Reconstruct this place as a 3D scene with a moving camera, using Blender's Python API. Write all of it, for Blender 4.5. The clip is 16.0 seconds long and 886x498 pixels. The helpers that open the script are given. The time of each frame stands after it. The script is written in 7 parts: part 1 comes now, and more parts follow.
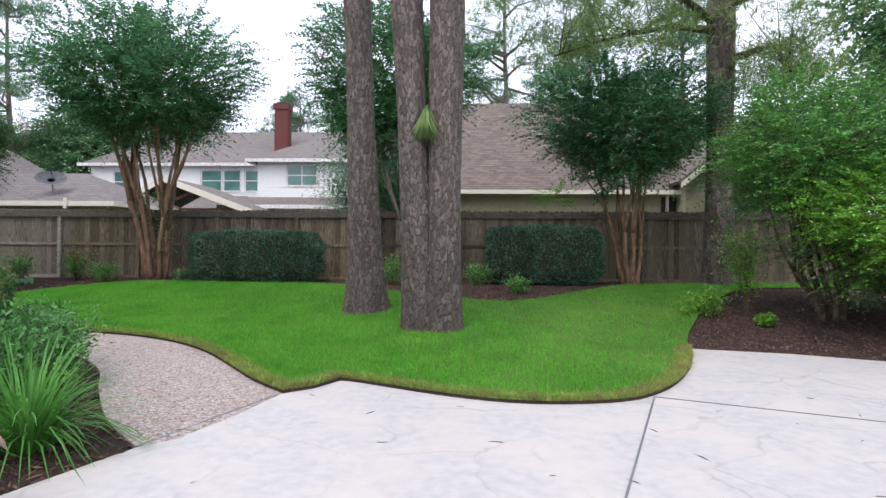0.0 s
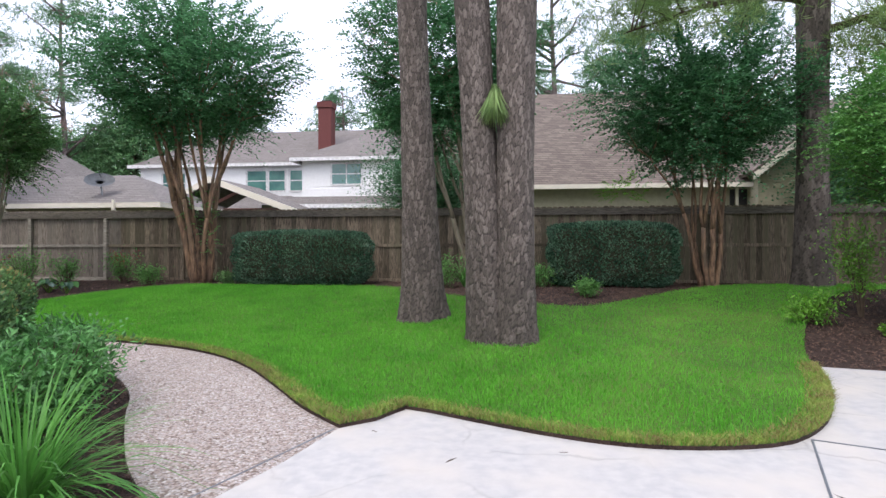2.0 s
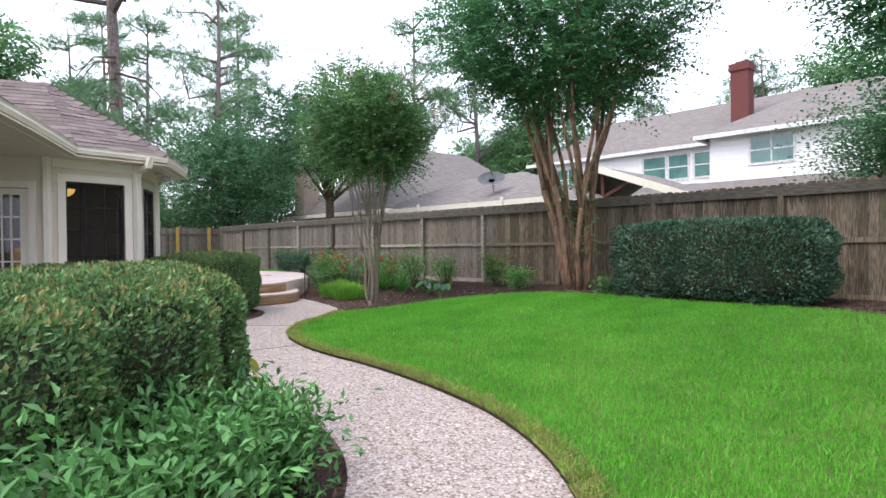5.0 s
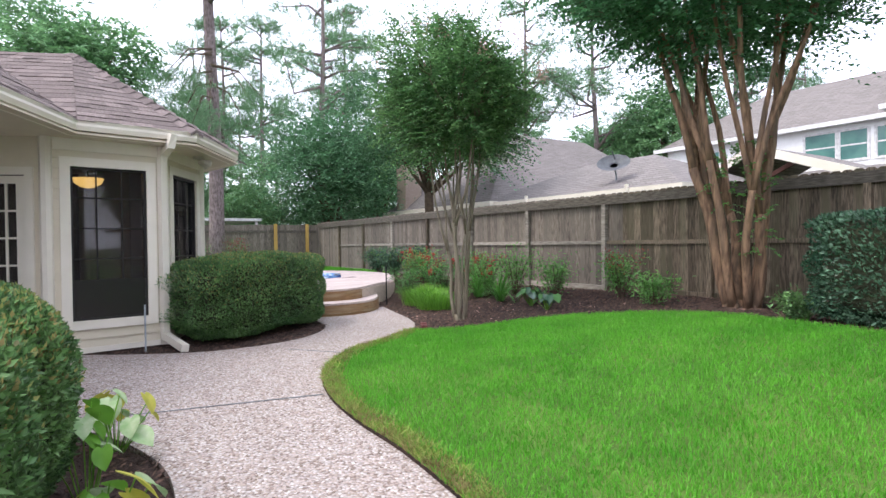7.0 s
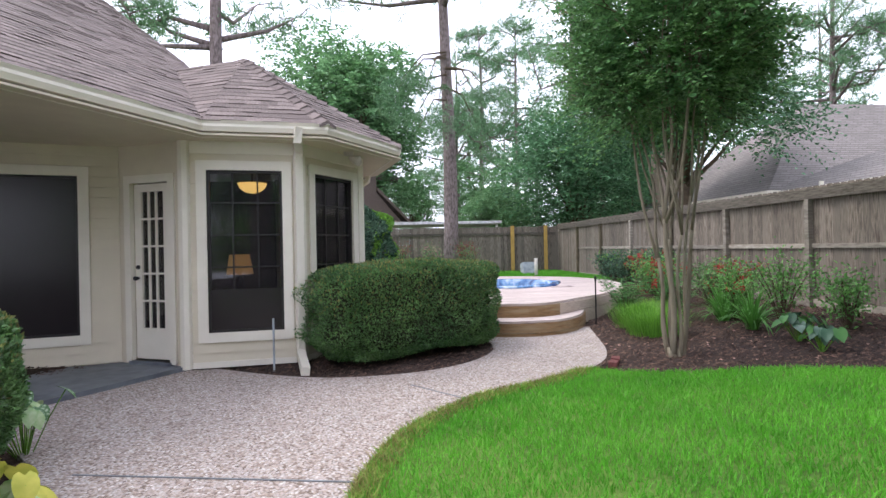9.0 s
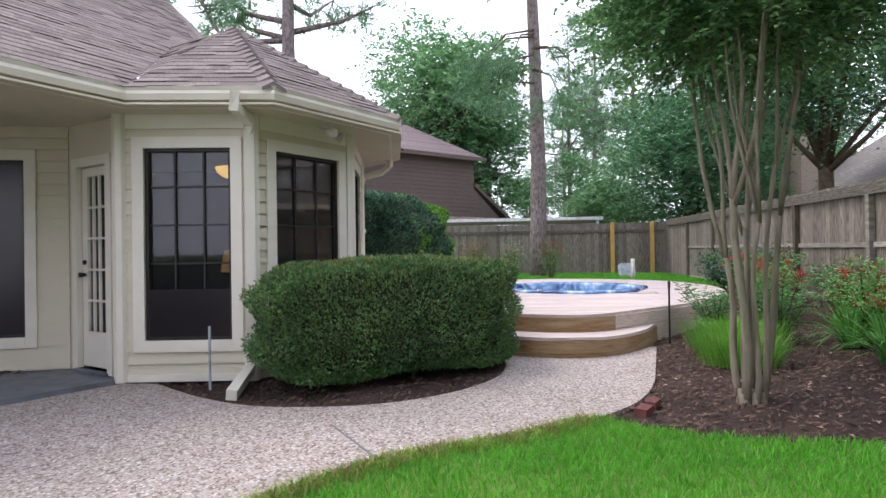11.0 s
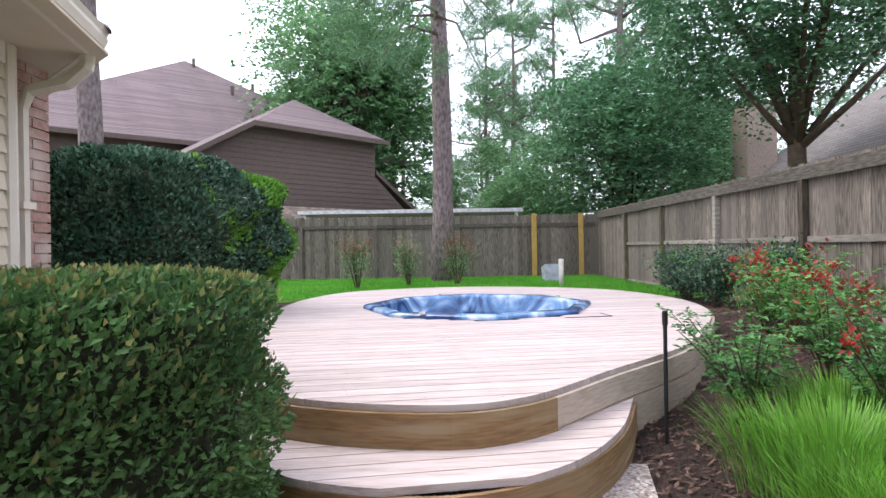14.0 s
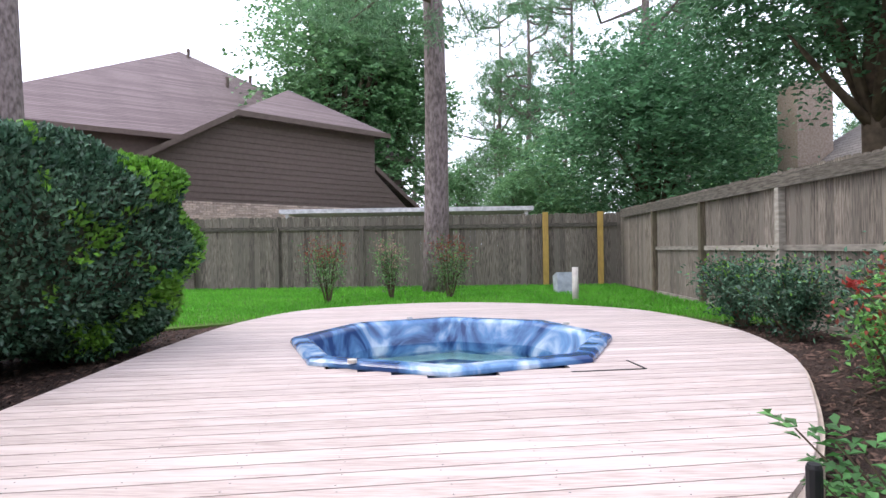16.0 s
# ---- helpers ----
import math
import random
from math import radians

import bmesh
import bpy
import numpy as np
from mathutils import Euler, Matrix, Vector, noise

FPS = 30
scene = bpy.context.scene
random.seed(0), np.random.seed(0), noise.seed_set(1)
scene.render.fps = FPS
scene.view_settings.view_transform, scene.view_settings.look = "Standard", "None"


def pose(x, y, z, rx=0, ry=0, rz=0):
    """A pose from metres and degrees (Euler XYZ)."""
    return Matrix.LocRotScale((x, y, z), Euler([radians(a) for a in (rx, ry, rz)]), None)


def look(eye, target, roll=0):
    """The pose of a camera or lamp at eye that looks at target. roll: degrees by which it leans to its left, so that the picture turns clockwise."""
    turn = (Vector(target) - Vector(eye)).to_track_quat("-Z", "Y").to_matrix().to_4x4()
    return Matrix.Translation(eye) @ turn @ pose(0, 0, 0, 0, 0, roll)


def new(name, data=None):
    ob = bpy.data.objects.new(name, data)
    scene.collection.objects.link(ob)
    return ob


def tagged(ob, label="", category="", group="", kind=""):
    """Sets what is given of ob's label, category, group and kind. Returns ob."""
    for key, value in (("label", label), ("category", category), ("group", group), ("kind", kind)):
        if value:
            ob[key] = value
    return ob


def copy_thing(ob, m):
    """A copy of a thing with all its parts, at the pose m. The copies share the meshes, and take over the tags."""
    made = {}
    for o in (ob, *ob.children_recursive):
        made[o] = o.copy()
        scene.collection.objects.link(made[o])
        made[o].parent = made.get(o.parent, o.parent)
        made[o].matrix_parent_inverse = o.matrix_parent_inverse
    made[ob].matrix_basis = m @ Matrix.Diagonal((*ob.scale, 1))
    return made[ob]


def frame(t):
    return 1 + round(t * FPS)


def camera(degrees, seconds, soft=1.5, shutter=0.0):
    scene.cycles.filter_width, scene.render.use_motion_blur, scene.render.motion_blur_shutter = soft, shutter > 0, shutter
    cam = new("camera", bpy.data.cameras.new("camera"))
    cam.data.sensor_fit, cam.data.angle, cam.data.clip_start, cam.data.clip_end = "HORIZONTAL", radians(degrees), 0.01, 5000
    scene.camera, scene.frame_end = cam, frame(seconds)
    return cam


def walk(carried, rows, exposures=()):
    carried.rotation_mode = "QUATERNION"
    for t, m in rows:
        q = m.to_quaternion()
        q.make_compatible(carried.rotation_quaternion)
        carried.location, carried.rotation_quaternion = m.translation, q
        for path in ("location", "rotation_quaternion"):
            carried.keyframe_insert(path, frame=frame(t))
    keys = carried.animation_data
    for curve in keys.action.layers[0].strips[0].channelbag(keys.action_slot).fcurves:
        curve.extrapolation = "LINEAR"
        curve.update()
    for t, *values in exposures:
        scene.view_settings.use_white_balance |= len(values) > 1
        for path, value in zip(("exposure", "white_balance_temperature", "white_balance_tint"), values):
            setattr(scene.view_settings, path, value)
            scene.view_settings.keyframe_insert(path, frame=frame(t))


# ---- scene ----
cam = camera(75.8, 16.0)
# seconds, eye, point ahead, lean
PATH = [
    (0, (1.433, -1.185, 1.371), (1.355, 0.693, 1.363), 0.4),
    (0.5, (1.304, -1.205, 1.379), (1.342, 0.674, 1.371), 0.3),
    (1, (1.260, -1.094, 1.386), (1.334, 0.784, 1.374), 0.1),
    (1.5, (1.185, -0.708, 1.394), (1.191, 1.172, 1.382), -0),
    (2, (1.020, -0.190, 1.395), (0.807, 1.678, 1.381), -0.1),
    (2.5, (0.889, 0.477, 1.403), (0.477, 2.311, 1.389), -0.2),
    (3, (0.699, 1.104, 1.395), (0.036, 2.863, 1.380), -0.3),
    (3.5, (0.509, 1.757, 1.389), (-0.398, 3.405, 1.376), -0.5),
    (4, (0.319, 2.371, 1.376), (-0.799, 3.882, 1.365), -0.6),
    (6.5, (-1.765, 4.905, 1.407), (-3.258, 6.047, 1.387), -0.8),
    (7, (-2.185, 5.415, 1.424), (-3.762, 6.438, 1.403), -0.8),
    (7.5, (-2.593, 5.937, 1.423), (-4.286, 6.752, 1.407), -1),
    (8, (-2.944, 6.466, 1.423), (-4.711, 7.108, 1.412), -1),
    (8.5, (-3.304, 6.965, 1.451), (-5.136, 7.387, 1.446), -1),
    (9, (-3.594, 7.425, 1.455), (-5.464, 7.615, 1.453), -1.1),
    (11.5, (-5.863, 9.105, 1.366), (-7.728, 8.869, 1.371), -0.7),
    (12, (-6.622, 9.153, 1.371), (-8.490, 8.942, 1.372), -0.8),
    (12.5, (-7.394, 9.216, 1.363), (-9.267, 9.044, 1.362), -0.7),
    (13, (-8.134, 9.287, 1.371), (-10.011, 9.199, 1.369), -0.8),
    (13.5, (-8.827, 9.399, 1.352), (-10.707, 9.377, 1.351), -0.8),
    (14, (-9.548, 9.579, 1.338), (-11.427, 9.610, 1.336), -0.9),
    (14.5, (-10.140, 9.657, 1.352), (-12.019, 9.717, 1.351), -0.8),
    (15, (-10.724, 9.865, 1.388), (-12.604, 9.925, 1.386), -0.8),
    (15.5, (-11.268, 10.030, 1.411), (-13.148, 10.066, 1.409), -0.9),
    (16, (-11.737, 10.189, 1.432), (-13.616, 10.155, 1.431), -0.8),
]
walk(cam, [(t, look(eye, target, roll)) for t, eye, target, roll in PATH],
     [(0, 0.1), (1.5, 0.15), (3, 0.28), (4, 0.42), (6.5, 0.72), (8, 0.72), (9, 0.66), (11.5, 0.62), (12.5, 0.72), (14, 0.76), (16, 0.70)])

# ---- light ----
world = bpy.data.worlds.new("overcast_sky")
scene.world = world
world.use_nodes = True
wn = world.node_tree
wn.nodes.clear()
sky = wn.nodes.new("ShaderNodeTexSky")
sky.sky_type = "NISHITA"
sky.sun_disc = False
sky.sun_elevation, sky.sun_rotation = radians(58), radians(200)
sky.dust_density = 6.0
bg_sky = wn.nodes.new("ShaderNodeBackground")
bg_sky.inputs["Strength"].default_value = 0.06
bg_cloud = wn.nodes.new("ShaderNodeBackground")
bg_cloud.inputs["Color"].default_value = (0.935, 0.95, 1.15, 1)
bg_cloud.inputs["Strength"].default_value = 1.35
wadd = wn.nodes.new("ShaderNodeAddShader")
wout = wn.nodes.new("ShaderNodeOutputWorld")
wn.links.new(sky.outputs[0], bg_sky.inputs["Color"])
wn.links.new(bg_sky.outputs[0], wadd.inputs[0])
wn.links.new(bg_cloud.outputs[0], wadd.inputs[1])
wn.links.new(wadd.outputs[0], wout.inputs[0])
sun_data = bpy.data.lights.new("sun", "SUN")
sun_data.energy, sun_data.angle, sun_data.color = 1.0, radians(25), (1.0, 0.97, 0.92)
sun = new("sun", sun_data)
sun.matrix_world = look((0, 0, 30), (0 + 10 * math.sin(radians(20)), 10 * math.cos(radians(20)), 30 - 16))

# ---- materials ----
MATS = {}


def mat(name, c1, c2=None, rough=0.8, scale=8.0, bump=0.2, dist=0.01, detail=3.0, stretch=(1, 1, 1), c3=None, big=0.7,
        isl=0.0, obj=0.0, metal=0.0, trans=0.0, spec=0.3, bscale=None):
    """Noise-mottled surface at two scales, with relief; isl and obj vary the brightness piece by piece."""
    m = bpy.data.materials.new(name)
    m.use_nodes = True
    nt = m.node_tree
    b = nt.nodes["Principled BSDF"]
    b.inputs["Roughness"].default_value = rough
    b.inputs["Metallic"].default_value = metal
    b.inputs["Specular IOR Level"].default_value = spec
    tc = nt.nodes.new("ShaderNodeTexCoord")
    mp = nt.nodes.new("ShaderNodeMapping")
    mp.inputs["Scale"].default_value = stretch
    nt.links.new(tc.outputs["Object"], mp.inputs[0])
    if obj:
        oi = nt.nodes.new("ShaderNodeObjectInfo")
        sh = nt.nodes.new("ShaderNodeVectorMath")
        sh.operation = "SCALE"
        sh.inputs[0].default_value = (17.0, 29.0, 41.0)
        nt.links.new(oi.outputs["Random"], sh.inputs["Scale"])
        nt.links.new(sh.outputs[0], mp.inputs["Location"])
    n1 = nt.nodes.new("ShaderNodeTexNoise")
    n1.inputs["Scale"].default_value, n1.inputs["Detail"].default_value = scale, detail
    n2 = nt.nodes.new("ShaderNodeTexNoise")
    n2.inputs["Scale"].default_value, n2.inputs["Detail"].default_value = big, 2.0
    for n in (n1, n2):
        nt.links.new(mp.outputs[0], n.inputs["Vector"])
    r1 = nt.nodes.new("ShaderNodeMapRange")
    r1.inputs[1].default_value, r1.inputs[2].default_value = 0.35, 0.65
    nt.links.new(n1.outputs["Fac"], r1.inputs[0])
    mx = nt.nodes.new("ShaderNodeMix")
    mx.data_type = "RGBA"
    mx.inputs[6].default_value, mx.inputs[7].default_value = (*c1, 1), (*(c2 or [c * 0.7 for c in c1]), 1)
    nt.links.new(r1.outputs[0], mx.inputs[0])
    col = mx.outputs[2]
    if c3:
        r2 = nt.nodes.new("ShaderNodeMapRange")
        r2.inputs[1].default_value, r2.inputs[2].default_value = 0.45, 0.7
        nt.links.new(n2.outputs["Fac"], r2.inputs[0])
        m3 = nt.nodes.new("ShaderNodeMix")
        m3.data_type = "RGBA"
        m3.inputs[7].default_value = (*c3, 1)
        nt.links.new(r2.outputs[0], m3.inputs[0])
        nt.links.new(col, m3.inputs[6])
        col = m3.outputs[2]
    for amount, node, out in ((isl, "ShaderNodeNewGeometry", "Random Per Island"), (obj, "ShaderNodeObjectInfo", "Random")):
        if amount:
            g = nt.nodes.new(node)
            r = nt.nodes.new("ShaderNodeMapRange")
            r.inputs[3].default_value, r.inputs[4].default_value = 1 - amount, 1 + amount
            nt.links.new(g.outputs[out], r.inputs[0])
            h = nt.nodes.new("ShaderNodeHueSaturation")
            nt.links.new(r.outputs[0], h.inputs["Value"])
            nt.links.new(col, h.inputs["Color"])
            col = h.outputs[0]
    nt.links.new(col, b.inputs["Base Color"])
    if bump:
        bp = nt.nodes.new("ShaderNodeBump")
        bp.inputs["Strength"].default_value, bp.inputs["Distance"].default_value = bump, dist
        src = n1
        if bscale:
            src = nt.nodes.new("ShaderNodeTexNoise")
            src.inputs["Scale"].default_value, src.inputs["Detail"].default_value = bscale, 3
            nt.links.new(mp.outputs[0], src.inputs["Vector"])
        nt.links.new(src.outputs["Fac"], bp.inputs["Height"])
        nt.links.new(bp.outputs[0], b.inputs["Normal"])
    if trans:
        t = nt.nodes.new("ShaderNodeBsdfTranslucent")
        nt.links.new(col, t.inputs["Color"])
        ms = nt.nodes.new("ShaderNodeMixShader")
        ms.inputs[0].default_value = trans
        nt.links.new(b.outputs[0], ms.inputs[1])
        nt.links.new(t.outputs[0], ms.inputs[2])
        nt.links.new(ms.outputs[0], nt.nodes["Material Output"].inputs[0])
    MATS[name] = m
    return m


def node_mat(name, rough=0.8):
    m = bpy.data.materials.new(name)
    m.use_nodes = True
    m.node_tree.nodes["Principled BSDF"].inputs["Roughness"].default_value = rough
    return m, m.node_tree, m.node_tree.nodes["Principled BSDF"]


def leafmat(name, c1, c2, rough=0.5, isl=0.35, trans=0.3, big=1.3):
    return mat(name, c1, c2, rough=rough, scale=3.0, bump=0, isl=isl, trans=trans, big=big, spec=0.35)


M_CONC = mat("stamped_concrete", (0.50, 0.487, 0.475), (0.42, 0.415, 0.415), rough=0.55, scale=10, bump=0.45, dist=0.006, c3=(0.53, 0.50, 0.465), big=1.7, bscale=22, detail=9)
M_SOIL = mat("bark_mulch", (0.062, 0.038, 0.03), (0.016, 0.011, 0.009), rough=0.95, scale=60, bump=1.0, dist=0.03, c3=(0.065, 0.042, 0.034), big=1.5)
M_CHIP = mat("mulch_chip", (0.12, 0.075, 0.058), (0.045, 0.028, 0.022), rough=0.9, scale=20, bump=0, isl=0.75)
M_TURF = mat("turf_soil", (0.07, 0.15, 0.02), (0.04, 0.09, 0.012), rough=0.95, scale=30, bump=0.8, dist=0.02, c3=(0.10, 0.17, 0.03), big=0.8)
M_GRASS = mat("grass_blade", (0.125, 0.42, 0.035), (0.085, 0.33, 0.025), rough=0.5, scale=2.0, bump=0, isl=0.28, trans=0.35, c3=(0.15, 0.45, 0.045), big=0.9)
M_DRY = mat("dry_grass", (0.28, 0.35, 0.08), (0.24, 0.20, 0.08), rough=0.8, scale=5, bump=0, isl=0.4, trans=0.2)
M_WOODG = mat("weathered_fence_wood", (0.26, 0.225, 0.185), (0.095, 0.08, 0.065), rough=0.9, scale=7, bump=0.5, dist=0.004, stretch=(9, 9, 0.8), c3=(0.17, 0.15, 0.125), big=0.5, obj=0.28)
M_WOODN = mat("weathered_north_fence_wood", (0.22, 0.175, 0.125), (0.062, 0.05, 0.036), rough=0.9, scale=7, bump=0.5, dist=0.004, stretch=(9, 9, 0.8), c3=(0.105, 0.095, 0.06), big=0.5, obj=0.45)
M_CAPW = mat("mossy_cap_wood", (0.15, 0.135, 0.11), (0.07, 0.062, 0.05), rough=0.95, scale=9, bump=0.5, dist=0.004, stretch=(0.8, 1, 6), obj=0.15)
M_RAIL = mat("pale_rail_wood", (0.36, 0.33, 0.28), (0.22, 0.20, 0.165), rough=0.9, scale=6, bump=0.4, dist=0.003, stretch=(1, 1, 4), obj=0.25)
M_YEL = mat("new_pine_board", (0.55, 0.36, 0.10), (0.42, 0.27, 0.08), rough=0.8, scale=6, bump=0.3, dist=0.003, stretch=(8, 8, 1))
M_DECK = mat("bleached_deck_board", (0.53, 0.445, 0.42), (0.38, 0.31, 0.285), rough=0.7, scale=7, bump=0.4, dist=0.003, stretch=(12, 1, 12), c3=(0.57, 0.49, 0.465), big=1.0, obj=0.10)
M_FASC = mat("golden_fascia_wood", (0.32, 0.19, 0.09), (0.20, 0.12, 0.055), rough=0.6, scale=8, bump=0.3, dist=0.003, stretch=(1, 1, 9), c3=(0.34, 0.25, 0.15), big=1.5)
M_FASP = mat("pale_fascia_wood", (0.60, 0.50, 0.42), (0.46, 0.37, 0.30), rough=0.7, scale=8, bump=0.3, dist=0.003, stretch=(1, 1, 9))
M_SIDE = mat("cream_siding_paint", (0.66, 0.59, 0.46), (0.62, 0.55, 0.43), rough=0.6, scale=4, bump=0.1, dist=0.003, c3=(0.60, 0.54, 0.42), big=0.8)
M_TRIM = mat("cream_trim_paint", (0.76, 0.71, 0.61), (0.72, 0.67, 0.57), rough=0.5, scale=4, bump=0.06, dist=0.002)
M_SHIN = mat("brown_shingle", (0.20, 0.165, 0.155), (0.12, 0.098, 0.092), rough=0.95, scale=40, bump=0.5, dist=0.004, isl=0.25, c3=(0.165, 0.135, 0.128), big=1.2)
M_WSID = mat("white_siding", (0.84, 0.85, 0.85), (0.80, 0.81, 0.81), rough=0.6, bump=0.05)
M_BSID = mat("brown_siding", (0.135, 0.10, 0.085), (0.115, 0.085, 0.072), rough=0.7, bump=0.1)
M_TSID = mat("tan_siding", (0.44, 0.40, 0.29), (0.38, 0.345, 0.25), rough=0.7, bump=0.1)
M_BRICK = mat("pale_brick", (0.46, 0.38, 0.32), (0.34, 0.26, 0.21), rough=0.9, scale=20, bump=0.3, isl=0.3, obj=0.3)
M_RBRICK = mat("red_brick", (0.16, 0.055, 0.05), (0.11, 0.04, 0.038), rough=0.9, scale=20, bump=0.3, isl=0.3)
M_DKWIN = mat("dark_window_frame", (0.025, 0.022, 0.022), rough=0.4, bump=0)
M_WHITE = mat("white_window_frame", (0.8, 0.8, 0.8), rough=0.5, bump=0)
M_BLACK = mat("black_metal", (0.02, 0.02, 0.022), rough=0.5, bump=0)
M_SLAB = mat("dark_porch_slab", (0.16, 0.18, 0.20), (0.11, 0.12, 0.14), rough=0.5, scale=6, bump=0.2, c3=(0.22, 0.24, 0.26))
M_CRBARK = mat("crape_myrtle_bark", (0.33, 0.205, 0.125), (0.13, 0.08, 0.052), rough=0.8, scale=5, bump=0.5, dist=0.01, stretch=(5, 5, 0.8), c3=(0.14, 0.10, 0.07), big=2)
M_CRPALE = mat("pale_crape_bark", (0.27, 0.235, 0.17), (0.16, 0.13, 0.09), rough=0.8, scale=5, bump=0.5, dist=0.01, stretch=(5, 5, 0.8), c3=(0.20, 0.18, 0.13), big=2)
M_TWIG = mat("twig_bark", (0.12, 0.09, 0.06), (0.07, 0.05, 0.035), rough=0.9, bump=0)
M_INNER = mat("hedge_shade_core", (0.055, 0.062, 0.034), (0.03, 0.034, 0.02), rough=1.0, scale=30, bump=1.0, dist=0.03)
M_L_CRAPE = leafmat("crape_leaf", (0.11, 0.28, 0.12), (0.06, 0.185, 0.08), isl=0.5, trans=0.4)
M_L_CRAPEB = leafmat("crape_leaf_lighter", (0.16, 0.31, 0.11), (0.085, 0.21, 0.08), isl=0.5, trans=0.4)
M_L_DARK = leafmat("holly_leaf", (0.105, 0.195, 0.12), (0.042, 0.105, 0.062), rough=0.25, trans=0.15, isl=0.6)
M_L_BOX = leafmat("boxwood_leaf", (0.17, 0.31, 0.11), (0.08, 0.175, 0.065), rough=0.35, isl=0.5, trans=0.3)
M_L_NEW = leafmat("new_growth_leaf", (0.19, 0.42, 0.05), (0.12, 0.30, 0.04), rough=0.45)
M_L_LIGHT = leafmat("light_shrub_leaf", (0.16, 0.36, 0.09), (0.09, 0.25, 0.06))
M_L_LILY = leafmat("strap_leaf", (0.12, 0.33, 0.06), (0.07, 0.22, 0.04), isl=0.3)
M_L_RED = leafmat("red_new_leaf", (0.30, 0.06, 0.035), (0.19, 0.05, 0.03))
M_L_PINK = leafmat("pink_blossom", (0.50, 0.30, 0.27), (0.35, 0.22, 0.16))
M_L_FAR = leafmat("far_leaf", (0.21, 0.39, 0.17), (0.12, 0.26, 0.12), isl=0.4)
M_L_FARD = leafmat("far_dark_leaf", (0.125, 0.27, 0.135), (0.07, 0.175, 0.085), isl=0.4)
M_L_NEED = leafmat("pine_needle", (0.21, 0.37, 0.19), (0.12, 0.26, 0.13), isl=0.5)
M_L_TIP = leafmat("reddish_olive_tip_leaf", (0.33, 0.27, 0.11), (0.22, 0.28, 0.09), isl=0.5)
M_L_SALV = leafmat("mint_green_bush_leaf", (0.12, 0.30, 0.085), (0.06, 0.18, 0.05), isl=0.5)
M_METAL = mat("galvanised_grey", (0.42, 0.46, 0.50), rough=0.5, bump=0.05, metal=0.0)
M_PVC = mat("aged_pvc", (0.62, 0.58, 0.52), (0.5, 0.45, 0.4), rough=0.5, bump=0)
M_DISH = mat("grey_dish", (0.10, 0.11, 0.12), rough=0.5, bump=0)
M_EARTH = mat("far_ground", (0.10, 0.14, 0.05), (0.07, 0.09, 0.04), rough=1, scale=0.5, bump=0)


def crack_lines(m, scale, dark):
    """Irregular stamped joints pressed faintly into a slab."""
    nt = m.node_tree
    b = nt.nodes["Principled BSDF"]
    src = b.inputs["Base Color"].links[0].from_socket
    tc = nt.nodes.new("ShaderNodeTexCoord")
    nz = nt.nodes.new("ShaderNodeTexNoise")
    nz.inputs["Scale"].default_value, nz.inputs["Detail"].default_value = 2.5, 4
    nt.links.new(tc.outputs["Object"], nz.inputs["Vector"])
    ad = nt.nodes.new("ShaderNodeVectorMath")
    ad.operation = "MULTIPLY_ADD"
    ad.inputs[1].default_value = (0.35, 0.35, 0.35)
    nt.links.new(nz.outputs["Color"], ad.inputs[0])
    nt.links.new(tc.outputs["Object"], ad.inputs[2])
    v = nt.nodes.new("ShaderNodeTexVoronoi")
    v.feature, v.inputs["Scale"].default_value = "DISTANCE_TO_EDGE", scale
    nt.links.new(ad.outputs[0], v.inputs["Vector"])
    r = nt.nodes.new("ShaderNodeMapRange")
    r.inputs[1].default_value, r.inputs[2].default_value = 0.0, 0.02
    r.inputs[3].default_value, r.inputs[4].default_value = dark, 1.0
    nt.links.new(v.outputs["Distance"], r.inputs[0])
    n2 = nt.nodes.new("ShaderNodeTexNoise")
    n2.inputs["Scale"].default_value = 1.1
    nt.links.new(tc.outputs["Object"], n2.inputs["Vector"])
    gate = nt.nodes.new("ShaderNodeMapRange")
    gate.inputs[1].default_value, gate.inputs[2].default_value = 0.42, 0.6
    nt.links.new(n2.outputs["Fac"], gate.inputs[0])
    mx = nt.nodes.new("ShaderNodeMix")
    mx.inputs[2].default_value = 1.0
    nt.links.new(gate.outputs[0], mx.inputs[0])
    nt.links.new(r.outputs[0], mx.inputs[3])
    h = nt.nodes.new("ShaderNodeHueSaturation")
    nt.links.new(mx.outputs[0], h.inputs["Value"])
    nt.links.new(src, h.inputs["Color"])
    nt.links.new(h.outputs[0], b.inputs["Base Color"])


crack_lines(M_CONC, 1.0, 0.76)


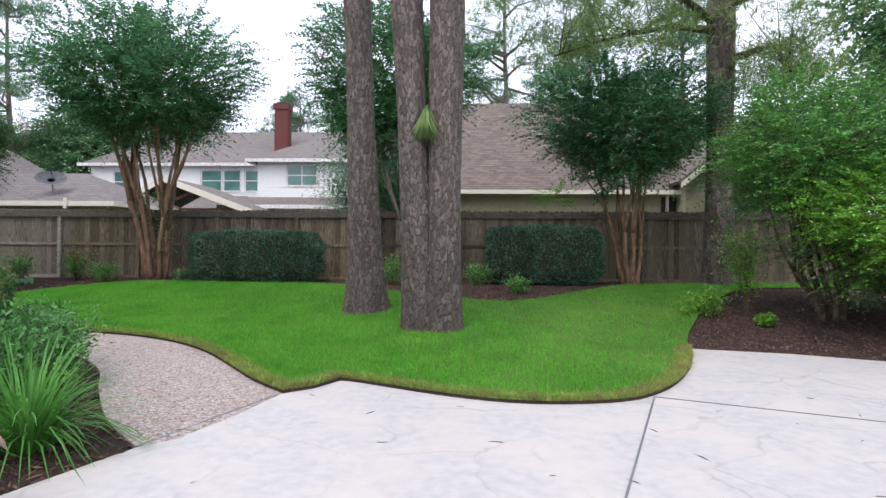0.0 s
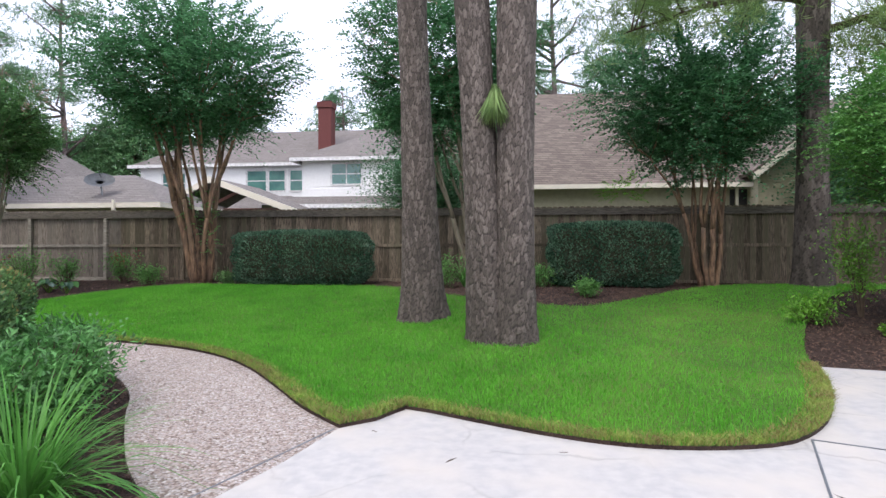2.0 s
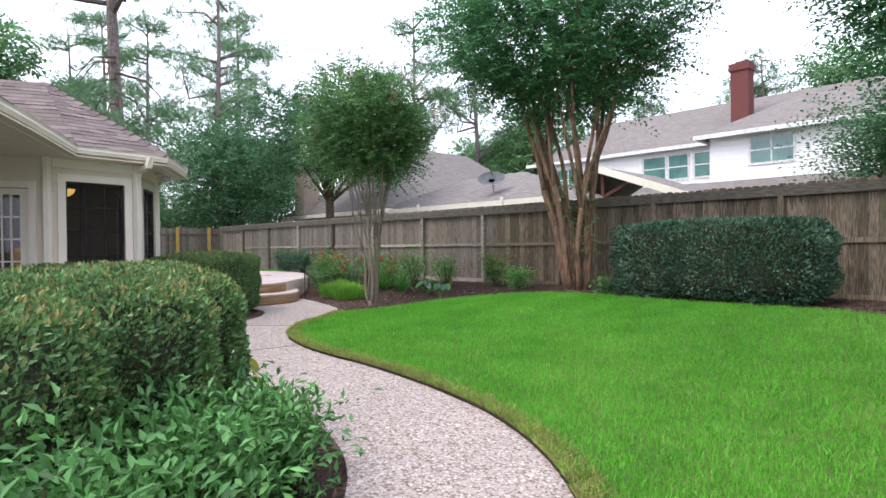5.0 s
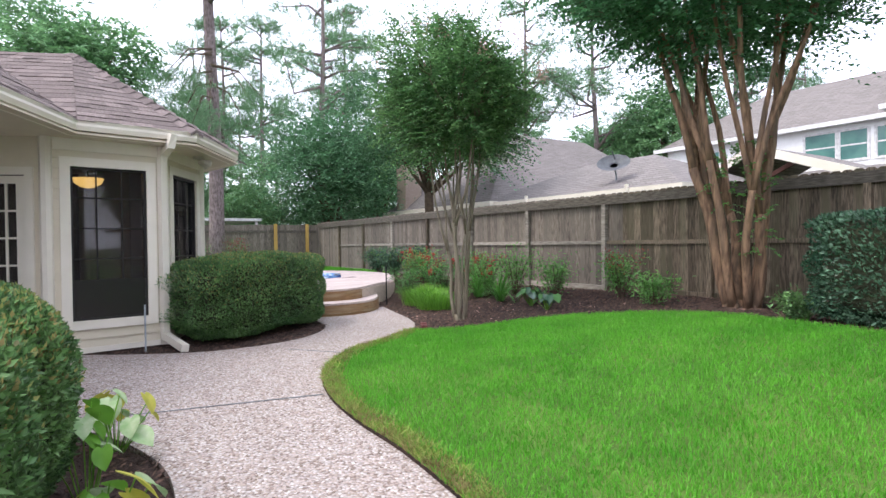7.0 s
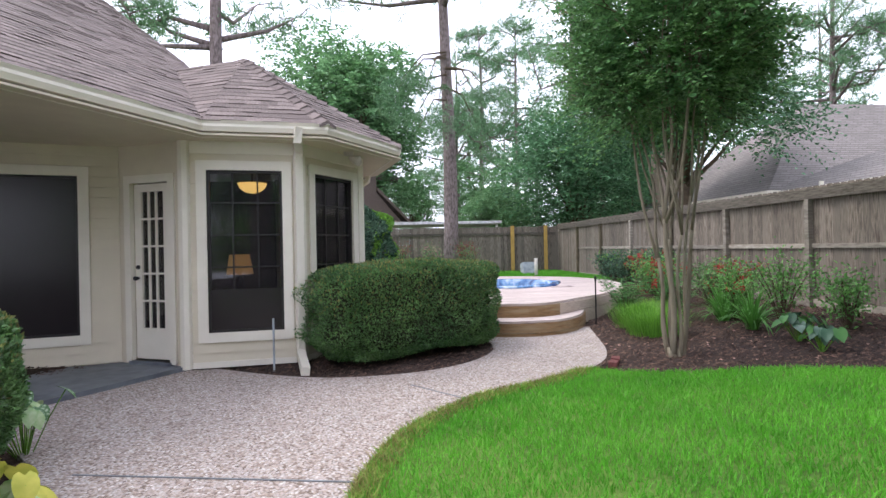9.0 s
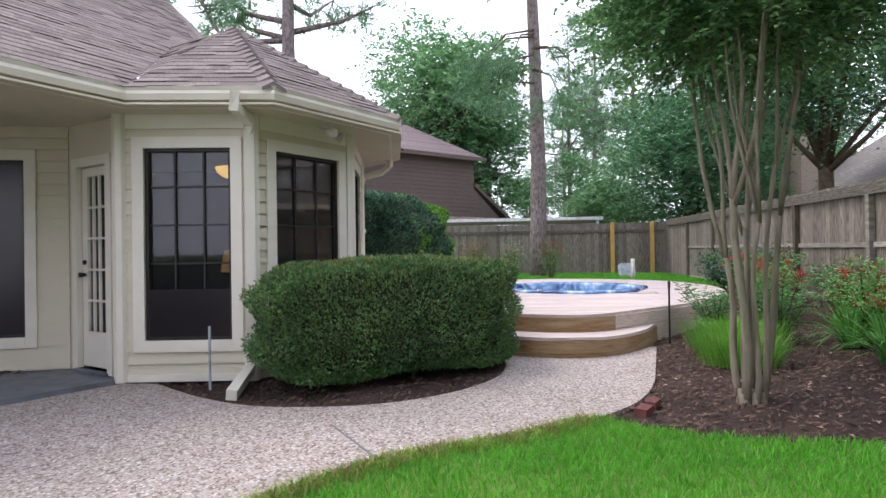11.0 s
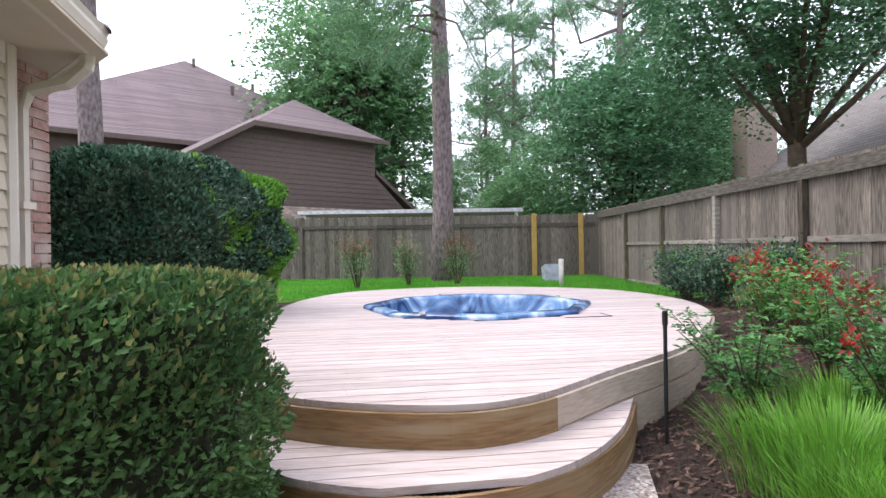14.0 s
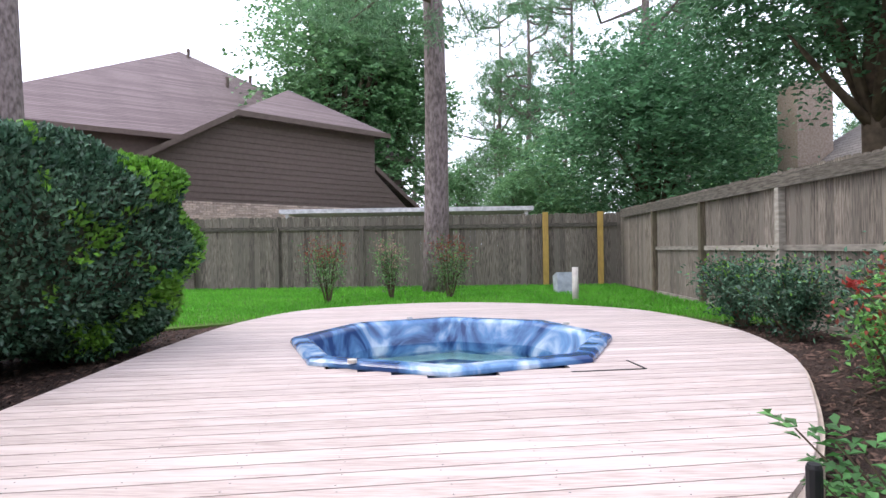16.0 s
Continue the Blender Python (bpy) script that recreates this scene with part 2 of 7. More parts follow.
def aggregate_mat():
    """Washed pebbles in a pale binder."""
    m, nt, b = node_mat("exposed_aggregate", 0.8)
    tc = nt.nodes.new("ShaderNodeTexCoord")
    v = nt.nodes.new("ShaderNodeTexVoronoi")
    v.inputs["Scale"].default_value = 58
    nt.links.new(tc.outputs["Object"], v.inputs["Vector"])
    ramp = nt.nodes.new("ShaderNodeValToRGB")
    sep = nt.nodes.new("ShaderNodeSeparateColor")
    nt.links.new(v.outputs["Color"], sep.inputs[0])
    nt.links.new(sep.outputs[0], ramp.inputs[0])
    e = ramp.color_ramp.elements
    e[0].position, e[0].color = 0.0, (0.17, 0.125, 0.10, 1)
    e[1].position, e[1].color = 1.0, (0.66, 0.62, 0.59, 1)
    for p, c in ((0.25, (0.36, 0.285, 0.24, 1)), (0.5, (0.49, 0.415, 0.375, 1)), (0.75, (0.43, 0.375, 0.355, 1))):
        q = e.new(p)
        q.color = c
    dr = nt.nodes.new("ShaderNodeMapRange")
    dr.inputs[1].default_value, dr.inputs[2].default_value = 0.2, 0.75
    dr.inputs[3].default_value, dr.inputs[4].default_value = 1.0, 0.62
    nt.links.new(v.outputs["Distance"], dr.inputs[0])
    n = nt.nodes.new("ShaderNodeTexNoise")
    n.inputs["Scale"].default_value = 1.3
    nt.links.new(tc.outputs["Object"], n.inputs["Vector"])
    r2 = nt.nodes.new("ShaderNodeMapRange")
    r2.inputs[3].default_value, r2.inputs[4].default_value = 0.85, 1.12
    nt.links.new(n.outputs["Fac"], r2.inputs[0])
    mul = nt.nodes.new("ShaderNodeMath")
    mul.operation = "MULTIPLY"
    nt.links.new(dr.outputs[0], mul.inputs[0])
    nt.links.new(r2.outputs[0], mul.inputs[1])
    h = nt.nodes.new("ShaderNodeHueSaturation")
    nt.links.new(ramp.outputs[0], h.inputs["Color"])
    nt.links.new(mul.outputs[0], h.inputs["Value"])
    nt.links.new(h.outputs[0], b.inputs["Base Color"])
    bp = nt.nodes.new("ShaderNodeBump")
    bp.invert = True
    bp.inputs["Strength"].default_value, bp.inputs["Distance"].default_value = 0.7, 0.008
    nt.links.new(v.outputs["Distance"], bp.inputs["Height"])
    nt.links.new(bp.outputs[0], b.inputs["Normal"])
    return m


def bark_mat():
    """Pine bark: reddish-grey plates that differ one from the next, with shade-dark furrows."""
    m, nt, b = node_mat("pine_bark", 0.95)
    at = nt.nodes.new("ShaderNodeAttribute")
    at.attribute_name = "plate"
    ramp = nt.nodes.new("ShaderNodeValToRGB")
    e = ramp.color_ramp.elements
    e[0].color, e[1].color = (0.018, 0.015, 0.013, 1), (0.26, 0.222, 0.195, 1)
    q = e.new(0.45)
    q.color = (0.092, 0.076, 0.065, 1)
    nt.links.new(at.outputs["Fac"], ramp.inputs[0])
    tc = nt.nodes.new("ShaderNodeTexCoord")
    n = nt.nodes.new("ShaderNodeTexNoise")
    n.inputs["Scale"].default_value, n.inputs["Detail"].default_value = 35, 4
    nt.links.new(tc.outputs["Object"], n.inputs["Vector"])
    r = nt.nodes.new("ShaderNodeMapRange")
    r.inputs[3].default_value, r.inputs[4].default_value = 0.65, 1.35
    nt.links.new(n.outputs["Fac"], r.inputs[0])
    h = nt.nodes.new("ShaderNodeHueSaturation")
    nt.links.new(r.outputs[0], h.inputs["Value"])
    nt.links.new(ramp.outputs[0], h.inputs["Color"])
    nt.links.new(h.outputs[0], b.inputs["Base Color"])
    bp = nt.nodes.new("ShaderNodeBump")
    bp.inputs["Strength"].default_value, bp.inputs["Distance"].default_value = 0.5, 0.01
    nt.links.new(n.outputs["Fac"], bp.inputs["Height"])
    nt.links.new(bp.outputs[0], b.inputs["Normal"])
    return m


def tub_mat():
    """Blue marbled acrylic."""
    m, nt, b = node_mat("blue_marbled_acrylic", 0.18)
    tc = nt.nodes.new("ShaderNodeTexCoord")
    n = nt.nodes.new("ShaderNodeTexNoise")
    n.inputs["Scale"].default_value, n.inputs["Detail"].default_value, n.inputs["Distortion"].default_value = 1.6, 5, 1.6
    nt.links.new(tc.outputs["Object"], n.inputs["Vector"])
    ramp = nt.nodes.new("ShaderNodeValToRGB")
    e = ramp.color_ramp.elements
    e[0].position, e[0].color = 0.38, (0.02, 0.055, 0.17, 1)
    e[1].position, e[1].color = 0.68, (0.62, 0.72, 0.80, 1)
    q = e.new(0.5)
    q.color = (0.11, 0.25, 0.48, 1)
    nt.links.new(n.outputs["Fac"], ramp.inputs[0])
    nt.links.new(ramp.outputs[0], b.inputs["Base Color"])
    return m


def glass_mat(name, tint, alpha):
    """Window pane: mirror-like gloss over a mostly clear dark pane."""
    m, nt, b = node_mat(name, 0.03)
    b.inputs["Base Color"].default_value = (*tint, 1)
    tr = nt.nodes.new("ShaderNodeBsdfTransparent")
    gl = nt.nodes.new("ShaderNodeBsdfGlossy")
    gl.inputs["Roughness"].default_value = 0.02
    fr = nt.nodes.new("ShaderNodeFresnel")
    fr.inputs[0].default_value = 1.33
    m1 = nt.nodes.new("ShaderNodeMixShader")
    m1.inputs[0].default_value = alpha
    m2 = nt.nodes.new("ShaderNodeMixShader")
    nt.links.new(tr.outputs[0], m1.inputs[1])
    nt.links.new(b.outputs[0], m1.inputs[2])
    nt.links.new(fr.outputs[0], m2.inputs[0])
    nt.links.new(m1.outputs[0], m2.inputs[1])
    nt.links.new(gl.outputs[0], m2.inputs[2])
    nt.links.new(m2.outputs[0], nt.nodes["Material Output"].inputs[0])
    return m


M_AGG, M_BARK, M_TUB = aggregate_mat(), bark_mat(), tub_mat()
M_GLASS = glass_mat("window_glass", (0.03, 0.03, 0.035), 0.35)
M_FGLASS = mat("far_window_glass", (0.06, 0.16, 0.15), (0.10, 0.24, 0.21), rough=0.12, scale=1.5, bump=0, spec=0.8)
M_SCREEN = mat("dark_solar_screen", (0.024, 0.019, 0.021), (0.018, 0.014, 0.016), rough=0.22, scale=1, bump=0, spec=0.4)
M_WATER, _nt, _b = node_mat("hot_tub_water", 0.02)
_b.inputs["Base Color"].default_value = (0.75, 0.95, 0.9, 1)
_b.inputs["Transmission Weight"].default_value = 1.0
_b.inputs["IOR"].default_value = 1.33
M_LAMP, _nt, _b = node_mat("lit_lampshade", 0.6)
_b.inputs["Base Color"].default_value = (0.8, 0.45, 0.2, 1)
_b.inputs["Emission Color"].default_value = (1.0, 0.55, 0.2, 1)
_b.inputs["Emission Strength"].default_value = 0.14

# ---- mesh tools ----


def me_from(name, verts, faces, material=None, smooth=False):
    me = bpy.data.meshes.new(name)
    me.from_pydata([tuple(v) for v in verts], [], faces)
    if material:
        me.materials.append(material)
    if smooth:
        me.shade_smooth()
    me.update()
    return me


def me_fast(name, V, tris, material, smooth=False):
    """A triangle mesh straight from arrays."""
    me = bpy.data.meshes.new(name)
    V, tris = np.asarray(V, np.float32), np.asarray(tris, np.int32)
    me.vertices.add(len(V))
    me.vertices.foreach_set("co", V.ravel())
    me.loops.add(tris.size)
    me.loops.foreach_set("vertex_index", tris.ravel())
    me.polygons.add(len(tris))
    me.polygons.foreach_set("loop_start", np.arange(0, tris.size, 3, dtype=np.int32))
    me.update(calc_edges=True)
    me.materials.append(material)
    if smooth:
        me.shade_smooth()
    return me


def empty(name, label, category, at=(0, 0, 0), group="", kind="", rz=0):
    ob = new(name)
    ob.matrix_world = pose(*at, 0, 0, rz)
    ob.empty_display_size = 0.1
    return tagged(ob, label, category, group, kind)


def part(name, me, parent, label="", kind=""):
    """One mesh object under a thing; the mesh is in world places unless the thing is turned."""
    ob = new(name, me)
    if parent:
        ob.parent = parent
        ob.matrix_parent_inverse = parent.matrix_world.inverted()
    return tagged(ob, label, "", "", kind)


class MB:
    """Gathers vertices and faces of several simple solids into one mesh."""

    def __init__(self):
        self.v, self.f = [], []

    def box(self, lo, hi, m=None):
        pts = [Vector((x, y, z)) for z in (lo[2], hi[2]) for y in (lo[1], hi[1]) for x in (lo[0], hi[0])]
        if m is not None:
            pts = [m @ p for p in pts]
        k = len(self.v)
        self.v += pts
        self.f += [(k, k + 2, k + 3, k + 1), (k + 4, k + 5, k + 7, k + 6), (k, k + 1, k + 5, k + 4), (k + 1, k + 3, k + 7, k + 5), (k + 3, k + 2, k + 6, k + 7), (k + 2, k, k + 4, k + 6)]
        return self

    def quad(self, *pts):
        k = len(self.v)
        self.v += [Vector(p) for p in pts]
        self.f.append(tuple(range(k, k + len(pts))))
        return self

    def prism(self, outline, z0, z1):
        """Upright solid over an outline of (x, y), counter-clockwise."""
        k, n = len(self.v), len(outline)
        self.v += [Vector((x, y, z0)) for x, y in outline] + [Vector((x, y, z1)) for x, y in outline]
        self.f += [tuple(k + i for i in reversed(range(n))), tuple(k + n + i for i in range(n))]
        self.f += [(k + i, k + (i + 1) % n, k + n + (i + 1) % n, k + n + i) for i in range(n)]
        return self

    def tube(self, pts, radii, sides=8, cap=True):
        pts = [Vector(p) for p in pts]
        k = len(self.v)
        side = None
        for i, p in enumerate(pts):
            d = (pts[min(i + 1, len(pts) - 1)] - pts[max(i - 1, 0)]).normalized()
            if side is None:
                side = d.orthogonal().normalized()
            side = (side - d * side.dot(d)).normalized()
            up = d.cross(side)
            r = radii[i] if hasattr(radii, "__len__") else radii
            self.v += [p + (side * math.cos(2 * math.pi * j / sides) + up * math.sin(2 * math.pi * j / sides)) * r for j in range(sides)]
        for i in range(len(pts) - 1):
            for j in range(sides):
                a, b = k + i * sides + j, k + i * sides + (j + 1) % sides
                self.f.append((a, b, b + sides, a + sides))
        if cap:
            self.f.append(tuple(k + j for j in reversed(range(sides))))
            self.f.append(tuple(k + (len(pts) - 1) * sides + j for j in range(sides)))
        return self

    def mesh(self, name, material, smooth=False):
        return me_from(name, self.v, self.f, material, smooth)


def smooth_line(pts, step=0.15, closed=False):
    """A Catmull-Rom curve through plan points, resampled."""
    P = [np.array(p, float) for p in pts]
    n = len(P)
    out = []
    for i in range(n if closed else n - 1):
        p0 = P[(i - 1) % n] if closed or i > 0 else 2 * P[0] - P[1]
        p1, p2 = P[i], P[(i + 1) % n]
        p3 = P[(i + 2) % n] if closed or i < n - 2 else 2 * P[-1] - P[-2]
        k = max(2, int(np.linalg.norm(p2 - p1) / step))
        for j in range(k):
            t = j / k
            out.append(0.5 * (2 * p1 + (p2 - p0) * t + (2 * p0 - 5 * p1 + 4 * p2 - p3) * t * t + (3 * p1 - p0 - 3 * p2 + p3) * t ** 3))
    if not closed:
        out.append(P[-1])
    return np.array(out)


def inside(poly, X, Y):
    """Which points lie inside a plan outline."""
    poly = np.asarray(poly)
    res = np.zeros(X.shape, bool)
    x1, y1 = poly[-1]
    for x2, y2 in poly:
        c = ((y1 > Y) != (y2 > Y))
        with np.errstate(divide="ignore", invalid="ignore"):
            xi = (x2 - x1) * (Y - y1) / (y2 - y1) + x1
        res ^= c & (X < xi)
        x1, y1 = x2, y2
    return res


def dist_to(poly, X, Y, closed=True):
    poly = np.asarray(poly)
    d = np.full(X.shape, 1e9)
    n = len(poly)
    for i in range(n if closed else n - 1):
        a, b = poly[i], poly[(i + 1) % n]
        ab = b - a
        t = np.clip(((X - a[0]) * ab[0] + (Y - a[1]) * ab[1]) / (ab @ ab + 1e-9), 0, 1)
        d = np.minimum(d, (X - a[0] - t * ab[0]) ** 2 + (Y - a[1] - t * ab[1]) ** 2)
    return np.sqrt(d)


# ---- the plan ----
WALK_N = smooth_line([(-0.26, 4.01), (-0.71, 4.46), (-1.16, 5.03), (-1.8, 5.8), (-2.45, 6.38), (-3.2, 6.78), (-3.94, 6.98), (-4.58, 7.08), (-5.39, 7.15), (-6.1, 7.15), (-6.9, 7.25), (-7.75, 7.55), (-8.55, 8.2), (-8.95, 8.85), (-9.4, 9.4), (-9.95, 9.9), (-10.64, 10.22), (-11.7, 10.5), (-12.7, 10.75)])
ISLAND = smooth_line([(-10.38, 5.5), (-9.95, 6.15), (-9.68, 6.8), (-9.7, 7.45), (-9.9, 8.0), (-10.35, 8.5), (-11.0, 8.82), (-11.8, 8.85), (-12.35, 8.66)])
WALK_S = smooth_line([(-0.78, 2.56), (-1.35, 3.12), (-2.0, 4.0), (-2.5, 4.75), (-3.2, 5.4), (-4.0, 5.72), (-4.85, 5.8), (-5.4, 5.84), (-6.0, 5.84), (-6.7, 5.62), (-7.4, 5.2), (-8.0, 4.6), (-8.4, 3.9)])
PATIO = np.array([(4.5, 6.72)] + [tuple(p) for p in smooth_line([(4.5, 6.72), (4.1, 5.65), (3.6, 4.7), (3.17, 4.16), (2.82, 3.93), (2.3, 3.82), (1.81, 3.84), (1.31, 4.0), (0.76, 4.27), (0.39, 4.47), (0.16, 4.56)])[1:]]
                 + [(0.16, 4.56), (-0.02, 4.22), (-0.26, 4.01), (-0.42, 3.3), (-0.6, 2.75), (-0.78, 2.56), (-0.87, 2.33), (-1.0, 2.0), (-1.15, 1.6), (-1.6, 0.5), (-2.2, -1.5), (-2.6, -5.0), (14, -5), (14, 4.0), (9.0, 5.0), (6.58, 6.01), (5.67, 6.42)])
A, C2, C3, C4 = (-10.36, 5.15), (-10.55, 6.42), (-11.69, 7.07), (-13.40, 6.74)
D0 = (-10.76, 4.27)
WALK = np.array([tuple(p) for p in WALK_N] + [(-12.9, 9.6), (-12.35, 8.66)] + [tuple(p) for p in ISLAND[::-1]] + [A, (-8.85, 4.28), (-8.4, 3.9)] + [tuple(p) for p in WALK_S[::-1][1:]] + [(-0.6, 2.75), (-0.42, 3.3)])
DECK = smooth_line([(-12.38, 9.5), (-12.5, 10.05), (-13.1, 10.68), (-14.0, 11.58), (-15.2, 12.33), (-16.4, 12.88), (-17.9, 13.1), (-19.6, 12.7), (-20.6, 11.5), (-20.95, 9.9), (-20.2, 8.15), (-18.7, 7.55), (-17.0, 7.5), (-15.4, 7.6), (-14.3, 7.74), (-13.4, 8.12), (-12.65, 8.7)], 0.12, True)
STEP = smooth_line([(-12.5, 8.45), (-12.1, 8.85), (-11.92, 9.3), (-11.92, 9.75), (-12.15, 10.2), (-12.6, 10.57), (-13.2, 10.85), (-13.75, 11.08)], 0.1)
LAWN_FAR = smooth_line([(-9.45, 9.62), (-9.12, 9.98), (-8.88, 10.5), (-8.7, 11.05), (-8.15, 11.6), (-7.3, 12.0), (-6.2, 12.25), (-5.0, 12.15), (-3.6, 12.0), (-2.1, 12.1), (-1.2, 11.7), (-0.3, 10.8), (0.5, 10.2), (1.4, 9.75), (2.2, 9.75), (3.0, 10.4), (4.2, 11.6), (5.3, 12.6), (7.0, 13.4), (9.5, 13.6), (12.5, 13.4), (13.0, 12.2)])
LAWN_E = smooth_line([(12.0, 11.6), (9.6, 12.2), (7.9, 11.9), (6.6, 10.6), (5.7, 9.3), (5.0, 8.0), (4.6, 7.1), (4.5, 6.72)])
_e = PATIO[1:PATIO.tolist().index([-0.26, 4.01]) + 1]
_k = int(np.argmin(np.hypot(WALK_N[:, 0] + 9.5, WALK_N[:, 1] - 9.5)))
LAWN = np.array([tuple(p) for p in LAWN_FAR] + [tuple(p) for p in LAWN_E] + [tuple(p) for p in _e] + [tuple(p) for p in WALK_N[1:_k + 1]][:-1])
LAWN_W = np.array([(-25.9, -6), (-25.9, 14.2), (-18.7, 14.2), (-18.8, 13.6), (-20.0, 12.9), (-21.0, 11.6), (-21.3, 9.9), (-20.7, 8.2), (-19.3, 7.2), (-18.6, 6.2), (-18.4, 4.0), (-18, -6)])
LO, HI, RES = (-27.0, -6.0), (14.0, 15.5), 0.14


def hard_z(X):
    t = np.clip(-X / 8.0, 0, 1)
    return 0.115 * t * t * (3 - 2 * t)


def ground_raw(X, Y):
    d = np.minimum(dist_to(PATIO, X, Y), dist_to(WALK, X, Y))
    d = np.where(inside(PATIO, X, Y) | inside(WALK, X, Y), 0, d)
    t = np.clip(d / (4.6 + 1.5 * np.clip((X + 3.5) / 3.5, 0, 1)), 0, 1)
    z = hard_z(X)
    return z + (0.455 - z) * t * t * (3 - 2 * t)


_gx, _gy = np.meshgrid(np.arange(LO[0], HI[0] + RES, RES), np.arange(LO[1], HI[1] + RES, RES), indexing="ij")
_gz = ground_raw(_gx, _gy)


def ground(X, Y):
    """Height of the garden at plan points, by its grid."""
    X, Y = np.asarray(X, float), np.asarray(Y, float)
    u = np.clip((X - LO[0]) / RES, 0, _gz.shape[0] - 1.001)
    v = np.clip((Y - LO[1]) / RES, 0, _gz.shape[1] - 1.001)
    i, j = u.astype(int), v.astype(int)
    u, v = u - i, v - j
    return _gz[i, j] * (1 - u) * (1 - v) + _gz[i + 1, j] * u * (1 - v) + _gz[i, j + 1] * (1 - u) * v + _gz[i + 1, j + 1] * u * v


def gz(x, y):
    return float(ground(x, y))


from mathutils.geometry import delaunay_2d_cdt


def patch(name, poly, res, dz, material, height=ground, skirt=0.0, rough=0.0, edge_mat=None):
    """A sheet that follows the ground inside a plan outline, with an edge that goes down."""
    poly = np.asarray(poly)
    keep = [poly[0]]
    for p in poly[1:]:
        if np.hypot(*(p - keep[-1])) > 0.02:
            keep.append(p)
    poly = np.array(keep)
    lo, hi = poly.min(0), poly.max(0)
    X, Y = np.meshgrid(np.arange(lo[0], hi[0], res) + 0.013, np.arange(lo[1], hi[1], res) + 0.017, indexing="ij")
    ok = inside(poly, X, Y) & (dist_to(poly, X, Y) > res * 0.35)
    pts = [Vector(p) for p in poly] + [Vector((x, y)) for x, y in zip(X[ok], Y[ok])]
    n = len(poly)
    v2, _, faces, *_ = delaunay_2d_cdt(pts, [(i, (i + 1) % n) for i in range(n)], [], 0, 1e-4, False)
    vx = np.array([(v[0], v[1]) for v in v2])
    z = height(vx[:, 0], vx[:, 1]) + dz
    if rough:
        z = z + np.random.RandomState(3).uniform(-rough, rough, len(z))
    V = [(x, y, zz) for (x, y), zz in zip(vx, z)]
    mid = np.array([vx[list(f)].mean(0) for f in faces])
    ok = inside(poly, mid[:, 0], mid[:, 1])
    F = [tuple(f) for f, o in zip(faces, ok) if o]
    # upward faces
    F = [f if sum((V[f[i]][0] * V[f[(i + 1) % len(f)]][1] - V[f[(i + 1) % len(f)]][0] * V[f[i]][1]) for i in range(len(f))) > 0 else f[::-1] for f in F]
    if skirt:
        k = len(V)
        zb = height(poly[:, 0], poly[:, 1]) + dz
        V += [(x, y, q) for (x, y), q in zip(poly, zb)] + [(x, y, q - skirt) for (x, y), q in zip(poly, zb)]
        n0 = len(F)
        F += [(k + i, k + n + i, k + n + (i + 1) % n, k + (i + 1) % n) for i in range(n)]
    me = me_from(name, V, F, material)
    if skirt and edge_mat:
        me.materials.append(edge_mat)
        for p in me.polygons[n0:]:
            p.material_index = 1
    return me


# ---- ground ----
gn = _gx.shape
idx = np.arange(gn[0] * gn[1]).reshape(gn)
q = np.stack([idx[:-1, :-1], idx[1:, :-1], idx[1:, 1:], idx[:-1, 1:]], -1).reshape(-1, 4)
tri = np.concatenate([q[:, [0, 1, 2]], q[:, [0, 2, 3]]])
rs = np.random.RandomState(5)
sink = np.where(inside(PATIO, _gx, _gy) | inside(WALK, _gx, _gy), -0.05, -0.02) - 1.0 * (inside(DECK, _gx, _gy) & (dist_to(DECK, _gx, _gy) > 0.4)) + rs.uniform(-0.008, 0.008, gn)
garden = part("ground", me_fast("ground", np.stack([_gx, _gy, _gz + sink], -1).reshape(-1, 3), tri, M_SOIL), None)
tagged(garden, "dark brown shredded bark mulch over garden soil", "ground", "", "structure")
# the land around reaches the horizon
R0 = [(LO[0], LO[1]), (HI[0], LO[1]), (HI[0], HI[1]), (LO[0], HI[1])]
land = MB()
ring = [(-600, -600), (600, -600), (600, 600), (-600, 600)]
for i in range(4):
    a, b = R0[i], R0[(i + 1) % 4]
    c, d = ring[(i + 1) % 4], ring[i]
    land.quad((*d, 0.2), (*c, 0.2), (*b, 0.42), (*a, 0.42))
tagged(part("ground_beyond", land.mesh("ground_beyond", M_EARTH), None), "grassy land beyond the garden fence", "ground", "", "structure")
hz = lambda X, Y: hard_z(np.asarray(X))
tagged(part("patio", patch("patio", PATIO, 0.5, 0.0, M_CONC, hz, 0.06), None), "pale grey stamped concrete patio slab", "pavement", "", "structure")
tagged(part("garden_path", patch("garden_path", WALK, 0.4, 0.002, M_AGG, hz, 0.06), None), "curving exposed aggregate garden path of small tan pebbles", "pavement", "", "structure")
SLAB = [A, D0, (-10.0, 1.9), (-7.2, 2.6), (-8.4, 3.9), (-8.85, 4.28)]
tagged(part("porch_slab", MB().prism([SLAB[i] for i in (1, 2, 3, 4, 5, 0)], 0.0, 0.165).mesh("porch_slab", M_SLAB), None), "dark grey worn concrete porch slab by the back door", "pavement", "", "structure")
tagged(part("lawn", patch("lawn", LAWN, 0.3, 0.03, M_TURF, ground, 0.1, 0.006, M_SOIL), None), "bright green mown lawn with browned clipped edge", "lawn", "", "structure")
tagged(part("far_lawn", patch("far_lawn", LAWN_W, 0.5, 0.012, M_TURF, ground, 0.04, 0.006), None), "green lawn strip behind the wooden deck", "lawn", "", "structure")


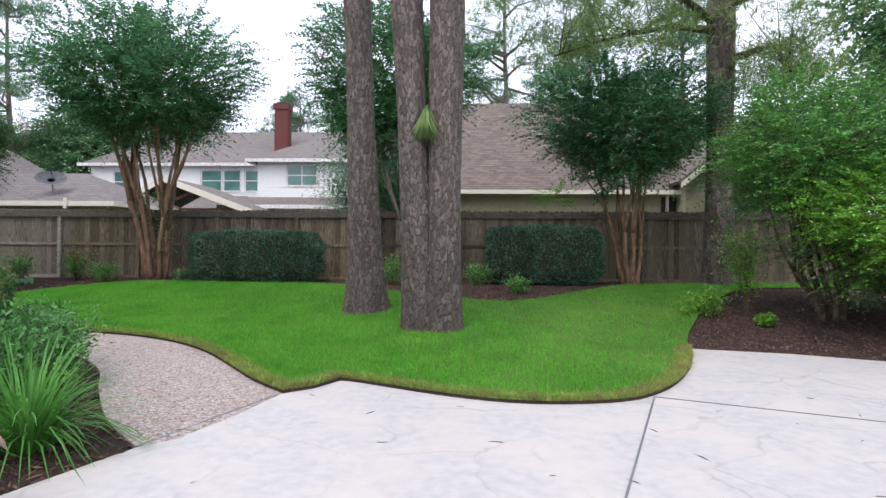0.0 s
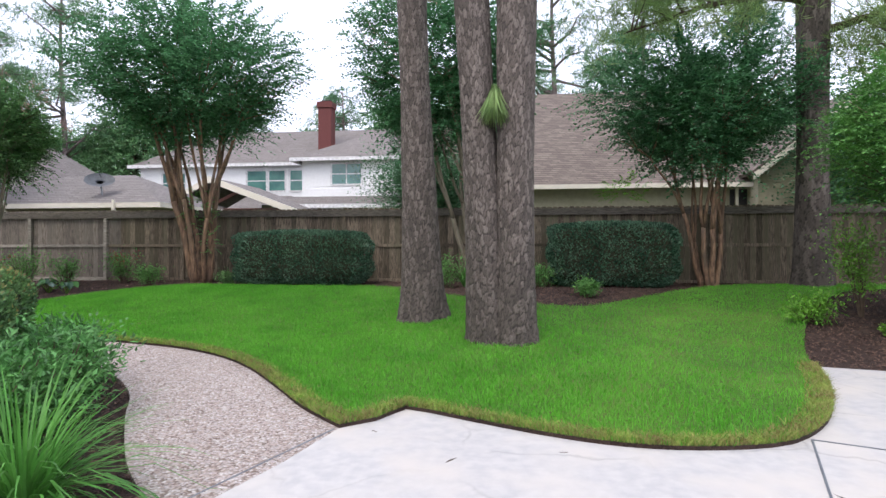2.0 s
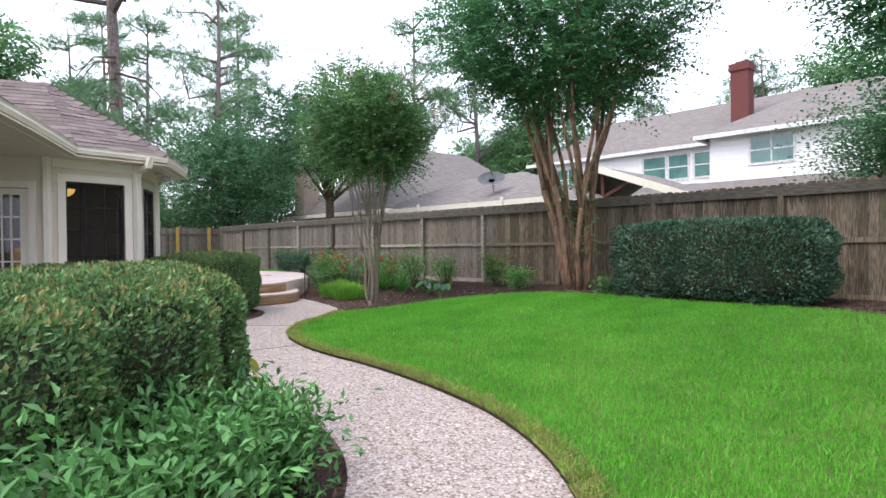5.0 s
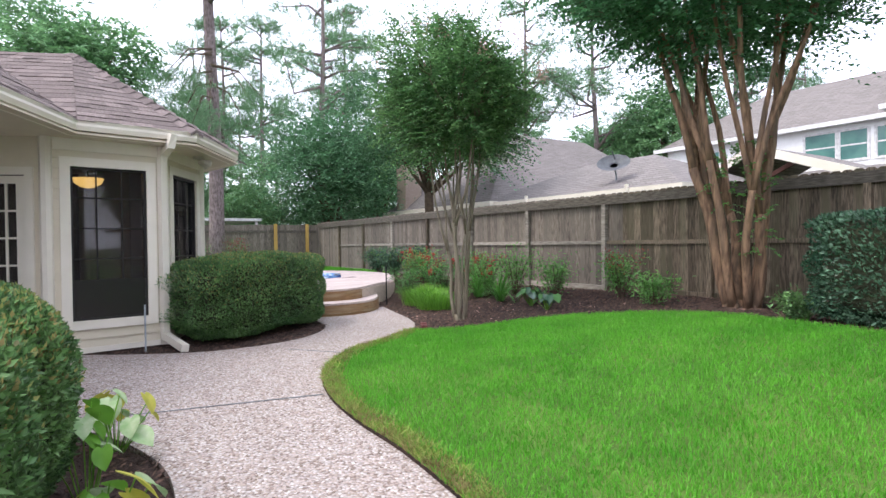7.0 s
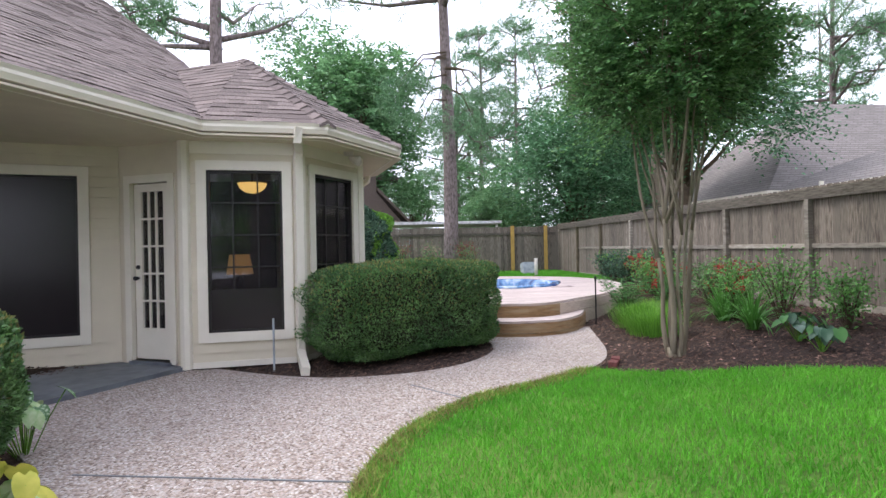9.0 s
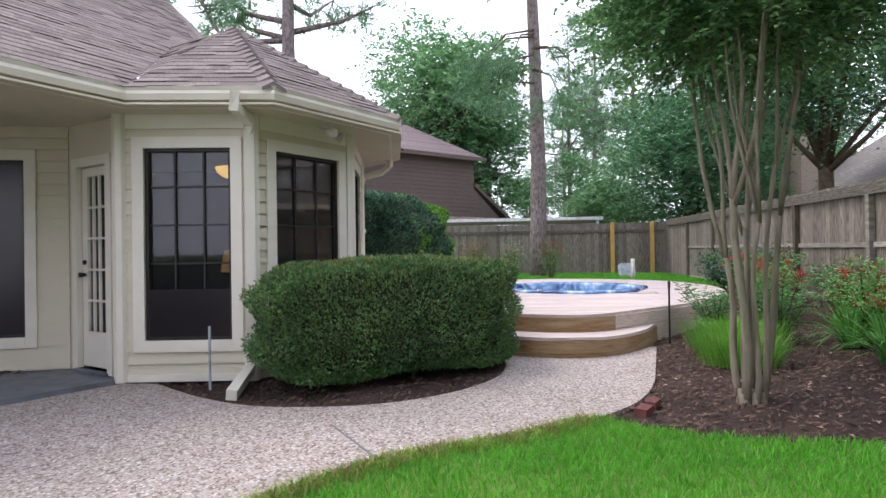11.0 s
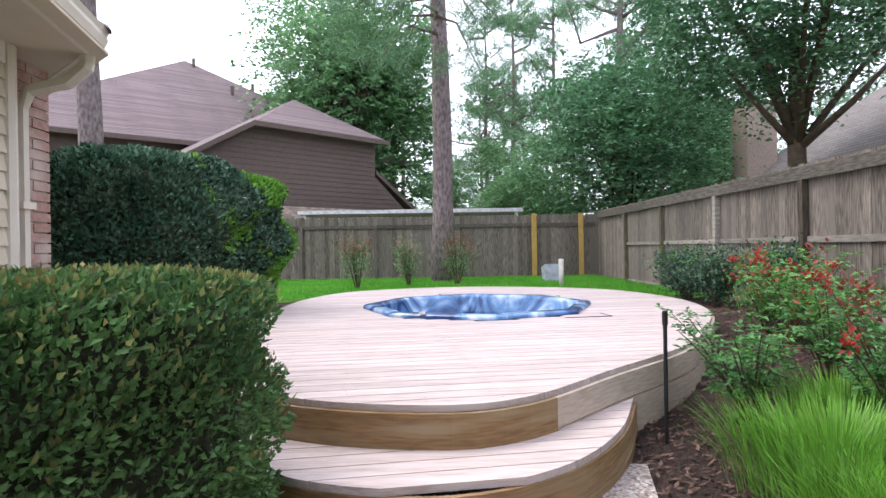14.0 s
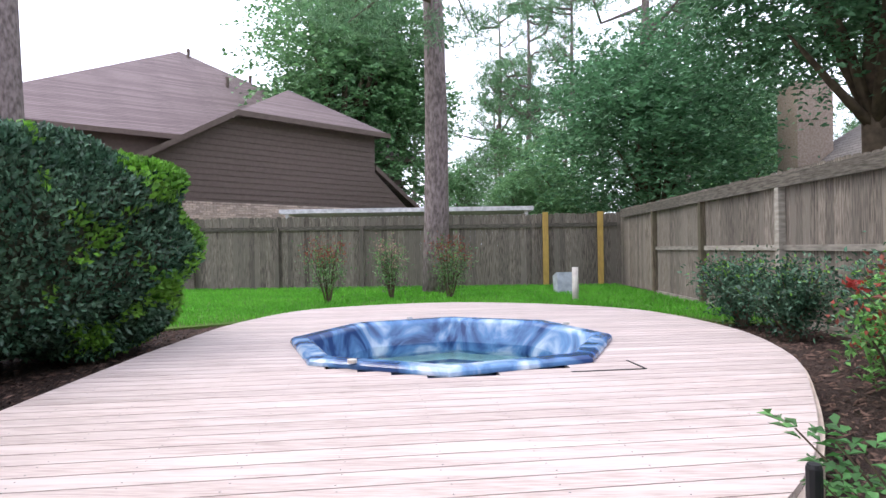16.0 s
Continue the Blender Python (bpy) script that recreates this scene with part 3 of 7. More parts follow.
def blades(name, poly, per_m2, h, w, material, seed, near=None, band=None, lean=0.5):
    """Grass blades over an outline; band keeps those within a width of its edge."""
    r = np.random.RandomState(seed)
    poly = np.asarray(poly)
    lo, hi = poly.min(0), poly.max(0)
    n = int(per_m2 * np.prod(hi - lo))
    P = r.uniform(lo, hi, (n, 2))
    ok = inside(poly, P[:, 0], P[:, 1])
    P = P[ok]
    if near is not None:
        d = near(P[:, 0], P[:, 1])
        P = P[r.uniform(0, 1, len(P)) < d]
    if band:
        P = P[dist_to(band[0], P[:, 0], P[:, 1], False) < band[1] * r.uniform(0, 1, len(P)) ** 1.2]
    n = len(P)
    z = ground(P[:, 0], P[:, 1])
    base = np.column_stack([P, z + 0.025])
    a = r.uniform(0, 2 * np.pi, n)
    hh = h * r.uniform(0.55, 1.25, n)
    wdir = np.column_stack([np.cos(a), np.sin(a), np.zeros(n)]) * (w / 2)
    b = r.uniform(0, 2 * np.pi, n)
    out = np.column_stack([np.cos(b), np.sin(b), np.zeros(n)]) * (hh * r.uniform(0.1, lean * 2, n))[:, None]
    up = np.zeros((n, 3))
    up[:, 2] = hh
    V = np.stack([base - wdir, base + wdir, base + up * 0.6 + out * 0.35 + wdir * 0.8, base + up * 0.6 + out * 0.35 - wdir * 0.8, base + up + out], 1).reshape(-1, 3)
    k = np.arange(n)[:, None] * 5
    T = np.concatenate([k + [0, 1, 2], k + [0, 2, 3], k + [3, 2, 4]], 1).reshape(-1, 3)
    return me_fast(name, V, T, material)


def near_path(X, Y):
    d = dist_to(np.array([(0.9, 2.0), (0.3, 2.4), (-1.7, 4.9), (-3.6, 7.4), (-6.0, 9.0), (-11, 9.8)]), X, Y, False)
    return np.clip(1.5 - d / 4.0, 0.27, 1.0)


tagged(part("lawn_grass", blades("lawn_grass", LAWN, 3600, 0.05, 0.0058, M_GRASS, 11, near_path), None), "fine upright green grass blades of the lawn", "grass", "", "stuff")
_edge = np.array([tuple(p) for p in _e] + [tuple(p) for p in WALK_N[1:_k + 1]])
tagged(part("lawn_edge_grass", blades("lawn_edge_grass", LAWN, 15000, 0.055, 0.006, M_DRY, 12, None, (_edge, 0.22), 0.9), None), "browned clipped grass along the lawn edge", "grass", "", "stuff")
tagged(part("far_lawn_grass", blades("far_lawn_grass", LAWN_W, 700, 0.06, 0.012, M_GRASS, 13, lambda X, Y: (Y > 2.5) * 1.0), None), "green grass blades of the back lawn strip", "grass", "", "stuff")


def chips(name, n, box, seed, avoid, size=0.03):
    """Loose shreds of bark over the beds."""
    r = np.random.RandomState(seed)
    P = r.uniform(box[0], box[1], (n, 2))
    ok = np.ones(n, bool)
    for poly in avoid:
        ok &= ~inside(poly, P[:, 0], P[:, 1])
    P = P[ok]
    n = len(P)
    c = np.column_stack([P, ground(P[:, 0], P[:, 1]) - 0.008])
    a = r.uniform(0, np.pi, n)
    d = np.column_stack([np.cos(a), np.sin(a), r.uniform(-0.3, 0.5, n)]) * (size * r.uniform(0.4, 1.6, n))[:, None]
    s = np.column_stack([-np.sin(a), np.cos(a), r.uniform(-0.6, 0.6, n)]) * (size * 0.28 * r.uniform(0.5, 1.5, n))[:, None]
    u = np.zeros((n, 3))
    u[:, 2] = size * 0.35
    V = np.stack([c - d, c + s + u * 0.2, c + d + u * 0.6, c - s, c + u], 1).reshape(-1, 3)
    k = np.arange(n)[:, None] * 5
    T = np.concatenate([k + [0, 1, 4], k + [1, 2, 4], k + [2, 3, 4], k + [3, 0, 4]], 1).reshape(-1, 3)
    return me_fast(name, V, T, M_CHIP)


_av = [LAWN, WALK, PATIO, LAWN_W, DECK]
tagged(part("mulch_shreds", chips("mulch_shreds", 150000, ((-20, 1.0), (9, 14.3)), 21, _av), None), "loose shreds of dark bark mulch", "mulch", "", "stuff")

# ---- fences ----
FY, FX = 14.36, -25.95


def fence_north():
    """Fence along y = FY, seen from the side of its posts and rails."""
    f = empty("fence", "weathered brown wooden board fence with posts and rails, dark with damp", "fence", (-7, FY, 0.42))
    z0 = 0.44
    r = random.Random(4)
    xs = [-7.72 + 2.25 * k for k in range(-8, 9)]
    xs = [x for x in xs if x > FX + 0.3]
    for i, x in enumerate(xs):
        rz = r.uniform(-0.6, 0.6)
        wood = M_RAIL if -16 < x < -9 or i % 4 == 2 else M_WOODN
        part("post", MB().box((-0.045, -0.10, 0.30), (0.045, -0.012, 2.14), pose(x, FY, 0, 0, rz, 0)).mesh("post", wood), f)
    for i in range(len(xs) - 1):
        a, b = xs[i] + 0.047, xs[i + 1] - 0.047
        part("rail", MB().box((a, FY - 0.05, 1.345 + r.uniform(-.008, .008)), (b, FY - 0.012, 1.42)).mesh("rail", M_RAIL if b < -8 else M_WOODN), f)
        part("kickboard", MB().box((a, FY - 0.045, 0.33), (b, FY - 0.012, 0.52)).mesh("kickboard", M_RAIL if b < -8 else M_WOODN), f)
    x = xs[0] - 2.2
    while x < xs[-1] + 2:
        n = 3.6
        part("cap_board", MB().box((x, FY - 0.10, 2.135 + r.uniform(-.006, .006)), (x + n - 0.005, FY - 0.055, 2.30)).mesh("cap_board", M_CAPW), f)
        x += n
    return f, xs


def picket_mesh(w, h, mt, notch=0.03):
    return MB().quad((-w, 0, 0), (w, 0, 0), (w, 0, h - notch), (w - notch, 0, h), (-w + notch, 0, h), (-w, 0, h - notch)).quad(
        (-w, 0.018, 0), (-w, 0.018, h - notch), (-w + notch, 0.018, h), (w - notch, 0.018, h), (w, 0.018, h - notch), (w, 0.018, 0)).quad(
        (-w, 0, 0), (-w, 0, h - notch), (-w, 0.018, h - notch), (-w, 0.018, 0)).quad((w, 0, 0), (w, 0.018, 0), (w, 0.018, h - notch), (w, 0, h - notch)).quad(
        (-w + notch, 0, h), (w - notch, 0, h), (w - notch, 0.018, h), (-w + notch, 0.018, h)).mesh("picket", mt)


north, NX = fence_north()


def fence_west():
    f = empty("fence", "grey weathered picket fence with dog-eared boards and two yellow repairs", "fence", (FX, 8, 0.4))
    ys = [14.3 - 2.13 * k for k in range(0, 10)]
    r = random.Random(7)
    for y in ys[1:]:
        part("post", MB().box((0.012, -0.045, 0.3), (0.10, 0.045, 2.02), pose(FX, y, 0, 0, 0, 0)).mesh("post", M_WOODG), f)
    for a, b in zip(ys, ys[1:]):
        part("rail", MB().box((FX + 0.012, b + 0.047, 1.93), (FX + 0.05, a - 0.047, 2.03)).mesh("rail", M_CAPW), f)
        part("kickboard", MB().box((FX + 0.012, b + 0.047, 0.38), (FX + 0.05, a - 0.047, 0.48)).mesh("kickboard", M_RAIL), f)
    for y in (12.47, 13.82):
        part("repair_board", MB().box((FX + 0.103, y - 0.07, 0.5), (FX + 0.125, y + 0.07, 2.3)).mesh("repair_board", M_YEL), f, "new yellow pine repair board")
    return f


west = fence_west()

# ---- deck, step and hot tub ----
DECKZ, STEPZ = 0.56, 0.345
TUBC, TUBR = (-17.1, 10.15), 1.46


def boards_over(outline, z, th, width, angle, hole=None, shift=0.0):
    """Plan strips across an outline, as a list of outlines of boards."""
    ca, sa = math.cos(angle), math.sin(angle)
    P = np.asarray(outline)
    U = np.column_stack([P[:, 0] * ca + P[:, 1] * sa, -P[:, 0] * sa + P[:, 1] * ca])
    res = []
    v = U[:, 1].min() + shift
    back = lambda u, w: (u * ca - w * sa, u * sa + w * ca)

    def clip(poly, side, lim):
        out = []
        for i in range(len(poly)):
            p, q = poly[i], poly[(i + 1) % len(poly)]
            pi, qi = (p[1] - lim) * side >= 0, (q[1] - lim) * side >= 0
            if pi:
                out.append(p)
            if pi != qi:
                t = (lim - p[1]) / (q[1] - p[1])
                out.append((p[0] + (q[0] - p[0]) * t, lim))
        return out

    while v < U[:, 1].max():
        strip = clip(clip([tuple(u) for u in U], 1, v + 0.004), -1, v + width - 0.004)
        v += width
        if len(strip) < 3:
            continue
        parts_ = [strip]
        if hole is not None:
            mid = v - width / 2
            H = np.column_stack([hole[:, 0] * ca + hole[:, 1] * sa, -hole[:, 0] * sa + hole[:, 1] * ca])
            xs = []
            for yy in (v - width + 0.004, mid, v - 0.004):
                for i in range(len(H)):
                    p, q = H[i], H[(i + 1) % len(H)]
                    if (p[1] > yy) != (q[1] > yy):
                        xs.append(p[0] + (q[0] - p[0]) * (yy - p[1]) / (q[1] - p[1]))
            if len(xs) >= 2:
                lo_, hi_ = min(xs), max(xs)
                left = [(min(p[0], lo_), p[1]) for p in strip]
                right = [(max(p[0], hi_), p[1]) for p in strip]
                parts_ = [left, right]
        for s in parts_:
            o = []
            for p in s:
                if not o or (abs(p[0] - o[-1][0]) + abs(p[1] - o[-1][1])) > 1e-3:
                    o.append(p)
            if len(o) >= 3 and max(p[0] for p in o) - min(p[0] for p in o) > 0.03:
                o = [back(*p) for p in o]
                area = sum(o[i][0] * o[(i + 1) % len(o)][1] - o[(i + 1) % len(o)][0] * o[i][1] for i in range(len(o)))
                res.append(o if area > 0 else o[::-1])
    return res


def band(pts, z0, z1, th, closed=False):
    """A bent board that stands along plan points."""
    P = np.asarray(pts, float)
    n = len(P)
    T = np.array([P[(i + 1) % n] - P[i - 1] if closed or 0 < i < n - 1 else (P[1] - P[0] if i == 0 else P[-1] - P[-2]) for i in range(n)])
    T /= np.linalg.norm(T, axis=1)[:, None]
    Q = P + np.column_stack([T[:, 1], -T[:, 0]]) * th
    zf = z0 if callable(z0) else (lambda x, y: z0)
    V, F = [], []
    for (x, y), (u, v) in zip(P, Q):
        zz = zf(x, y)
        V += [(x, y, zz), (x, y, z1), (u, v, z1), (u, v, zz)]
    for i in range(n if closed else n - 1):
        a, b = 4 * i, 4 * ((i + 1) % n)
        F += [(a + k, a + (k + 1) % 4, b + (k + 1) % 4, b + k) for k in range(4)]
    return V, F


DANG = radians(98)
HOLE = np.array([(TUBC[0] + TUBR * math.cos(radians(45 * k)), TUBC[1] + TUBR * math.sin(radians(45 * k))) for k in range(8)])
deck = empty("deck", "raised curved wooden deck of bleached boards around a hot tub", "deck", (-16, 10, 0.1))
for o in boards_over(DECK, DECKZ, 0.035, 0.142, DANG, HOLE):
    part("deck_board", MB().prism(o, DECKZ - 0.035, DECKZ).mesh("deck_board", M_DECK), deck)
_ca, _sa = math.cos(DANG), math.sin(DANG)
_v0 = float((-DECK[:, 0] * _sa + DECK[:, 1] * _ca).min())
_nu, _nk = np.meshgrid(np.arange(4.2, 16.0, 0.41), np.arange(0, 62), indexing="ij")
_rn = np.random.RandomState(61)
_px, _py = [], []
for _o in (0.030, 0.112):
    _u = _nu + _rn.normal(size=_nu.shape) * 0.008
    _v = _v0 + _nk * 0.142 + _o + _rn.normal(size=_nu.shape) * 0.006
    _px.append((_u * _ca - _v * _sa).ravel()), _py.append((_u * _sa + _v * _ca).ravel())
_px, _py = np.concatenate(_px), np.concatenate(_py)
_ok = inside(DECK, _px, _py) & (dist_to(DECK, _px, _py) > 0.05) & (np.hypot(_px - TUBC[0], _py - TUBC[1]) > 1.6) & (_px > -17.5)
nails = MB()
for _x, _y in zip(_px[_ok], _py[_ok]):
    nails.quad(*[(_x + 0.0045 * math.cos(k * math.pi / 3), _y + 0.0045 * math.sin(k * math.pi / 3), DECKZ + 0.0012) for k in range(6)])
part("nail_heads", nails.mesh("nail_heads", M_DISH), deck, "small dark nail heads in rows", "stuff")
_d = np.roll(DECK, -int(np.argmin(np.hypot(DECK[:, 0] + 12.65, DECK[:, 1] - 8.7))), 0)
front = [p for p in _d if p[0] > -13.2 and p[1] > 8.6 and p[1] < 10.25]
front = sorted(front, key=lambda p: p[1])
side = [p for p in _d if not (p[0] > -13.2 and 8.6 < p[1] < 10.2)]
_i0 = int(np.argmin([np.hypot(p[0] + 12.55, p[1] - 10.2) for p in side]))
side = side[_i0:] + side[:_i0]
part("front_fascia", me_from("front_fascia", *band(front, 0.33, DECKZ - 0.037, 0.03), M_FASC), deck, "golden brown bent fascia board")
part("side_fascia", me_from("side_fascia", *band(side, 0.36, DECKZ - 0.037, 0.028), M_FASP), deck, "pale curved fascia board")
part("lower_fascia", me_from("lower_fascia", *band(side, lambda x, y: gz(x, y) - 0.1, 0.352, 0.026), M_FASP), deck, "pale lower fascia board")
step = empty("deck_step", "curved wooden step of bleached boards against the deck", "step", (-12.5, 9.6, 0.1))
inner = [tuple(p) for p in front if p[1] > 8.6][::-1]
so = [tuple(p) for p in STEP] + [(-13.5, 11.0)] + [(-13.1, 10.6), (-12.62, 10.1), (-12.45, 9.5), (-12.62, 8.9), (-12.75, 8.5)]
for o in boards_over(np.array(so), STEPZ, 0.035, 0.142, DANG, None, 0.05):
    part("step_board", MB().prism(o, STEPZ - 0.035, STEPZ).mesh("step_board", M_DECK), step)
_in = STEP + np.array([-0.02, 0.0])
part("step_fascia", me_from("step_fascia", *band(_in, 0.165, STEPZ - 0.037, 0.026), M_FASC), step, "golden brown curved riser board")
part("step_base_board", me_from("step_base_board", *band(_in, 0.08, 0.158, 0.03), M_FASC), step, "golden brown curved base board")
part("hatch_edge", MB().box((0, 0, DECKZ + 0.001), (0.012, 0.55, DECKZ + 0.006), pose(-15.72, 11.0, 0, 0, 0, 8)).box((-0.3, 0.54, DECKZ + 0.001), (0.0, 0.552, DECKZ + 0.006), pose(-15.72, 11.0, 0, 0, 0, 8)).mesh("hatch_edge", M_BLACK), deck, "thin dark gap round a deck hatch")

tub = empty("hot_tub", "octagonal sunken hot tub in blue marbled acrylic, filled with greenish water", "hot tub", (*TUBC, 0.3))


def octo(r, z):
    return [(TUBC[0] + r * math.cos(radians(45 * k)), TUBC[1] + r * math.sin(radians(45 * k)), z) for k in range(8)]


rings = [octo(1.52, DECKZ + 0.002), octo(1.52, DECKZ + 0.035), octo(1.48, DECKZ + 0.055), octo(1.36, DECKZ + 0.055), octo(1.31, DECKZ + 0.03), octo(1.22, DECKZ - 0.20), octo(1.2, 0.10), octo(0.85, 0.08), octo(0.8, -0.3)]
V, F = [], []
for k, rg in enumerate(rings):
    V += rg
    if k:
        F += [((k - 1) * 8 + j, (k - 1) * 8 + (j + 1) % 8, k * 8 + (j + 1) % 8, k * 8 + j) for j in range(8)]
F.append(tuple((len(rings) - 1) * 8 + j for j in range(8)))
shell = part("tub_shell", me_from("tub_shell", V, F, M_TUB), tub)
bv = shell.modifiers.new("bevel", "BEVEL")
bv.width, bv.segments = 0.02, 2
part("water", me_from("water", octo(1.235, 0.27), [tuple(range(8))], M_WATER), tub, "clear greenish water")
M_TUBG = mat("pale_green_tub_seat", (0.30, 0.46, 0.42), (0.22, 0.36, 0.34), rough=0.4, scale=2, bump=0)
part("tub_seat", me_from("tub_seat", octo(1.19, 0.11) + octo(0.82, 0.105), [(j, (j + 1) % 8, 8 + (j + 1) % 8, 8 + j) for j in range(8)], M_TUBG), tub, "pale green underwater bench")
part("tub_floor", me_from("tub_floor", octo(0.79, -0.02), [tuple(range(8))], M_TUBG), tub)
for a in (200, 330, 120):
    x, y = TUBC[0] + 1.42 * math.cos(radians(a)), TUBC[1] + 1.42 * math.sin(radians(a))
    part("tub_button", MB().tube([(x, y, DECKZ + 0.05), (x, y, DECKZ + 0.075)], 0.035, 12).mesh("tub_button", M_PVC), tub, "small round white control button")

# ---- own house ----
house = empty("house", "cream siding house wing with a bay of dark windows", "house", (-11.5, 4.5, 0.15))
WT = 2.75
BZ = 0.13


def wall_frame(a, b):
    """Pose with x along the wall from a to b and y to its left, into the house."""
    ang = math.atan2(b[1] - a[1], b[0] - a[0])
    return pose(a[0], a[1], 0, 0, 0, math.degrees(ang)), math.hypot(b[0] - a[0], b[1] - a[1])


def wall(a, b, hole=None, z0=BZ, z1=WT + 0.2, thick=0.12, lap=True, name="wall"):
    """Wall whose outer face is on the right when going from a to b, with lapped siding and an opening (x0, x1, z0, z1)."""
    m, L = wall_frame(a, b)
    mb = MB()
    segs = [(0, L, z0, z1)] if not hole else [(0, hole[0], z0, z1), (hole[1], L, z0, z1), (hole[0], hole[1], z0, hole[2]), (hole[0], hole[1], hole[3], z1)]
    for x0, x1, a0, a1 in segs:
        if x1 - x0 > 0.005 and a1 - a0 > 0.005:
            mb.box((x0, 0.0, a0), (x1, thick, a1), m)
    part(name, mb.mesh(name, M_SIDE), house)
    if lap:
        for x0, x1, a0, a1 in segs:
            z = z0 + 0.17
            while z < z1 - 0.02:
                lo_, hi_ = max(a0, z - 0.12), min(a1, z)
                if hi_ - lo_ > 0.02 and x1 - x0 > 0.02:
                    k = MB()
                    k.v = [m @ Vector(p) for p in ((x0, -0.024, lo_), (x1, -0.024, lo_), (x1, -0.004, hi_), (x0, -0.004, hi_), (x0, 0, lo_), (x1, 0, lo_), (x1, 0, hi_), (x0, 0, hi_))]
                    k.f = [(0, 1, 2, 3), (4, 5, 1, 0), (0, 3, 7, 4), (1, 5, 6, 2), (3, 2, 6, 7)]
                    part("siding_board", k.mesh("siding_board", M_SIDE), house)
                z += 0.122
    return m, L


def window(m, x0, x1, z0, z1, cols=3, rows=4, screen=1.0, casing=0.11):
    """Dark gridded window in an opening; screen: the share of its height that is covered by a dark screen."""
    me = MB()
    for lo, hi in (((x0 - casing, -0.035, z0 - casing), (x0, -0.0165, z1 + casing)), ((x1, -0.035, z0 - casing), (x1 + casing, -0.0165, z1 + casing)), ((x0, -0.035, z1), (x1, -0.0165, z1 + casing)), ((x0, -0.04, z0 - casing), (x1, -0.0165, z0))):
        me.box(lo, hi, m)
    w = new("window", me.mesh("window_casing", M_TRIM))
    w.parent = house
    w.matrix_parent_inverse = house.matrix_world.inverted()
    tagged(w, "cream window casing round dark gridded panes")
    f = MB()
    t = 0.03
    for lo, hi in (((x0, 0.0, z0), (x0 + t, 0.07, z1)), ((x1 - t, 0.0, z0), (x1, 0.07, z1)), ((x0 + t, 0.0, z0), (x1 - t, 0.07, z0 + t)), ((x0 + t, 0.0, z1 - t), (x1 - t, 0.07, z1))):
        f.box(lo, hi, m)
    part("sash", f.mesh("sash", M_DKWIN), w, "dark sash frame")
    g = MB()
    for i in range(1, cols):
        x = x0 + (x1 - x0) * i / cols
        g.box((x - 0.009, 0.022, z0 + t), (x + 0.009, 0.034, z1 - t), m)
    for j in range(1, rows):
        z = z0 + (z1 - z0) * j / rows
        g.box((x0 + t, 0.0225, z - 0.009), (x1 - t, 0.0335, z + 0.009), m)
    part("muntin", g.mesh("muntin", M_DKWIN), w, "dark window glazing bars")
    part("pane", MB().box((x0 + t, 0.045, z0 + t), (x1 - t, 0.05, z1 - t), m).mesh("pane", M_GLASS), w, "dark reflecting glass")
    if screen:
        zt = z0 + (z1 - z0) * screen
        part("solar_screen", MB().box((x0 + t, 0.004, z0 + t), (x1 - t, 0.008, zt - t), m).mesh("solar_screen", M_SCREEN), w, "dark woven solar screen")
    return w


# walls run so that the garden lies on their right
P_L = (-9.95, 1.6)
m1, L1 = wall(A, C2, (0.24, 1.08, 0.53, 2.41))
window(m1, 0.24, 1.08, 0.53, 2.41, 3, 5, 0.28)
m2, L2 = wall(C2, C3, (0.26, 1.12, 0.53, 2.41))
window(m2, 0.26, 1.12, 0.53, 2.41, 3, 5, 0.28)
m3, L3 = wall(C3, C4, (0.38, 1.24, 0.53, 2.41))
window(m3, 0.38, 1.24, 0.53, 2.41, 3, 5, 0.28)
C5 = (-14.1, 5.7)
wall(C4, C5, None, lap=False)
C6 = (-15.5, 0.5)
wall(C5, C6, None, lap=False)
# unseen closing walls, added to keep sky light out of the rooms
wall(C6, (-15.8, -9.2), None, lap=False)
wall((-15.8, -9.2), (-5.5, -9.2), None, lap=False)
# door wall and porch
md, Ld = wall(D0, A, (0.17, 0.77, 0.2, 2.30), lap=False)
mp, Lp = wall(P_L, D0, (0.5, 2.37, 0.52, 2.38))
window(mp, 0.5, 2.37, 0.52, 2.38, 1, 1, 1.0)
wall((-5.5, -1.2), P_L, None, lap=False)
wall((-5.5, -9), (-5.5, -1.2), None, lap=False)
for (x, y), wd in ((A, 0.07), (C2, 0.07), (C3, 0.07), (C4, 0.06)):
    part("corner_board", MB().tube([(x, y, BZ), (x, y, WT + 0.1)], wd, 8).mesh("corner_board", M_TRIM), house, "cream corner board")
for mm, L in ((m1, L1), (m2, L2), (m3, L3)):
    part("frieze", MB().box((0.07, -0.03, 2.60), (L - 0.07, -0.002, 2.76), mm).mesh("frieze", M_TRIM), house, "cream frieze board")
    part("base_trim", MB().box((0.07, -0.028, BZ), (L - 0.07, -0.002, 0.20), mm).mesh("base_trim", M_TRIM), house, "cream base trim")


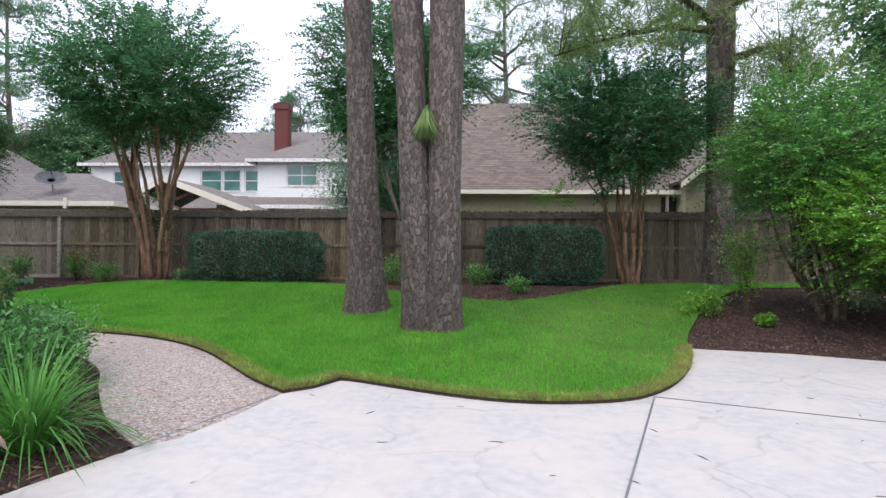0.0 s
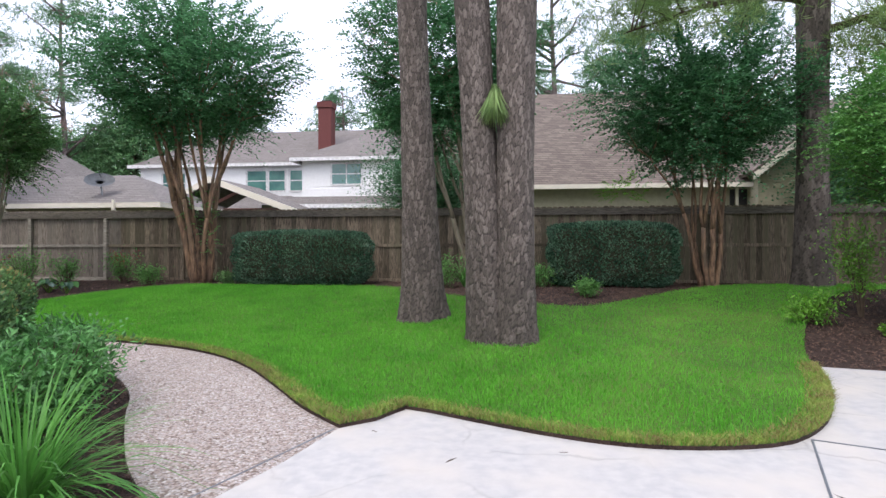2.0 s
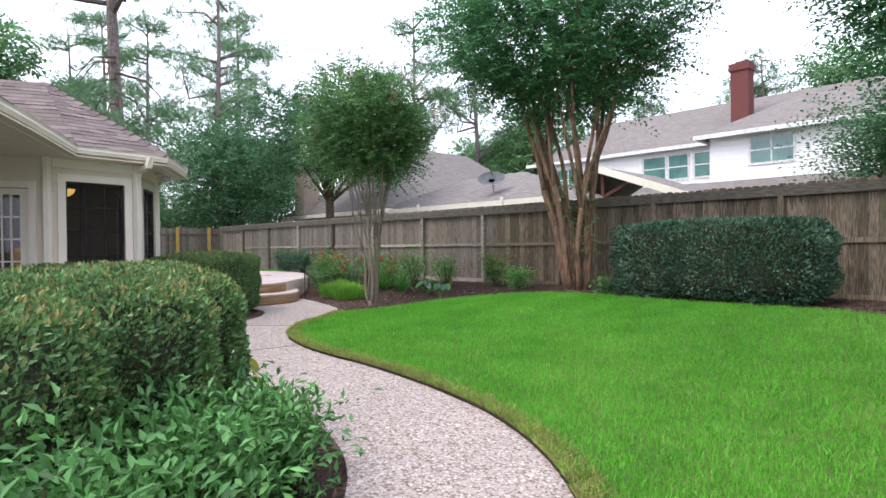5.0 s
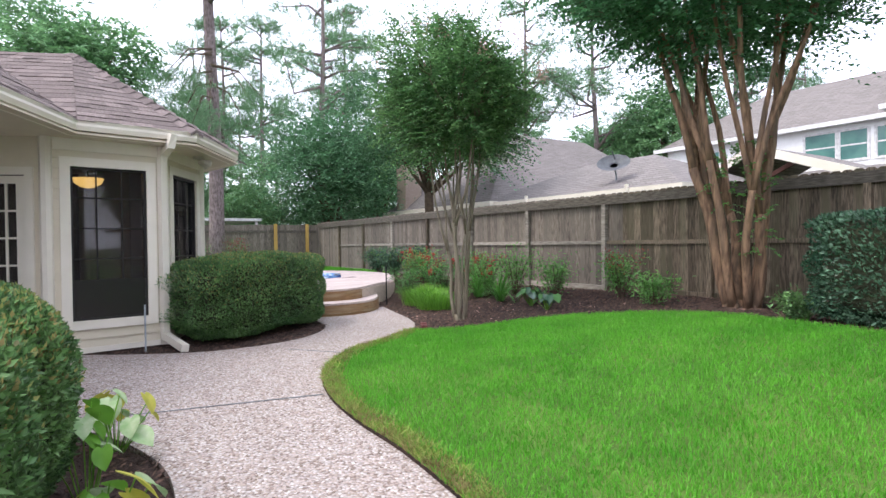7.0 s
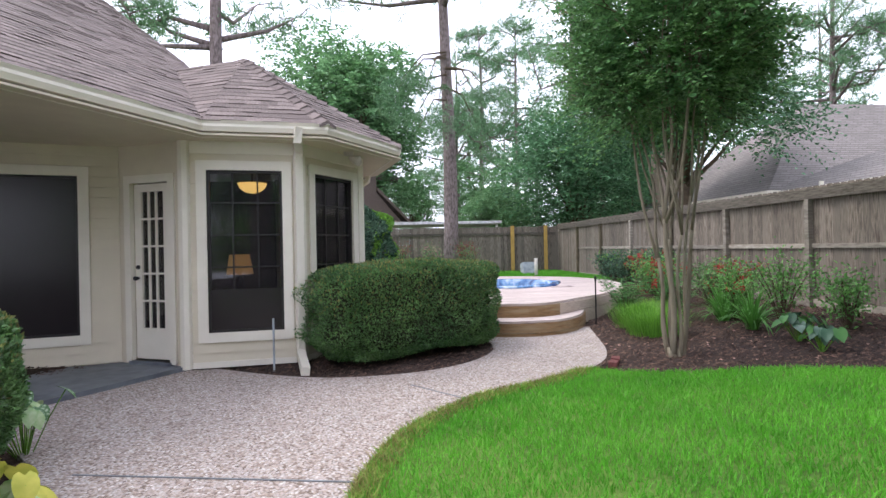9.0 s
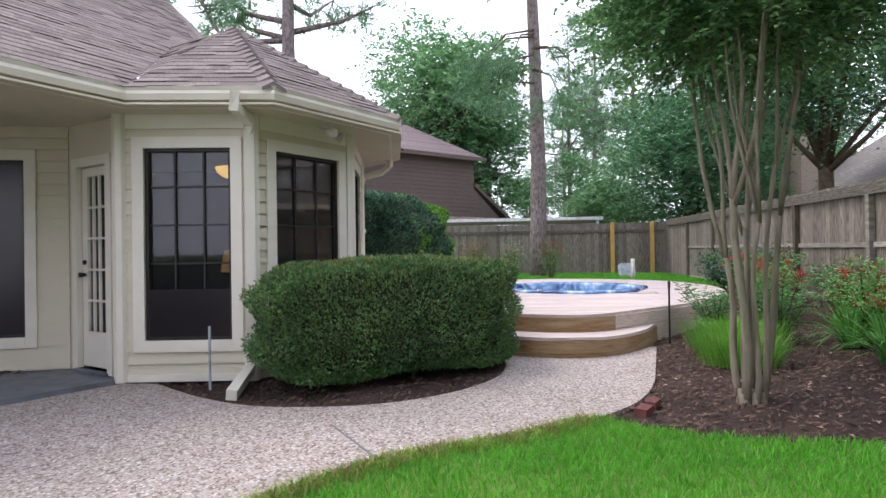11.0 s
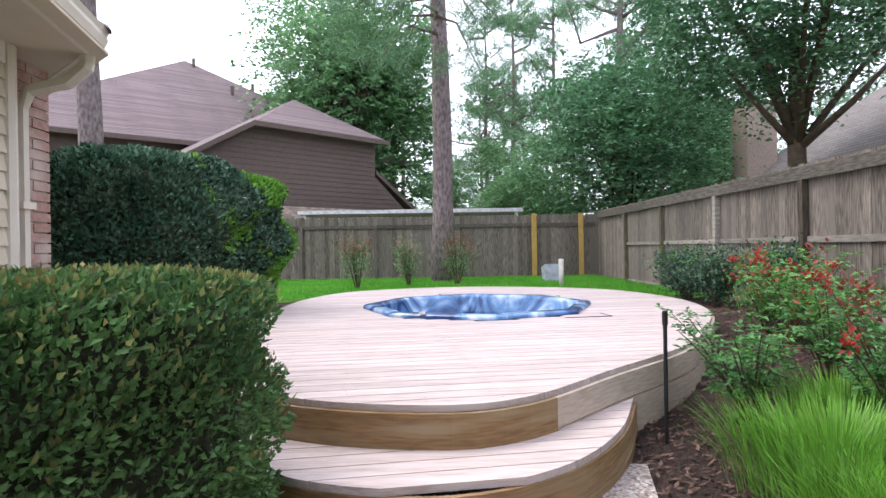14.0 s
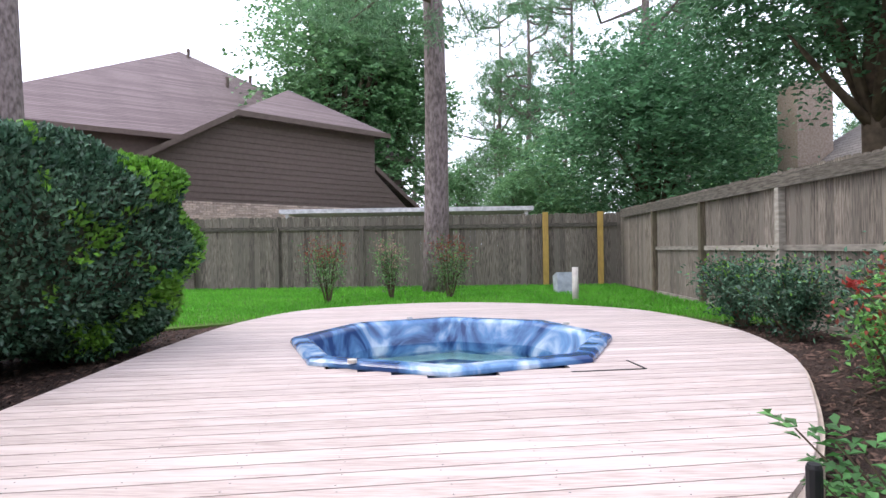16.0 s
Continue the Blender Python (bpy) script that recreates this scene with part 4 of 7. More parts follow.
def door():
    d = new("door", MB().box((0.20, 0.03, 0.22), (0.74, 0.07, 0.58), md).box((0.20, 0.03, 2.19), (0.74, 0.07, 2.28), md).box((0.63, 0.03, 0.58), (0.74, 0.07, 2.19), md).box((0.20, 0.03, 0.58), (0.30, 0.07, 2.19), md).mesh("door_leaf", M_TRIM))
    d.parent = house
    d.matrix_parent_inverse = house.matrix_world.inverted()
    tagged(d, "cream glazed back door with fifteen small panes")
    c = MB()
    for lo, hi in (((0.10, -0.03, 0.18), (0.19, 0.03, 2.38)), ((0.75, -0.03, 0.18), (0.84, 0.03, 2.38)), ((0.19, -0.03, 2.29), (0.75, 0.03, 2.38))):
        c.box(lo, hi, md)
    part("door_frame", c.mesh("door_frame", M_TRIM), d)
    g = MB()
    for i in (1, 2):
        x = 0.30 + 0.33 * i / 3
        g.box((x - 0.011, 0.028, 0.58), (x + 0.011, 0.052, 2.19), md)
    for j in range(1, 5):
        z = 0.58 + 1.61 * j / 5
        g.box((0.30, 0.0285, z - 0.011), (0.63, 0.0515, z + 0.011), md)
    part("door_muntin", g.mesh("door_muntin", M_TRIM), d, "cream glazing bars")
    part("door_pane", MB().box((0.30, 0.055, 0.58), (0.63, 0.06, 2.19), md).mesh("door_pane", M_GLASS), d, "dark glass of the door")
    part("door_knob", MB().tube([md @ Vector((0.25, 0.03, 1.17)), md @ Vector((0.25, -0.03, 1.17)), md @ Vector((0.25, -0.035, 1.17))], [0.016, 0.028, 0.02], 12).mesh("door_knob", M_BLACK, True), d, "dark round door knob")
    part("deadbolt", MB().tube([md @ Vector((0.25, 0.03, 1.30)), md @ Vector((0.25, 0.012, 1.30))], 0.025, 12).mesh("deadbolt", M_BLACK), d, "dark round deadbolt")
    part("threshold", MB().box((0.17, -0.06, 0.165), (0.77, 0.1, 0.2), md).mesh("threshold", M_SLAB), d)


door()

# eaves, gutter, roof
EZ = 2.90
EAVE = [(-6.4, 3.77), (-8.23, 4.66), (-10.0, 5.47), (-10.22, 6.80), (-11.75, 7.68), (-13.62, 7.30), (-14.9, 5.9)]
WALLP = [(-6.0, -1.0), (-9.9, 1.7), D0, A, C2, C3, C4, C5]
sof = [(-6.4, 3.77), (-8.23, 4.66), (-10.0, 5.47), (-10.22, 6.80), (-11.75, 7.68), (-13.62, 7.30), (-14.9, 5.9), (-16.2, 0.5), (-16, -9), (-4.6, -9), (-4.6, 0.0)]
part("soffit", MB().prism(sof, 2.74, 2.76).mesh("soffit", M_SIDE), house, "cream painted soffit")


def along(pts, prof, name, mt, label=""):
    """A profile (outward, height) swept along a plan line whose outer side is on the left."""
    P = np.array(pts, float)
    n = len(P)
    V, F = [], []
    for i in range(n):
        t0 = P[i] - P[max(i - 1, 0)]
        t1 = P[min(i + 1, n - 1)] - P[i]
        t0 = t1 if i == 0 else t0 / np.linalg.norm(t0)
        t1 = t0 if i == n - 1 else t1 / np.linalg.norm(t1)
        t0 = t0 / np.linalg.norm(t0)
        nn = np.array([t0[1] + t1[1], -(t0[0] + t1[0])])
        nn /= np.linalg.norm(nn)
        nn /= max(0.3, nn @ np.array([t0[1], -t0[0]]))
        for o, z in prof:
            V.append((P[i][0] + nn[0] * o, P[i][1] + nn[1] * o, z))
    k = len(prof)
    for i in range(n - 1):
        F += [(i * k + j, i * k + (j + 1) % k, (i + 1) * k + (j + 1) % k, (i + 1) * k + j) for j in range(k)]
    F += [tuple(range(k)), tuple((n - 1) * k + j for j in reversed(range(k)))]
    return part(name, me_from(name, V, F, mt), house, label)


along(EAVE, [(-0.14, 2.735), (-0.115, 2.735), (-0.115, 2.865), (-0.14, 2.865)], "fascia", M_TRIM, "cream fascia board")
along(EAVE, [(-0.11, 2.79), (-0.02, 2.79), (0.0, 2.84), (-0.005, 2.87), (0.012, 2.905), (-0.003, 2.905), (-0.015, 2.88), (-0.11, 2.83)], "gutter", M_TRIM, "cream metal rain gutter")
PEAK = (-12.11, 5.44, 4.25)
# roof slopes as shingled sheets
RZ = 2.90
slopes = []


def shingles(corners, name, seed, course=0.14, tab=0.30):
    """Overlapping shingle courses on a plane polygon whose first edge is the eave."""
    c = [Vector(p) for p in corners]
    e = (c[1] - c[0]).normalized()
    nrm = e.cross(c[-1] - c[0]).normalized()
    if nrm.z < 0:
        nrm = -nrm
    up = nrm.cross(e).normalized()
    if up.z < 0:
        up = -up
    pts = [((p - c[0]).dot(e), (p - c[0]).dot(up)) for p in c]
    r = random.Random(seed)
    b = MB()
    vmax = max(p[1] for p in pts)
    k = math.floor(min(p[1] for p in pts) / course + 1e-6)
    while k * course < vmax:
        v0, v1 = k * course, min((k + 1) * course, vmax)

        def span(v):
            xs = []
            for i in range(len(pts)):
                p, q = pts[i], pts[(i + 1) % len(pts)]
                if (p[1] > v) != (q[1] > v):
                    xs.append(p[0] + (q[0] - p[0]) * (v - p[1]) / (q[1] - p[1]))
            return (min(xs), max(xs)) if len(xs) >= 2 else None

        s0, s1 = span(v0 + 1e-3), span(v1 - 1e-3)
        k += 1
        if not s0 or not s1:
            continue
        x = min(s0[0], s1[0]) - r.uniform(0, tab)
        while x < max(s0[1], s1[1]):
            w = tab * r.uniform(0.55, 1.2)
            a0, a1 = max(x, s0[0]), min(x + w - 0.004, s0[1])
            b0, b1 = max(x, s1[0]), min(x + w - 0.004, s1[1])
            x += w
            if a1 - a0 < 0.01 and b1 - b0 < 0.01:
                continue
            a0, a1 = (a0, a1) if a1 > a0 else ((b0 if b0 < s0[1] else s0[1]),) * 2
            b0, b1 = (b0, b1) if b1 > b0 else ((a0 + a1) / 2,) * 2
            h = r.choice((0.008, 0.009, 0.016))
            P = lambda u, v, t: c[0] + e * u + up * v + nrm * t
            dv = -0.012 * r.random()
            b.quad(P(a0, v0 + dv, h), P(a1, v0 + dv, h), P(b1, v1, 0.004), P(b0, v1, 0.004))
            b.quad(P(a0, v0 + dv, 0), P(a1, v0 + dv, 0), P(a1, v0 + dv, h), P(a0, v0 + dv, h))
    me = b.mesh(name, M_SHIN)
    part("shingles", me, house, "weathered brown architectural shingles", "stuff")
    part("roof_deck", me_from("roof_deck", [p - nrm * 0.02 for p in c], [tuple(range(len(c)))], M_SHIN), house)


def E3(i):
    return (*EAVE[i], RZ)


shingles([E3(3), E3(4), PEAK], "shingles", 1)
shingles([E3(4), E3(5), PEAK], "shingles", 2)
_e0, _e1 = Vector((-6.4, 3.80, RZ)), Vector(E3(2))
_ed = (_e1 - _e0).normalized()
_in = Vector((_ed.y, -_ed.x, 0))
_in = _in if _in.y < 0 else -_in


def on_main(x, y):
    """The point of the main roof slope above a plan point."""
    return (x, y, RZ + (Vector((x, y, RZ)) - _e0).dot(_in) * math.tan(radians(32)))


RV = tuple(Vector(PEAK) + _in * 1.26)
RV = on_main(RV[0], RV[1])
shingles([E3(2), E3(3), PEAK], "shingles", 3)
shingles([PEAK, RV, E3(2)], "shingles", 9)
shingles([E3(5), (*EAVE[6], RZ), PEAK], "shingles", 4)
shingles([tuple(_e0), E3(2), RV, on_main(-14.0, 4.0), on_main(-17.2, 1.2), on_main(-12.5, -4.0)], "shingles", 5)
_bk = [(*EAVE[6], RZ), (-17.8, 0.5, RZ), on_main(-17.2, 1.2), on_main(-14.0, 4.0), RV, PEAK]
part("rear_roof", me_from("rear_roof", [Vector(p) for p in _bk], [(0, 1, 2, 3), (0, 3, 4, 5)], M_SHIN), house)
rc = MB()
for p, q_ in ((E3(3), PEAK), (E3(4), PEAK), (E3(5), PEAK)):
    p, q_ = Vector(p), Vector(q_)
    n = 15
    s = (q_ - p).cross(Vector((0, 0, 1))).normalized()
    for i in range(n):
        a, b2 = p.lerp(q_, i / n), p.lerp(q_, (i + 1.15) / n if i < n - 1 else 1)
        h0, h1 = Vector((0, 0, 0.055)), Vector((0, 0, 0.022))
        rc.quad(a - s * 0.11 - h1 * 0.6, a + h0, b2 + h1, b2 - s * 0.11 - h1).quad(a + h0, a + s * 0.11 - h1 * 0.6, b2 + s * 0.11 - h1, b2 + h1)
        rc.quad(a - s * 0.11 - h1 * 0.6, a - s * 0.11 - h1 * 2, a, a + h0).quad(a + h0, a, a + s * 0.11 - h1 * 2, a + s * 0.11 - h1 * 0.6)
part("hip_cap", rc.mesh("hip_cap", M_SHIN), house, "overlapping hip cap shingles", "stuff")

ds = MB().box((-0.045, -0.04, 0.30), (0.045, 0.04, 2.58), pose(-10.50, 6.41, 0, 0, 0, 120))
part("downspout", ds.mesh("downspout", M_TRIM), house, "cream metal downspout")
k = MB().tube([(-10.50, 6.41, 2.55), (-10.47, 6.44, 2.65), (-10.10, 6.47, 2.70), (-10.08, 6.49, 2.84)], 0.06, 4)
part("downspout_elbow", k.mesh("downspout_elbow", M_TRIM), house, "cream downspout elbow")
k = MB().tube([(-10.50, 6.41, 0.34), (-10.47, 6.41, 0.25), (-9.83, 6.55, 0.16)], [0.06, 0.062, 0.065], 4)
part("downspout_foot", k.mesh("downspout_foot", M_TRIM), house, "cream downspout outlet on the mulch")
k = MB().tube([(-13.60, 6.70, 0.3), (-13.60, 6.70, 2.36), (-13.62, 6.74, 2.50), (-13.64, 7.0, 2.56), (-13.62, 7.14, 2.66), (-13.62, 7.16, 2.80)], [0.04, 0.04, 0.05, 0.055, 0.055, 0.05], 6)
part("rear_downspout", k.mesh("rear_downspout", M_TRIM), house, "cream metal downspout")
part("downspout_strap", MB().box((-13.66, 6.64, 1.66), (-13.53, 6.75, 1.71)).mesh("downspout_strap", M_TRIM), house, "cream metal downspout strap")
M_PBRICK = mat("pink_brick", (0.42, 0.27, 0.22), (0.30, 0.17, 0.14), rough=0.9, scale=20, bump=0.4, isl=0.3, c3=(0.50, 0.42, 0.36), big=3)
pier = part("brick_pier", MB().box((-13.94, 6.25, 0.1), (-13.47, 6.635, 2.74)).mesh("brick_pier", M_CONC), house, "pink brick pier with pale mortar beside the bay")
for j in range(34):
    z = 0.12 + j * 0.077
    b = MB()
    for i in range(2):
        x0 = -13.955 + i * 0.25 + (0.0 if j % 2 else -0.06)
        b.box((max(-13.955, x0), 6.45, z), (min(x0 + 0.238, -13.455), 6.65, z + 0.065))
    part("brick", b.mesh("brick", M_PBRICK), pier)

flood = empty("flood_light", "twin round white floodlight under the soffit", "lamp", (-11.15, 6.97, 2.7))
part("base_plate", MB().box((-11.21, 6.91, 2.70), (-11.09, 7.03, 2.74)).mesh("base_plate", M_PVC), flood)
for s_ in (-1, 1):
    c = Vector((-11.15 + 0.07 * s_, 6.99, 2.66))
    part("bulb", MB().tube([c, c + Vector((0.03 * s_, 0.06, -0.02)), c + Vector((0.05 * s_, 0.12, -0.04)), c + Vector((0.055 * s_, 0.135, -0.045))], [0.025, 0.04, 0.055, 0.03], 12).mesh("bulb", M_PVC, True), flood)
# rooms behind the glass
room = MB().box((-16, 0, 0.1), (-10.9, 5.0, 0.12))
# the room's dimness is put into this dark brown, on floor and wall alike
M_ROOM = mat("painted_dim_room", (0.10, 0.075, 0.06), rough=0.9, bump=0)
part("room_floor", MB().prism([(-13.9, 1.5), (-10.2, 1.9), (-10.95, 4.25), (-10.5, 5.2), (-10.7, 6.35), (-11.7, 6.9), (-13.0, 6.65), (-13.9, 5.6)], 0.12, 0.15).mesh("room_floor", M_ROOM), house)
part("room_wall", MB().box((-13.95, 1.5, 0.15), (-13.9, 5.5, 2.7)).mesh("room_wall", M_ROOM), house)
lamp = empty("table_lamp", "table lamp with a glowing orange shade", "lamp", (-12.6, 5.2, 0.15))
part("lamp_table", MB().box((-12.9, 4.95, 0.15), (-12.3, 5.45, 0.85)).mesh("lamp_table", M_BLACK), lamp)
part("lamp_stem", MB().tube([(-12.6, 5.2, 0.85), (-12.6, 5.2, 1.15)], [0.07, 0.02], 10).mesh("lamp_stem", M_BLACK), lamp)
part("lamp_shade", MB().tube([(-12.6, 5.2, 1.12), (-12.6, 5.2, 1.42)], [0.2, 0.15], 16).mesh("lamp_shade", M_LAMP), lamp)
pend = empty("ceiling_lamp", "glowing amber glass bowl ceiling lamp", "lamp", (-11.75, 5.6, 2.4))
M_BOWL, _nt, _b = node_mat("amber_glass_glow", 0.5)
_b.inputs["Emission Color"].default_value = (1.0, 0.62, 0.18, 1)
_b.inputs["Emission Strength"].default_value = 1.1
part("bowl", MB().tube([(-11.75, 5.6, 2.27), (-11.75, 5.6, 2.29), (-11.75, 5.6, 2.34), (-11.75, 5.6, 2.41)], [0.02, 0.1, 0.17, 0.20], 16).mesh("bowl", M_BOWL, True), pend)
part("stem", MB().tube([(-11.75, 5.6, 2.41), (-11.75, 5.6, 2.74)], 0.01, 6).mesh("stem", M_BLACK), pend)
chair = empty("armchair", "white covered chair seen through the window", "chair", (-11.3, 5.9, 0.15))
bm = bmesh.new()
bmesh.ops.create_cube(bm, size=1)
bmesh.ops.scale(bm, vec=(0.6, 0.55, 0.75), verts=bm.verts)
bmesh.ops.bevel(bm, geom=bm.edges[:], offset=0.12, segments=3, affect="EDGES")
me = bpy.data.meshes.new("chair_cover")
bm.to_mesh(me)
me.materials.append(M_WSID)
ob = part("chair_cover", me, None)
ob.parent = chair
ob.location = (0, 0, 0.4)

stake = MB().tube([(-10.2, 6.15, 0.1), (-10.2, 6.15, 0.7)], 0.012, 6)
tagged(part("garden_stake", stake.mesh("garden_stake", M_METAL), None), "thin grey metal stake beside the downspout", "stake")


# ---- neighbours ----
def nb_house(name, label, at):
    return empty(name, label, "house", at)


def slab(parent, name, pts, mt, th=0.12, label=""):
    """A plane polygon given thickness."""
    c = [Vector(p) for p in pts]
    n = (c[1] - c[0]).cross(c[2] - c[0]).normalized() * th
    k = len(c)
    F = [tuple(range(k)), tuple(k + i for i in reversed(range(k)))] + [(i, k + i, k + (i + 1) % k, (i + 1) % k) for i in range(k)]
    return part(name, me_from(name, c + [p - n for p in c], F, mt), parent, label)


def far_shingle_mat(name, c1, c2):
    """Shingle courses for roofs that stay far off, by height."""
    m, nt, b = node_mat(name, 0.95)
    tc = nt.nodes.new("ShaderNodeTexCoord")
    br = nt.nodes.new("ShaderNodeTexBrick")
    mp = nt.nodes.new("ShaderNodeMapping")
    mp.inputs["Scale"].default_value = (1, 1, 1)
    comb = nt.nodes.new("ShaderNodeCombineXYZ")
    sep = nt.nodes.new("ShaderNodeSeparateXYZ")
    add = nt.nodes.new("ShaderNodeMath")
    nt.links.new(tc.outputs["Object"], sep.inputs[0])
    nt.links.new(sep.outputs[0], add.inputs[0])
    nt.links.new(sep.outputs[1], add.inputs[1])
    nt.links.new(add.outputs[0], comb.inputs[0])
    nt.links.new(sep.outputs[2], comb.inputs[1])
    nt.links.new(comb.outputs[0], br.inputs["Vector"])
    br.inputs["Color1"].default_value, br.inputs["Color2"].default_value = (*c1, 1), (*c2, 1)
    br.inputs["Mortar"].default_value = (*[c * 0.55 for c in c2], 1)
    br.inputs["Scale"].default_value = 1.0
    br.inputs["Brick Width"].default_value, br.inputs["Row Height"].default_value, br.inputs["Mortar Size"].default_value = 0.32, 0.085, 0.008
    nt.links.new(br.outputs[0], b.inputs["Base Color"])
    return m


M_FSH = far_shingle_mat("far_brown_shingle", (0.20, 0.155, 0.16), (0.135, 0.10, 0.105))
M_FSG = far_shingle_mat("far_grey_shingle", (0.215, 0.195, 0.185), (0.165, 0.15, 0.14))
M_FST = far_shingle_mat("far_tan_shingle", (0.21, 0.175, 0.15), (0.135, 0.11, 0.095))


def hip(parent, rect, z0, z1, mt, axis="x", inset=None, over=0.3):
    """Hip roof over a rectangle (x0, y0, x1, y1)."""
    x0, y0, x1, y1 = rect
    x0, y0, x1, y1 = x0 - over, y0 - over, x1 + over, y1 + over
    if axis == "x":
        i = inset if inset is not None else (y1 - y0) / 2
        r0, r1 = (x0 + i, (y0 + y1) / 2, z1), (x1 - i, (y0 + y1) / 2, z1)
        F = [[(x0, y0, z0), (x1, y0, z0), r1, r0], [(x1, y1, z0), (x0, y1, z0), r0, r1], [(x0, y1, z0), (x0, y0, z0), r0], [(x1, y0, z0), (x1, y1, z0), r1]]
    else:
        i = inset if inset is not None else (x1 - x0) / 2
        r0, r1 = ((x0 + x1) / 2, y0 + i, z1), ((x0 + x1) / 2, y1 - i, z1)
        F = [[(x0, y0, z0), (x1, y0, z0), r0], [(x1, y0, z0), (x1, y1, z0), r1, r0], [(x1, y1, z0), (x0, y1, z0), r1], [(x0, y1, z0), (x0, y0, z0), r0, r1]]
    for f in F:
        slab(parent, "roof", f, mt, 0.1)
    t = MB()
    t.box((x0 - 0.08, y0 - 0.08, z0 - 0.16), (x1 + 0.08, y0 + 0.02, z0 + 0.02)).box((x0 - 0.08, y1 - 0.02, z0 - 0.16), (x1 + 0.08, y1 + 0.08, z0 + 0.02))
    t.box((x0 - 0.08, y0 + 0.02, z0 - 0.16), (x0 + 0.02, y1 - 0.02, z0 + 0.02)).box((x1 - 0.02, y0 + 0.02, z0 - 0.16), (x1 + 0.08, y1 - 0.02, z0 + 0.02))
    return t


def lapped(parent, x0, x1, y, z0, z1, mt, step_=0.2):
    """Front wall with lap shadow lines, facing -y."""
    part("wall", MB().box((x0, y, z0), (x1, y + 0.15, z1)).mesh("wall", mt), parent)
    z = z0
    while z < z1 - 0.02:
        b = MB()
        b.quad((x0, y - 0.02, z), (x1, y - 0.02, z), (x1, y - 0.003, min(z + step_, z1)), (x0, y - 0.003, min(z + step_, z1)))
        b.quad((x0, y, z), (x1, y, z), (x1, y - 0.02, z), (x0, y - 0.02, z))
        part("siding_board", b.mesh("siding_board", mt), parent)
        z += step_


def far_window(parent, x0, x1, z0, z1, y, n=2, mt=None):
    w = part("window", MB().box((x0 - .08, y - 0.05, z0 - .08), (x0, y - 0.021, z1 + .08)).box((x1, y - 0.05, z0 - .08), (x1 + .08, y - 0.021, z1 + .08)).box((x0, y - 0.05, z1), (x1, y - 0.021, z1 + .08)).box((x0, y - 0.06, z0 - .1), (x1, y - 0.021, z0)).mesh("window_frame", M_WHITE), parent, "white framed sash window")
    for i in range(n):
        a, b = x0 + (x1 - x0) * i / n, x0 + (x1 - x0) * (i + 1) / n
        part("pane", MB().box((a + .03, y - 0.028, z0), (b - .03, y - 0.022, z1)).mesh("pane", M_FGLASS), w, "glass with green blinds behind")
        part("sash_bar", MB().box((a + .03, y - 0.04, (z0 + z1) / 2 - .03), (b - .03, y - 0.03, (z0 + z1) / 2 + .03)).mesh("sash_bar", M_WHITE), w)
        if i:
            part("mullion", MB().box((a - .03, y - 0.045, z0), (a + .03, y - 0.021, z1)).mesh("mullion", M_WHITE), w)


def white_house():
    h = nb_house("house", "two-storey white siding house with grey shingle roof behind the fence", (-11, 32, 0.3))
    lapped(h, -10.2, -3.0, 30.0, 4.0, 6.05, M_WSID, 0.2)
    part("side_wall", MB().box((-10.2, 30.15, 0.3), (-10.05, 34, 6.05)).mesh("side_wall", M_WSID), h)
    part("side_wall", MB().box((-3.15, 30.15, 0.3), (-3.0, 38, 6.05)).mesh("side_wall", M_WSID), h)
    lapped(h, -21.2, -10.2, 32.2, 3.0, 6.15, M_WSID, 0.2)
    part("side_wall", MB().box((-21.2, 32.35, 0.3), (-21.05, 38, 6.15)).mesh("side_wall", M_WSID), h)
    far_window(h, -8.52, -6.87, 4.72, 5.80, 30.0)
    for a, b in ((-14.4, -13.2), (-13.55 + .5, -12.05 + .0), (-11.75, -10.7)):
        far_window(h, a, b, 4.62, 5.78, 32.2, 1)
    far_window(h, -19.75, -18.3, 4.55, 5.7, 32.2)
    # lower shed roof and front wall
    slab(h, "roof", [(-11.6, 28.3, 3.45), (-3.0, 28.3, 3.45), (-3.0, 30.0, 4.05), (-11.6, 30.0, 4.05)], M_FSG)
    part("gutter", MB().box((-11.7, 28.15, 3.3), (-2.9, 28.3, 3.5)).mesh("gutter", M_WHITE), h)
    part("wall", MB().box((-11.6, 28.6, 0.3), (-3.0, 28.75, 3.4)).mesh("wall", M_WSID), h)
    slab(h, "roof", [(-21.5, 29.6, 3.3), (-11.6, 29.6, 3.3), (-11.6, 32.2, 4.3), (-21.5, 32.2, 4.3)], M_FSG)
    t = hip(h, (-10.3, 29.9, -3.0, 36.0), 6.1, 7.9, M_FSG, "x", 3.2, 0.35)
    part("gutter", t.mesh("gutter", M_WHITE), h)
    slab(h, "roof", [(-21.7, 31.9, 6.2), (-3.0, 31.9, 6.2), (-3.0, 36.2, 8.9), (-18.2, 36.2, 8.9)], M_FSG)
    slab(h, "roof", [(-21.7, 40.5, 6.2), (-21.7, 31.9, 6.2), (-18.2, 36.2, 8.9)], M_FSG)
    part("gutter", MB().box((-21.8, 31.78, 6.04), (-10.6, 31.9, 6.22)).mesh("gutter", M_WHITE), h)
    ch = MB().box((-10.3, 33.0, 6.5), (-9.5, 33.8, 9.8)).box((-10.37, 32.93, 9.65), (-9.43, 33.87, 10.0))
    part("chimney", ch.mesh("chimney", M_RBRICK), h, "dark red brick chimney")
    part("chimney_cap", MB().box((-10.15, 33.2, 10.0), (-9.6, 33.7, 10.13)).mesh("chimney_cap", M_BLACK), h)


white_house()


